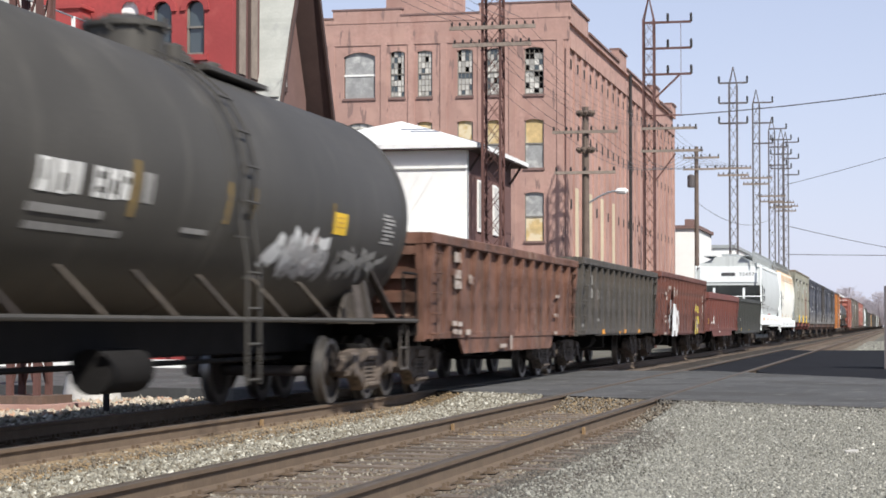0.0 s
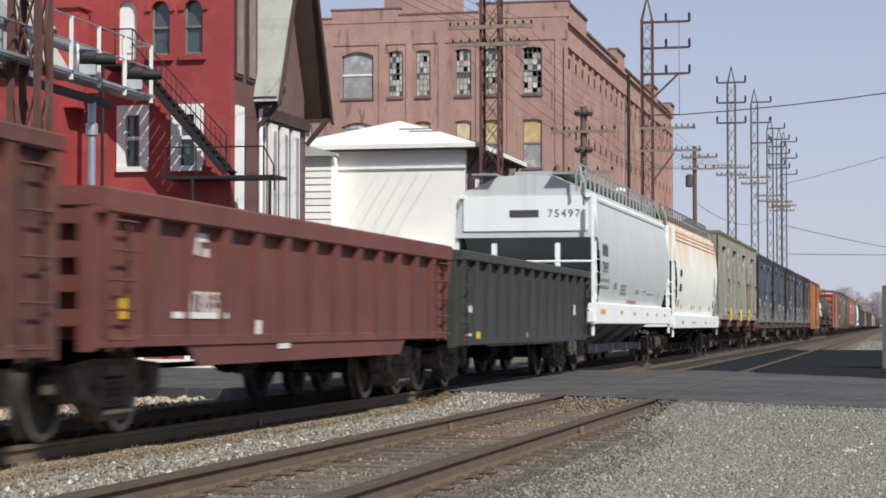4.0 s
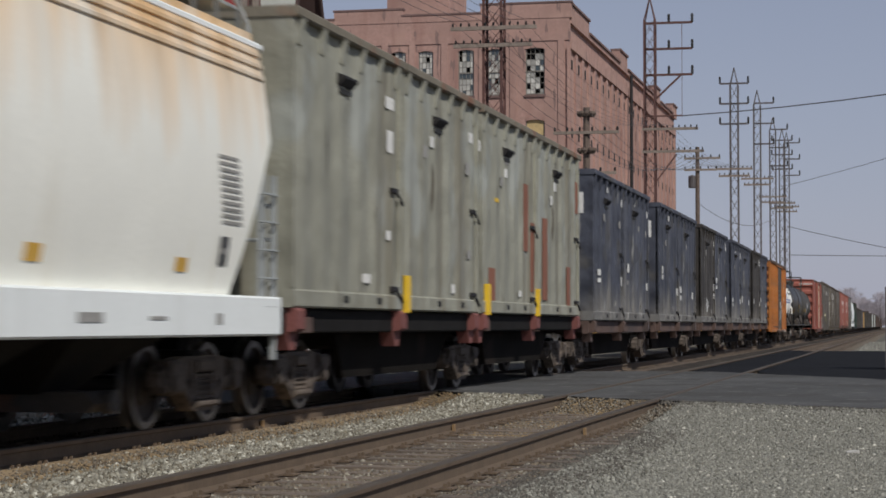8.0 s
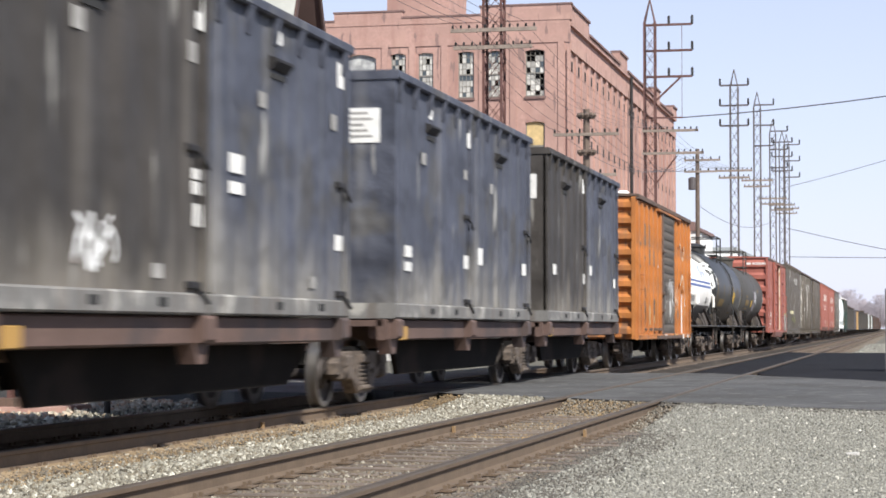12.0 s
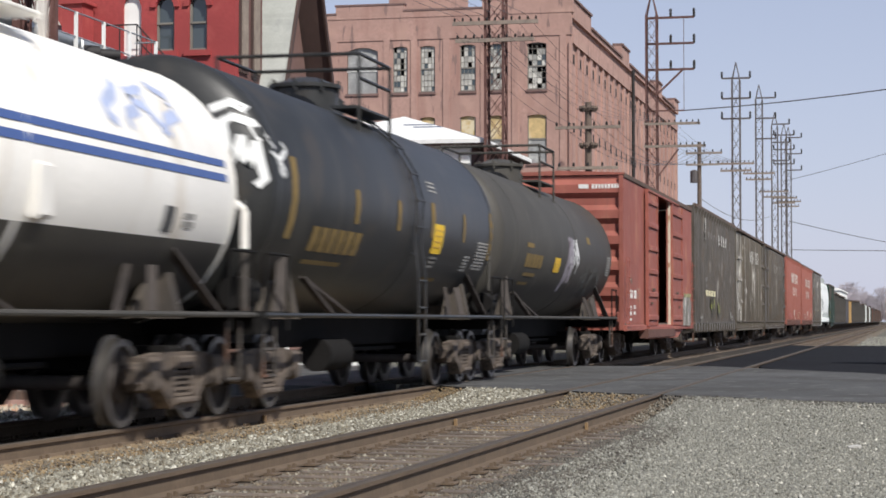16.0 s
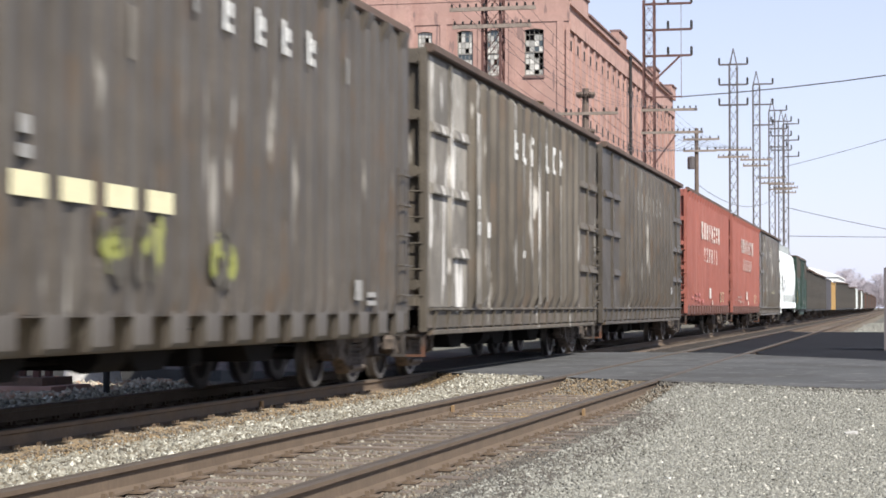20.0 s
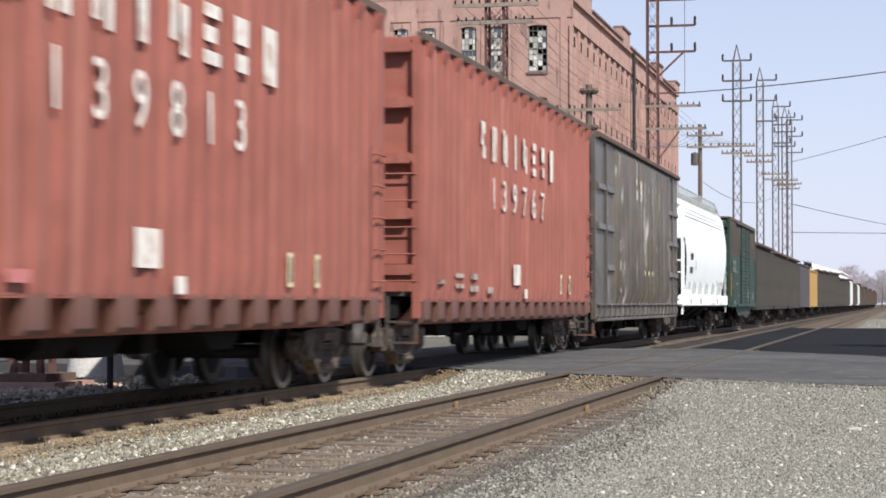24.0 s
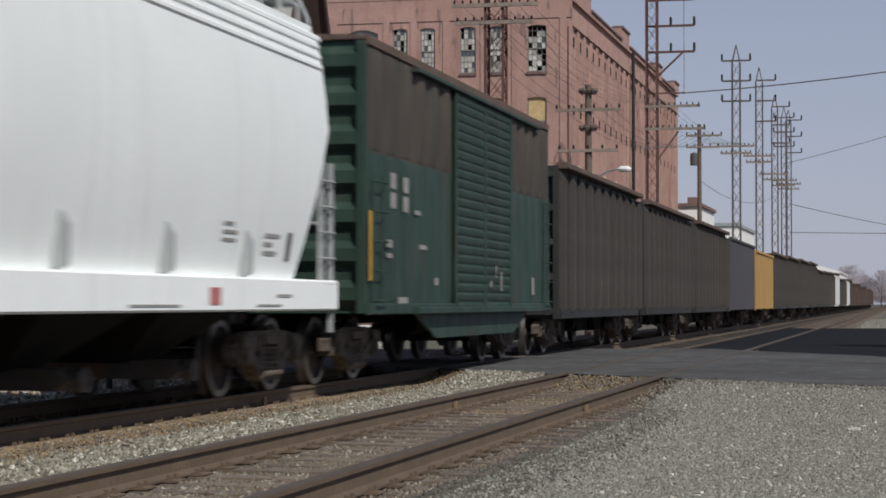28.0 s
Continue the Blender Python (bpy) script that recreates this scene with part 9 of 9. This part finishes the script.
# ---- signal cantilever by the red house ----
sg = thing("signal_cantilever", "silver railway signal bracket with hooded black signal heads", "railway signal", pose(0, 0, 0))
XS = -12.9
part("mast", Shape().tube((XS, 30.7, 0.2), (XS, 30.7, 4.66), 0.068, 12), M_SILVER, sg)
part("mast_collar", Shape().lathe([(4.1, 0.08), (4.12, 0.1), (4.3, 0.1), (4.32, 0.08)], "z", (XS, 30.7, 0), 12), M_SILVER, sg)
part("mast_base", Shape().lathe([(0.2, 0.2), (0.26, 0.2), (0.3, 0.12), (0.55, 0.09), (0.6, 0.07)], "z", (XS, 30.7, 0), 12), M_SILVER, sg)
part("footing", Shape().lathe([(GZ - 0.05, 0.05), (GZ - 0.05, 0.5), (0.15, 0.42), (0.2, 0.38), (0.21, 0.02)], "z", (XS, 30.7, 0), 14), M_CONC, sg, "pale concrete footing")
part("beam", Shape().tube((XS, 22.0, 5.46), (XS, 31.3, 5.46), 0.1, 12), M_SILVER, sg)
part("lower_beam", Shape().tube((XS, 25.0, 4.74), (XS, 31.4, 4.7), 0.075, 12), M_TOWERG, sg)
for y in (27.2, 28.4):
    part("strut", Shape().tube((XS, y, 4.75), (XS, y, 5.42), 0.065, 8), M_SILVER, sg)
part("walkway", Shape().box(XS + 0.08, XS + 0.45, 26.0, 32.3, 4.86, 4.89), M_SILVER, sg)
part("toe_rail", Shape().bar((XS + 0.45, 26.0, 4.92), (XS + 0.45, 32.3, 4.92), 0.05), M_SILVER, sg)
for y in (28.8, 29.9, 31.0, 32.2):
    part("rail_post", Shape().bar((XS + 0.45, y, 4.8), (XS + 0.45, y, 5.79), 0.05, 0.045), M_TRIM, sg)
for z in (5.78, 5.4):
    part("hand_rail", Shape().tube((XS + 0.45, 26.0, z), (XS + 0.45, 32.3, z), 0.014, 6), M_SILVER, sg)
part("end_rail", Shape().tube((XS + 0.05, 32.25, 5.78), (XS + 0.45, 32.25, 5.78), 0.014, 6), M_SILVER, sg)
for y in (29.45, 31.45):
    h = part("signal_head", Shape().lathe([(0, 0.02), (0, 0.23), (0.025, 0.23), (0.04, 0.13), (0.3, 0.12), (0.34, 0.02)], "y", (0, 0, 0), 16), M_IRON, sg, "black signal head with a round backplate", at=pose(XS + 0.25, y, 5.24, 0, 0, -62))
    part("rim", Shape().lathe([(-0.006, 0.21), (-0.006, 0.24), (0.03, 0.24), (0.03, 0.21)], "y", (0, 0, 0), 16), M_TRIM, h)
    part("hood", Shape().lathe([(0.28, 0.1), (0.62, 0.085), (0.62, 0.07), (0.3, 0.08)], "y", (0, 0, -0.02), 12), M_IRON, h)
    part("head_box", Shape().cbox(-0.1, 0.1, 0.04, 0.3, -0.3, -0.12, 0.02), M_SILVER, h)

# ---- things seen under and past the train ----
b = thing("concrete_plinth", "broken brick and concrete plinth at the mast's foot", "plinth", pose(-12.45, 27.3, GZ))
part("slab", Shape().prism_z([(-0.5, -0.5), (0.4, -0.45), (0.5, 0.4), (-0.4, 0.5)], -0.1, 0.22), M_RUSTBAND, b)
part("brick_course", Shape().prism_z([(-0.7, -0.68), (0.62, -0.64), (0.7, 0.6), (-0.6, 0.7)], -0.1, 0.1), M_BRICK, b)
for x, h in ((-11.0, 1.3),):
    solid("steel_post", Shape().tube((0, 0, -0.2), (0, 0, h), 0.05, 8), M_IRON, "short dark steel post", "post", at=pose(x, 26.7, GZ))
gr = thing("street_fence", "low dark fence with white posts on a white kerb wall", "fence", pose(0, 0, 0))
part("kerb_wall", Shape().cbox(-29, -12.6, 48.0, 48.3, GZ - 0.05, 0.13, 0.02), M_TRIM, gr, "white-painted kerb wall")
for k in range(14):
    part("post", Shape().cbox(-28.9 + k * 1.25, -28.78 + k * 1.25, 48.06, 48.18, 0.13, 1.2, 0.01), M_TRIM, gr)
for z in (0.3, 0.55, 0.8, 1.05):
    part("rail", Shape().box(-29, -12.6, 48.185, 48.22, z - 0.09, z + 0.09), M_BROWNW, gr)
M_RUBBLE = stone_mat("brick_rubble", [(0.36, 0.2, 0.13), (0.42, 0.34, 0.25), (0.46, 0.41, 0.33), (0.3, 0.26, 0.2)])
scatter("rubble", "scattered brick and stone rubble", M_RUBBLE, 2600, (-15.0, -11.2, 22.5, 31.5), 0.085, GZ, 11)

# far buildings and trees along the vanishing line
fb = thing("warehouse", "white flat-roofed warehouse in the distance", "building", pose(-24, 250, 0))
part("wall", Shape().box(-5, 4.0, 0, 30, -1, 10.6), M_WHITE, fb)
part("roof", Shape().box(-5.2, 4.2, -0.2, 30.2, 10.6, 11.0), M_SHADEW, fb)
fb = thing("shed", "long low white shed in the distance", "building", pose(-22, 470, 0))
part("wall", Shape().box(-6, 8, 0, 60, -1, 8.0), M_WHITE, fb)
part("roof", Shape().prism_y([(-6.3, 8), (8.3, 8), (8.3, 8.3), (1, 10.4), (-6.3, 8.3)], -0.3, 60.3), M_WROOF, fb)
fb = thing("brick_store", "white-fronted brick store behind the poles", "building", pose(-19.5, 178, 0))
part("wall", Shape().box(-6, 2.0, 0, 14, -1, 9.6), M_WHITE, fb)
part("roof", Shape().box(-6.2, 2.2, -0.2, 14.2, 9.6, 9.9), M_BRICKD, fb)
ch = part("chimney", Shape().box(-1.5, -0.7, 3, 4, 9.9, 10.9), M_BRICKD, fb)
part("chimney", Shape().box(0.4, 1.2, 5, 6, 9.9, 10.7), M_BRICKD, fb)


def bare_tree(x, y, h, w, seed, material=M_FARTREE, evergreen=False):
    rng = random.Random(seed)
    t = thing("bare_tree" if not evergreen else "evergreen_tree", "leafless winter tree in the haze" if not evergreen else "dark evergreen tree behind the roofs", "tree", pose(x, y, GZ), group="distant trees")
    part("trunk", Shape().tube((0, 0, -0.3), (0, 0, h * 0.6), h * 0.012, 6, h * 0.006), M_WOOD, t)
    s = Shape()
    for k in range(150 if evergreen else 330):
        a, r, z = rng.uniform(0, 6.28), w / 2 * math.sqrt(rng.random()), h * (0.25 + 0.72 * rng.random())
        r *= math.sin(math.pi * min(0.95, max(0.1, z / h)) ** 1.2) + 0.15
        p = (r * math.cos(a) * 0.4, r * math.sin(a) * 0.4, z - h * 0.12)
        q = (r * math.cos(a), r * math.sin(a), z)
        s.tube(p, q, 0.05, 3, 0.02)
        for j in range(6):
            d = (q[0] + rng.uniform(-1, 1) * w * 0.08, q[1] + rng.uniform(-1, 1) * w * 0.08, q[2] + rng.uniform(-0.3, 1) * h * 0.07)
            s.tube(q, d, 0.1 if evergreen else 0.035, 3, 0.015)
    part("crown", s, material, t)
    return t


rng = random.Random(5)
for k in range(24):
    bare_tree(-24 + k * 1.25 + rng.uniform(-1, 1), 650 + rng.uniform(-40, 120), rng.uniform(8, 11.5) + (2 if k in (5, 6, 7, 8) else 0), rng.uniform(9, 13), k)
for k in range(3):
    bare_tree(-17.5 + k * 1.6, 300 + k * 5, 7.0 + 0.3 * k, 3.5, 50 + k, M_EVERG, True)

cb = thing("relay_cabinet", "grey steel signal cabinet beside the track", "cabinet", pose(0.33, 50, GZ))
part("cabinet_body", Shape().cbox(-0.7, 0.7, -0.5, 0.5, 0.15, 2.2, 0.03), M_TOWERG, cb)
part("plinth", Shape().box(-0.75, 0.75, -0.55, 0.55, -0.1, 0.15), M_CONC, cb)


# ---- the train rolls past at a steady pace ----
def run_of(t):
    """Metres that the train has rolled by t seconds."""
    return 13.186 * t - 0.00334 * t * t


def motions():
    times = (0, 3.5, 7, 10.5, 14, 17.5, 21, 24.5, 28)
    for car, s0 in CARS:
        walk(car, [(t, pose(TRACK_T, s0 - run_of(t), 0)) for t in times])
    # each wheelset turns frame by frame while it rolls past close by, 60 degrees at most from row to row
    for w, a, place in WHEELS:
        ks = [k for k in range(0, 841) if 6 < place - run_of(k / 30) < 48]
        if len(ks) < 4:
            continue
        turn = lambda k: pose(0, a, 0.42, math.degrees(run_of(k / 30) / 0.42) % 360)
        rows = [(k / 30, turn(k)) for k in ks]
        if ks[0] > 0:
            rows.insert(0, (0, turn(ks[0])))
        if ks[-1] < 840:
            rows.append((28, turn(ks[-1])))
        walk(w, rows)


motions()
